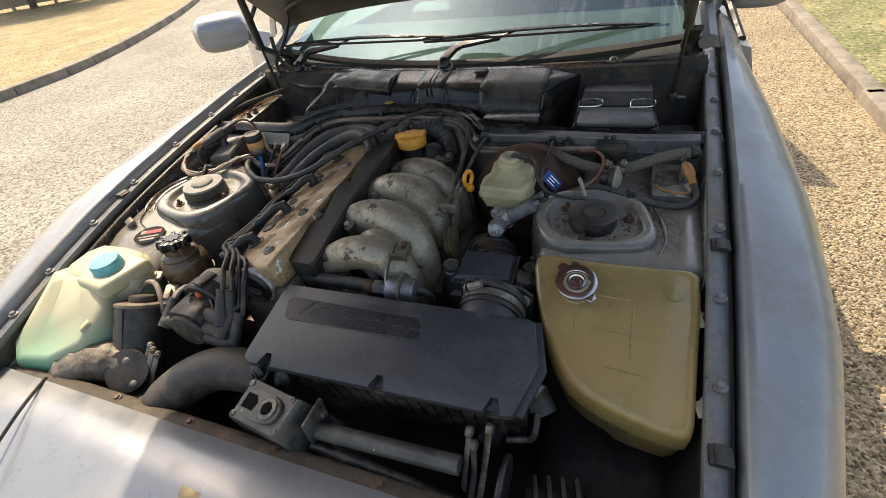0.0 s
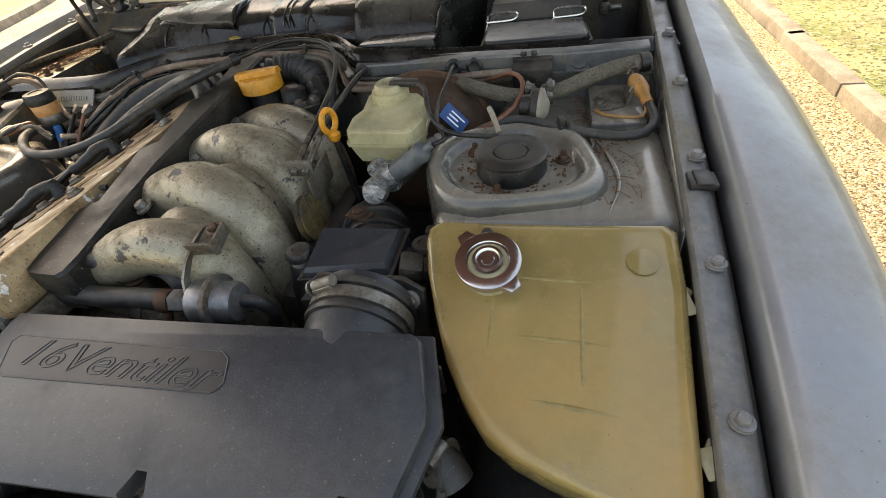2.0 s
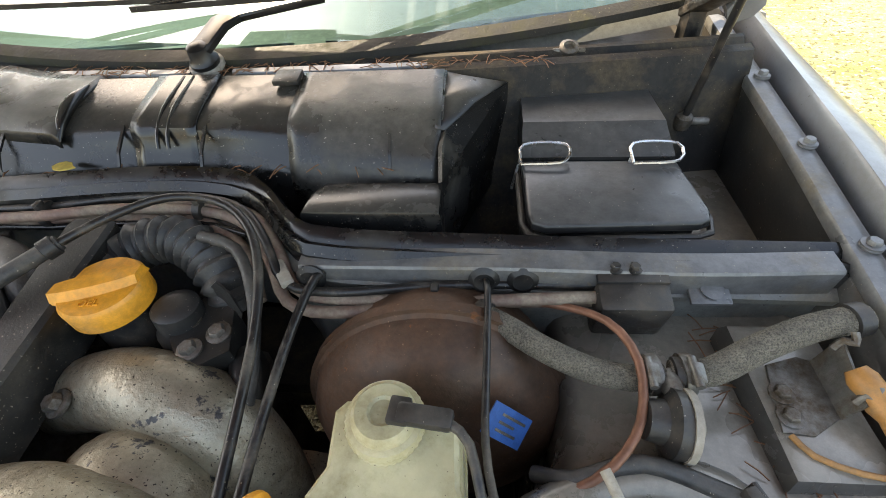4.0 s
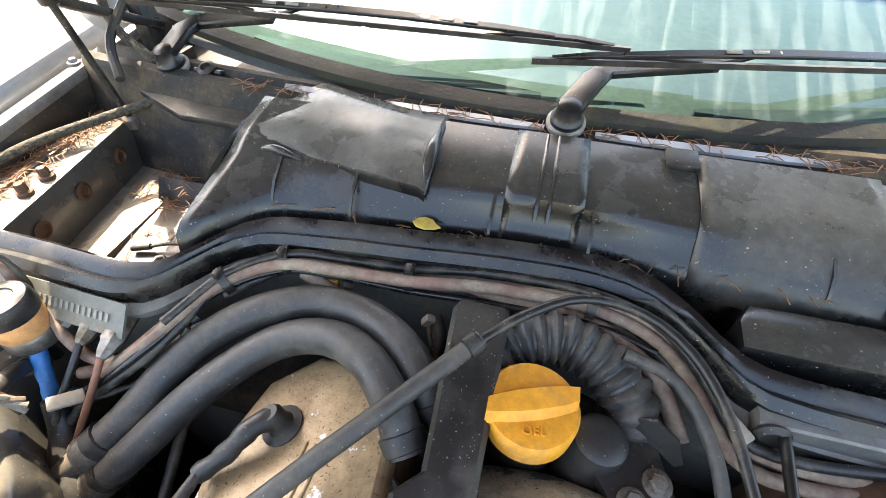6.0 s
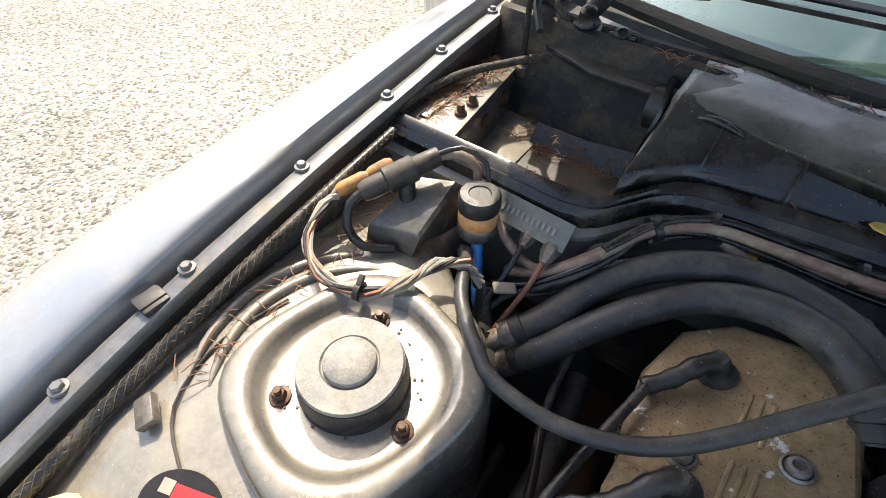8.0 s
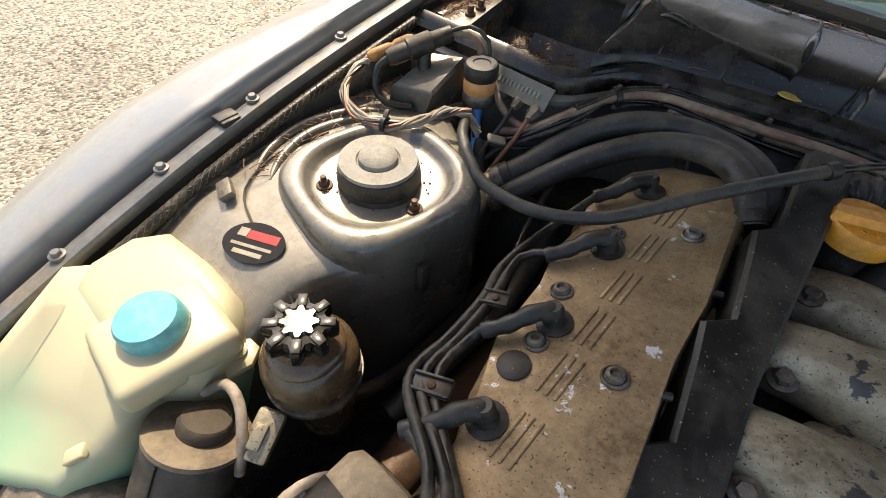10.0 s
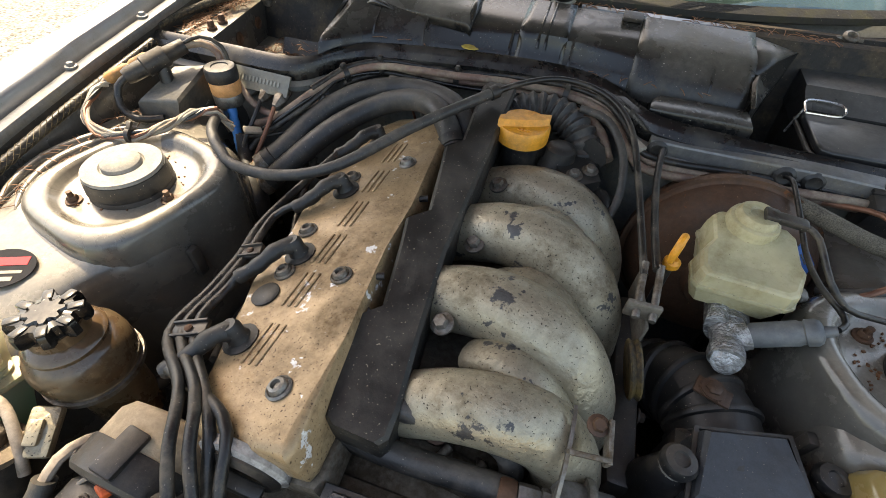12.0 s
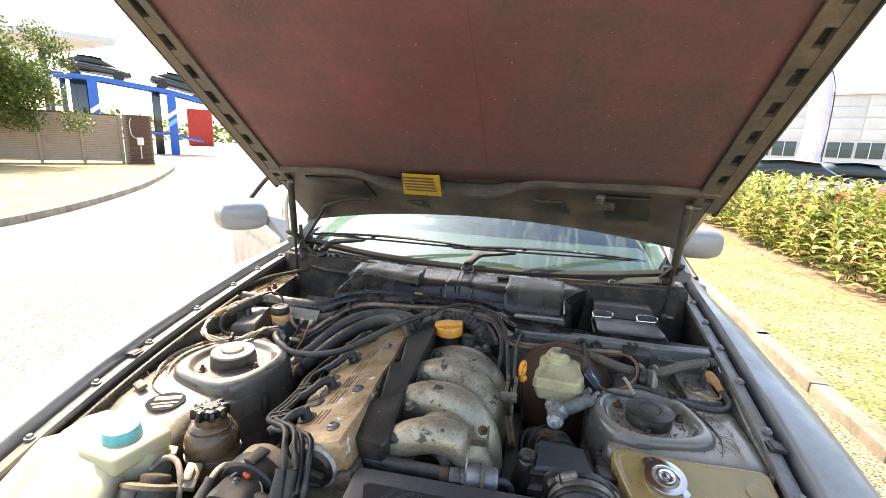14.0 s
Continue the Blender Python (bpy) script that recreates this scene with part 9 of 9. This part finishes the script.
tube(bm, [pm @ Vector(p) for p in ((-0.05, 0.35, 1.1), (-0.05, 0.35, 0.3))], 0.03, 8, 0.3)
tube(bm, [pm @ Vector(p) for p in ((0.12, 0.35, 1.5), (0.35, 0.35, 1.7), (0.42, 0.35, 2.4), (0.30, 0.35, 2.7))], 0.025, 8, 0.2)
part("conduit", bm, M_WHITE, pier)


for far_ in (fence, pier):
    # laid out at one and a half times its size and distance
    far_.location = (0.2 + 0.69 * (far_.location.x - 0.2), 0.2 + 0.69 * (far_.location.y - 0.2), 0.08)
    far_.scale = (0.69, 0.69, 0.69)


def leaf_cloud(bm, rng, centre, size, count, leaf):
    """Many small bent leaves filling an uneven blob."""
    for _ in range(count):
        d = Vector((rng.gauss(0, 1), rng.gauss(0, 1), rng.gauss(0, 1))).normalized()
        r = rng.random() ** 0.4
        p = Vector(centre) + Vector((d.x * size[0], d.y * size[1], d.z * size[2])) * r
        s = leaf * rng.uniform(0.6, 1.3)
        u = Vector((rng.gauss(0, 1), rng.gauss(0, 1), rng.gauss(0, 0.6) + 0.4)).normalized()
        w = u.cross(Vector((rng.gauss(0, 1), rng.gauss(0, 1), rng.gauss(0, 1)))).normalized()
        n = u.cross(w)
        a, b, c, e = bm.verts.new(p), bm.verts.new(p + u * s * 0.5 + w * s * 0.24 + n * s * 0.05), bm.verts.new(p + u * s), bm.verts.new(p + u * s * 0.5 - w * s * 0.24 + n * s * 0.05)
        bm.faces.new((a, b, c, e))


def foliage(name, cols, trans=0.35):
    m = bpy.data.materials.new(name)
    m.use_nodes = True
    N, L = m.node_tree.nodes, m.node_tree.links
    g = N.new("ShaderNodeNewGeometry")
    cr = N.new("ShaderNodeValToRGB")
    cr.color_ramp.elements[0].color, cr.color_ramp.elements[1].color = (*cols[0], 1), (*cols[-1], 1)
    for i, c in enumerate(cols[1:-1]):
        e = cr.color_ramp.elements.new((i + 1) / (len(cols) - 1))
        e.color = (*c, 1)
    L.new(g.outputs["Random Per Island"], cr.inputs[0])
    bs = N["Principled BSDF"]
    L.new(cr.outputs[0], bs.inputs["Base Color"])
    bs.inputs["Roughness"].default_value = 0.45
    t = N.new("ShaderNodeBsdfTranslucent")
    L.new(cr.outputs[0], t.inputs[0])
    x = N.new("ShaderNodeMixShader")
    x.inputs[0].default_value = trans
    L.new(bs.outputs[0], x.inputs[1])
    L.new(t.outputs[0], x.inputs[2])
    L.new(x.outputs[0], N["Material Output"].inputs[0])
    return m


M_LEAF = foliage("tree_leaves", [(0.035, 0.075, 0.012), (0.09, 0.14, 0.03), (0.17, 0.20, 0.055)])
M_HEDGE = foliage("hedge_leaves", [(0.03, 0.07, 0.012), (0.10, 0.17, 0.03), (0.26, 0.34, 0.06), (0.48, 0.50, 0.14), (0.60, 0.50, 0.24), (0.55, 0.33, 0.19)])
M_BARK = mat("grey_bark", (0.12, 0.09, 0.065), 0.9, 0, 0.3, 8, bump=0.6, bscale=30)
rng = random.Random(7)
tree = thing("tree", (-26.4, 17.0, 0.08), "leafy green tree beside the fence", "tree")
bm = bmesh.new()
tube(bm, [(-26.4, 17.0, 0), (-26.3, 17.1, 1.5), (-26.4, 17.2, 3.2), (-26.2, 17.3, 5.2)], lambda f: 0.20 - 0.13 * f, 10, 0.4)
for a in range(7):
    ang = a * 0.9
    z = 2.4 + 0.4 * a
    tube(bm, [(-26.35, 17.15, z), (-26.35 + 0.9 * math.cos(ang), 17.15 + 0.9 * math.sin(ang), z + 0.6), (-26.35 + 1.7 * math.cos(ang), 17.15 + 1.7 * math.sin(ang), z + 1.3)], lambda f: 0.07 - 0.05 * f, 7, 0.3)
part("trunk", bm, M_BARK, tree)
bm = bmesh.new()
for k in range(90):
    c = (-25.2 + rng.gauss(0, 1.5), 17.3 + rng.gauss(0, 1.5), 5.0 + max(-2.4, min(2.4, rng.gauss(0, 1.4))))
    leaf_cloud(bm, rng, c, (0.9, 0.9, 0.75), 380, 0.20)
part("crown", bm, M_LEAF, tree, "dense uneven crown", 180)

tree.location, tree.scale = (-19.2, 12.0, 0.08), (0.62, 0.62, 0.62)

# canopy roof
can_ = thing("forecourt_canopy", (-46, 33, 0), "flat grey forecourt canopy on posts", "canopy")
bm = bmesh.new()
prism(bm, [(-40.0, 37.7), (-43.4, 33.5), (-56, 30), (-54, 42)], 9.3, 9.95, 0.05)
part("roof", bm, M_CLAD, can_)
for p in ((-50, 34), (-51, 36), (-52, 33.5), (-50, 38.5)):
    bm = bmesh.new()
    box(bm, (*p, 4.65), (0.45, 0.45, 9.3), 0.02)
    part("column", bm, M_DARKCAR, can_, "dark column")
trs = thing("car_transporter", (-27.5, 26.0, 0), "blue two-deck car transporter ramp", "transporter")


def along(f):
    return Vector((-29.6, 23.75, 0)).lerp(Vector((-24.9, 28.9, 0)), f)


ta = math.degrees(math.atan2(5.15, 4.7))
bm = bmesh.new()
for off in (-0.8, 0.8):
    o = Vector((0.74, -0.67, 0)) * off
    loft(bm, [[along(f) + o + Vector((0.74, -0.67, 0)) * a + Vector((0, 0, z)) for a, z in ((-0.10, z0), (0.10, z0), (0.10, z0 + 0.26), (-0.10, z0 + 0.26))] for f, z0 in ((-0.05, 4.55), (0.3, 4.48), (0.85, 4.05), (1.15, 3.6))])
part("upper_deck", bm, M_BLUEPAINT, trs)
for f, z in ((0.234, 4.5), (0.84, 4.15)):
    p = along(f) + Vector((0.62, -0.56, 0))
    bm = bmesh.new()
    box(bm, p + Vector((0, 0, z / 2)), (0.52, 0.22, z), 0.03, (0, 0, ta))
    post = part("post", bm, M_BLUEPAINT, trs)
    for z1 in (2.75, 2.2):
        bm = bmesh.new()
        prism(bm, [(-0.255, -0.36), (0.255, 0.04), (0.255, 0.36), (-0.255, -0.04)], 0.0, 0.02, 0, 2, Matrix.Translation(p + Vector((0.085, -0.077, z1))) @ Matrix.Rotation(radians(ta), 4, "Z") @ Matrix.Rotation(radians(90), 4, "X"))
        part("white_stripe", bm, M_WHITE if z1 > 2.5 else mat("pale_blue_stripe", (0.20, 0.50, 0.80), 0.4), post)
for f, w in ((-0.07, 0.25), (0.02, 0.3), (0.09, 0.3), (0.165, 0.75), (0.72, 0.5)):
    bm = bmesh.new()
    box(bm, along(f) + Vector((0, 0, 2.25)), (w, 0.25, 4.5), 0.02, (0, 0, ta))
    part("dark_post", bm, M_DARKCAR, trs)
for f0, f1, z0, z1 in ((0.80, 1.1, 1.35, 0.9), (-0.05, 0.80, 1.3, 1.35)):
    bm = bmesh.new()
    loft(bm, [[along(f) + Vector((0.74, -0.67, 0)) * a + Vector((0, 0, z + b)) for a, b in ((-1.0, 0), (1.0, 0), (1.0, 0.16), (-1.0, 0.16))] for f, z in ((f0, z0), (f1, z1))])
    part("lower_deck", bm, M_BLUEPAINT, trs)


def parked_car(loc, yaw, paint, label, tilt=0.0, scale=1.0):
    """A saloon: lofted body and glasshouse, four wheels, lamps."""
    m = Matrix.Translation(loc) @ Matrix.Rotation(radians(yaw), 4, "Z") @ Matrix.Rotation(radians(tilt), 4, "X") @ Matrix.Scale(scale, 4)
    car_ = thing("parked_car", loc, label, "car", "parked cars")
    def section(y, w, z0, z1, n=2.6):
        return [m @ Vector((w * (1 if math.cos(a) > 0 else -1) * abs(math.cos(a)) ** (2 / n), y, (z0 + z1) / 2 + (z1 - z0) / 2 * (1 if math.sin(a) > 0 else -1) * abs(math.sin(a)) ** (2 / n))) for a in (math.tau * k / 24 for k in range(24))]
    bm = bmesh.new()
    loft(bm, [section(*s) for s in ((-2.15, 0.70, 0.32, 0.78), (-2.0, 0.82, 0.24, 0.90), (-1.2, 0.88, 0.20, 0.98), (0.0, 0.90, 0.20, 0.96), (1.0, 0.89, 0.20, 0.95), (1.8, 0.84, 0.24, 0.80), (2.15, 0.70, 0.34, 0.66))])
    body_ = part("body", bm, paint, car_, "", 60)
    bm = bmesh.new()
    loft(bm, [section(*s) for s in ((-1.75, 0.60, 0.80, 0.95), (-1.1, 0.66, 0.80, 1.36), (-0.3, 0.66, 0.80, 1.44), (0.3, 0.65, 0.80, 1.40), (1.15, 0.62, 0.80, 0.97))])
    part("glasshouse", bm, M_CARGLASS, car_, "", 60)
    bm = bmesh.new()
    loft(bm, [section(*s) for s in ((-1.15, 0.60, 1.33, 1.385), (-0.3, 0.62, 1.40, 1.462), (0.35, 0.60, 1.36, 1.415))])
    part("roof", bm, paint, car_, "", 60)
    for sx in (-1, 1):
        for y in (-1.3, 1.35):
            bm = bmesh.new()
            lathe(bm, [(0.18, -0.09), (0.29, -0.09), (0.31, 0), (0.29, 0.09), (0.17, 0.09)], m @ Vector((sx * 0.80, y, 0.31)), m.to_3x3() @ Vector((sx, 0, 0)), 22)
            t_ = part("wheel", bm, M_RUBBER, car_)
            bm = bmesh.new()
            lathe(bm, [(0.18, 0.05), (0.17, 0.09), (0.05, 0.085)], m @ Vector((sx * 0.80, y, 0.31)), m.to_3x3() @ Vector((sx, 0, 0)), 16)
            part("rim", bm, M_STEEL, t_)
        bm = bmesh.new()
        box(bm, m @ Vector((sx * 0.58, 2.02, 0.66)), (0.26, 0.12, 0.12), 0.02, (0, 0, yaw))
        part("headlight", bm, M_CARGLASS, car_)
    return car_


p1, p2 = along(0.27), along(0.93)
parked_car((p1.x, p1.y, 4.72), ta - 90, M_DARKCAR, "black saloon car on the transporter's upper deck", -5, 0.85)
parked_car((p2.x, p2.y, 4.16), ta - 90, M_DARKCAR, "dark saloon car on the sloping deck", -12, 0.85)
bm = bmesh.new()
box(bm, (-48.2, 57.5, 2.5), (3.1, 2.4, 5.0), 0.05, (0, 0, 40))
rc_ = as_object("red_container", bm, M_REDPAINT)
tagged(rc_, "red ribbed steel container", "container")
for k in range(10):
    bm = bmesh.new()
    box(bm, Vector((-48.2, 57.5, 2.5)) + Vector((0.766 * (-1.4 + 0.31 * k) + 0.79, 0.643 * (-1.4 + 0.31 * k) - 0.94, 0)), (0.12, 0.08, 4.7), 0, (0, 0, 40))
    rb_ = as_object("rib", bm, M_REDPAINT)
    rb_.parent = rc_

# ---- beyond the verge: hedge, parked cars, banner, warehouse ----
def lance_leaf(bm, p, d, length, width):
    """One folded lance-shaped leaf that droops at its tip."""
    side = d.cross(Vector((0, 0, 1))).normalized()
    up_ = side.cross(d)
    q = [p, p + d * length * 0.45 + up_ * length * 0.06, p + d * length - up_ * length * 0.16]
    v = [bm.verts.new(x) for x in q]
    e = [bm.verts.new(q[1] + side * width * t + up_ * width * 0.35 - d * length * 0.06) for t in (-0.5, 0.5)]
    bm.faces.new((v[0], v[1], v[2], e[0]))
    bm.faces.new((v[0], e[1], v[2], v[1]))


bm = bmesh.new()
for k in range(700):
    y = 2.1 + 13.5 * rng.random()
    x = 3.42 + 1.25 * rng.random()
    top = (0.66 + 0.42 * rng.random() ** 1.5) * (0.70 if x < 3.6 else 1.0)
    lean = Vector((rng.gauss(0, 0.10) - (0.12 if x < 3.7 else 0), rng.gauss(0, 0.10), 1.0))
    n = int(top / 0.036)
    for j in range(n):
        f = (j + 0.5) / n
        p = Vector((x, y, 0.05)) + lean * (top * (0.10 + 0.90 * f))
        a = 2.4 * j + k
        d = Vector((math.cos(a), math.sin(a), 0.15 + 0.9 * f * f + rng.gauss(0, 0.15))).normalized()
        lance_leaf(bm, p, d, rng.uniform(0.13, 0.23) * (1.05 - 0.25 * f), rng.uniform(0.045, 0.068))
for k in range(48, 120):
    y = 2.2 + 0.30 * k * (1 + 0.004 * k)
    for side in range(3):
        c = (3.72 + 0.42 * side + rng.gauss(0, 0.12), y + rng.gauss(0, 0.12), 0.52 + rng.gauss(0, 0.10) + (0.08 if side else 0))
        leaf_cloud(bm, rng, c, (0.27, 0.25, 0.40 + 0.10 * rng.random()), 55, 0.16)
single("hedge", bm, M_HEDGE, "sunlit hedge with green and reddish leaves", "hedge", kind="stuff", smooth=180)
bm = bmesh.new()
for k in range(150):
    y = 2.2 + 14 * rng.random()
    x = 3.5 + rng.random() * 0.9
    tube(bm, [(x, y, 0.03), (x + rng.gauss(0, 0.06), y + rng.gauss(0, 0.06), 0.4), (x + rng.gauss(0, 0.1), y + rng.gauss(0, 0.1), 0.62)], lambda f: 0.007 - 0.004 * f, 5, 0.3)
single("hedge_stems", bm, M_BARK, "bare woody stems under the hedge", "hedge", kind="stuff")
for k, (x, y, paint, yaw, lab) in enumerate(((6.6, 15.2, M_SILVER, 80, "white hatchback parked behind the hedge"), (9.8, 13.0, M_REDPAINT, 84, "red car parked behind the hedge"), (8.2, 19.5, M_SILVER, 82, "white saloon parked behind the hedge"), (11.5, 21.0, M_DARKCAR, 86, "dark car parked behind the hedge"), (6.5, 24.0, M_SILVER, 80, "silver car parked behind the hedge"))):
    parked_car((x, y, -0.03), yaw, paint, lab)
flag = thing("feather_banner", (10.05, 19.9, 0), "white and lilac feather banner on curved pole", "banner")
bm = bmesh.new()
tube(bm, [(10.22, 19.78, 0), (10.24, 19.77, 2.2), (10.20, 19.79, 3.8), (10.02, 19.88, 4.6), (9.80, 19.99, 4.78)], 0.02, 8, 0.15)
part("pole", bm, M_BLACK, flag)
bm = bmesh.new()
loft(bm, [[Vector((10.22 - w, 19.78 + w * 0.5, z)) + Vector((0.02 * math.sin(3 * z), 0.03 * math.sin(4 * z), 0)) for w in (0.01 + off, 0.25 + off, 0.5 + off2)] for z, off, off2 in ((0.9, 0, 0.12), (1.6, 0, 0.14), (2.6, 0, 0.12), (3.6, 0.02, 0.10), (4.2, 0.10, 0.05), (4.6, 0.22, -0.05))], closed=False)
cl = part("cloth", bm, mat("lilac_white_cloth", (0.66, 0.64, 0.80), 0.7), flag, "", 60)
sol = cl.modifiers.new("thickness", "SOLIDIFY")
sol.thickness = 0.004
for k in range(6):
    bm = bmesh.new()
    box(bm, (9.93, 19.88, 1.5 + 0.36 * k), (0.20, 0.02, 0.22), 0, (0, 0, -27))
    part("print_bar", bm, M_WHITE, cl)
shed = thing("warehouse", (28, 54, 0), "pale grey clad warehouse with strip windows", "building")
WA, WB = Vector((16.0, 60.5, 0)), Vector((48.0, 44.0, 0))
wd = (WB - WA).normalized()
wn_ = Vector((wd.y, -wd.x, 0))
if wn_.y > 0:
    wn_ = -wn_
wang = math.degrees(math.atan2(wd.y, wd.x))
wl = (WB - WA).length
bm = bmesh.new()
box(bm, (WA + WB) / 2 - wn_ * 8 + Vector((0, 0, 4.0)), (wl, 16, 8.0), 0, (0, 0, wang))
part("wall", bm, M_CLAD, shed)
for i in range(9):
    for j in range(4):
        bm = bmesh.new()
        box(bm, WA + wd * (wl * (i + 0.5) / 9) + wn_ * 0.03 + Vector((0, 0, 3.7 + 1.08 * j + 0.5)), (wl / 9 - 0.05, 0.06, 1.03), 0.01, (0, 0, wang))
        part("cladding_panel", bm, M_CLAD, shed)
bm = bmesh.new()
box(bm, (WA + WB) / 2 - wn_ * 7.9 + Vector((0, 0, 8.15)), (wl + 0.4, 16.6, 0.35), 0.02, (0, 0, wang))
part("roof", bm, M_CLAD, shed)
for i in range(16):
    bm = bmesh.new()
    box(bm, WA + wd * (wl * (i + 0.5) / 16) + wn_ * 0.04 + Vector((0, 0, 2.7)), (wl / 16 - 0.25, 0.08, 1.5), 0.01, (0, 0, wang))
    w_ = part("window", bm, M_PANE, shed)
    bm = bmesh.new()
    box(bm, WA + wd * (wl * (i + 0.5) / 16) + wn_ * 0.09 + Vector((0, 0, 2.7)), (0.06, 0.06, 1.5), 0, (0, 0, wang))
    part("mullion", bm, M_WHITE, w_)
# far low buildings and trees closing the view
bm = bmesh.new()
for k in range(46):
    a = radians(-75 + 3.4 * k)
    d_ = 120 + 25 * rng.random()
    leaf_cloud(bm, rng, (d_ * math.sin(a), d_ * math.cos(a), 1.5), (7, 7, 3.2 + 2 * rng.random()), 160, 1.6)
single("far_trees", bm, M_LEAF, "distant line of green trees", "trees", kind="stuff", smooth=180)

# ---- needles, straw and a yellow leaf lying about the bay ----
M_NEEDLE = mat("dry_pine_needle", (0.22, 0.10, 0.045), 0.7, 0, 0.3, 60, island=0.6)


def litter(bm, x0, x1, y0, y1, zf, count, size=0.022):
    for _ in range(count):
        x, y = rng.uniform(x0, x1), rng.uniform(y0, y1)
        a, l = rng.uniform(0, math.pi), size * rng.uniform(0.5, 1.3)
        p = Vector((x, y, zf(x, y) + 0.0012))
        d = Vector((math.cos(a), math.sin(a), rng.uniform(-0.1, 0.2))) * l
        tube(bm, [p - d * 0.5, p + Vector((0, 0, 0.0015)), p + d * 0.5], 0.00055, 4, 0.02, False)


bm = bmesh.new()
litter(bm, -0.65, -0.598, 1.31, 1.54, lambda x, y: 0.873, 130)
litter(bm, -0.51, -0.36, 1.44, 1.472, lambda x, y: 0.799 + 0.12 * max(0, x + 0.44) + 0.03 * max(0, (y - 1.455) / 0.02), 70)
litter(bm, -0.52, -0.37, 1.33, 1.45, lambda x, y: 0.7895 + 0.06 * (y - 1.32) + 0.12 * max(0, x + 0.44), 22)
litter(bm, -0.65, -0.612, 1.34, 1.53, lambda x, y: 0.875, 110, 0.03)
litter(bm, -0.56, -0.50, 1.45, 1.52, lambda x, y: 0.802, 60, 0.026)
litter(bm, 0.535, 0.64, 1.33, 1.55, lambda x, y: 0.713, 90)
litter(bm, -0.40, 0.42, 1.525, 1.55, lambda x, y: 0.947, 170)
litter(bm, 0.53, 0.60, 0.95, 1.27, lambda x, y: lerp_table(APRON_R, y) + 0.005, 90)
litter(bm, -0.60, -0.55, 0.90, 1.25, lambda x, y: lerp_table(APRON, y) + 0.004, 90)
litter(bm, -0.30, 0.28, 1.385, 1.40, lambda x, y: 0.897, 26)
single("pine_needles", bm, M_NEEDLE, "scattered dry brown pine needles", "litter", kind="stuff")
M_FLAKE = mat("rust_flakes", (0.20, 0.085, 0.035), 0.8, 0, 0.4, 60, island=0.6)
bm = bmesh.new()
for _ in range(90):
    a, r_ = rng.uniform(0, math.tau), rng.uniform(0.045, 0.066)
    c = Vector((0.453 + r_ * math.cos(a), 1.022 + r_ * math.sin(a) * (0.8 if math.sin(a) < 0 else 1.0), 0.8262))
    box(bm, c, (rng.uniform(0.001, 0.004), rng.uniform(0.001, 0.003), 0.0015), 0, (0, 0, rng.uniform(0, 90)))
for _ in range(110):
    c = Vector((rng.uniform(0.55, 0.61), rng.uniform(0.96, 1.24), 0))
    c.z = lerp_table(APRON_R, c.y) + 0.004
    box(bm, c, (rng.uniform(0.0008, 0.003), rng.uniform(0.0008, 0.003), 0.0015), 0, (rng.uniform(-20, 20), 0, rng.uniform(0, 90)))
for _ in range(25):
    a, r_ = rng.uniform(0, math.tau), rng.uniform(0.050, 0.066)
    box(bm, (-0.446 + r_ * math.cos(a), 0.997 + r_ * math.sin(a), 0.8262), (rng.uniform(0.001, 0.003), rng.uniform(0.001, 0.003), 0.0015), 0, (0, 0, rng.uniform(0, 90)))
single("rust_flakes", bm, M_FLAKE, "loose rust flakes and dirt on strut towers", "litter", kind="stuff")
bm = bmesh.new()
prism(bm, [(-0.130, 1.390), (-0.126, 1.396), (-0.119, 1.399), (-0.111, 1.397), (-0.106, 1.391), (-0.101, 1.388), (-0.107, 1.384), (-0.116, 1.382), (-0.125, 1.384)], 0.906, 0.9075, 0, 2, Matrix.Translation((0, 0, 0)))
single("fallen_leaf", bm, mat("yellow_dry_leaf", (0.42, 0.30, 0.06), 0.6, 0, 0.3, 90), "yellow dry leaf lying on black cover", "leaf")
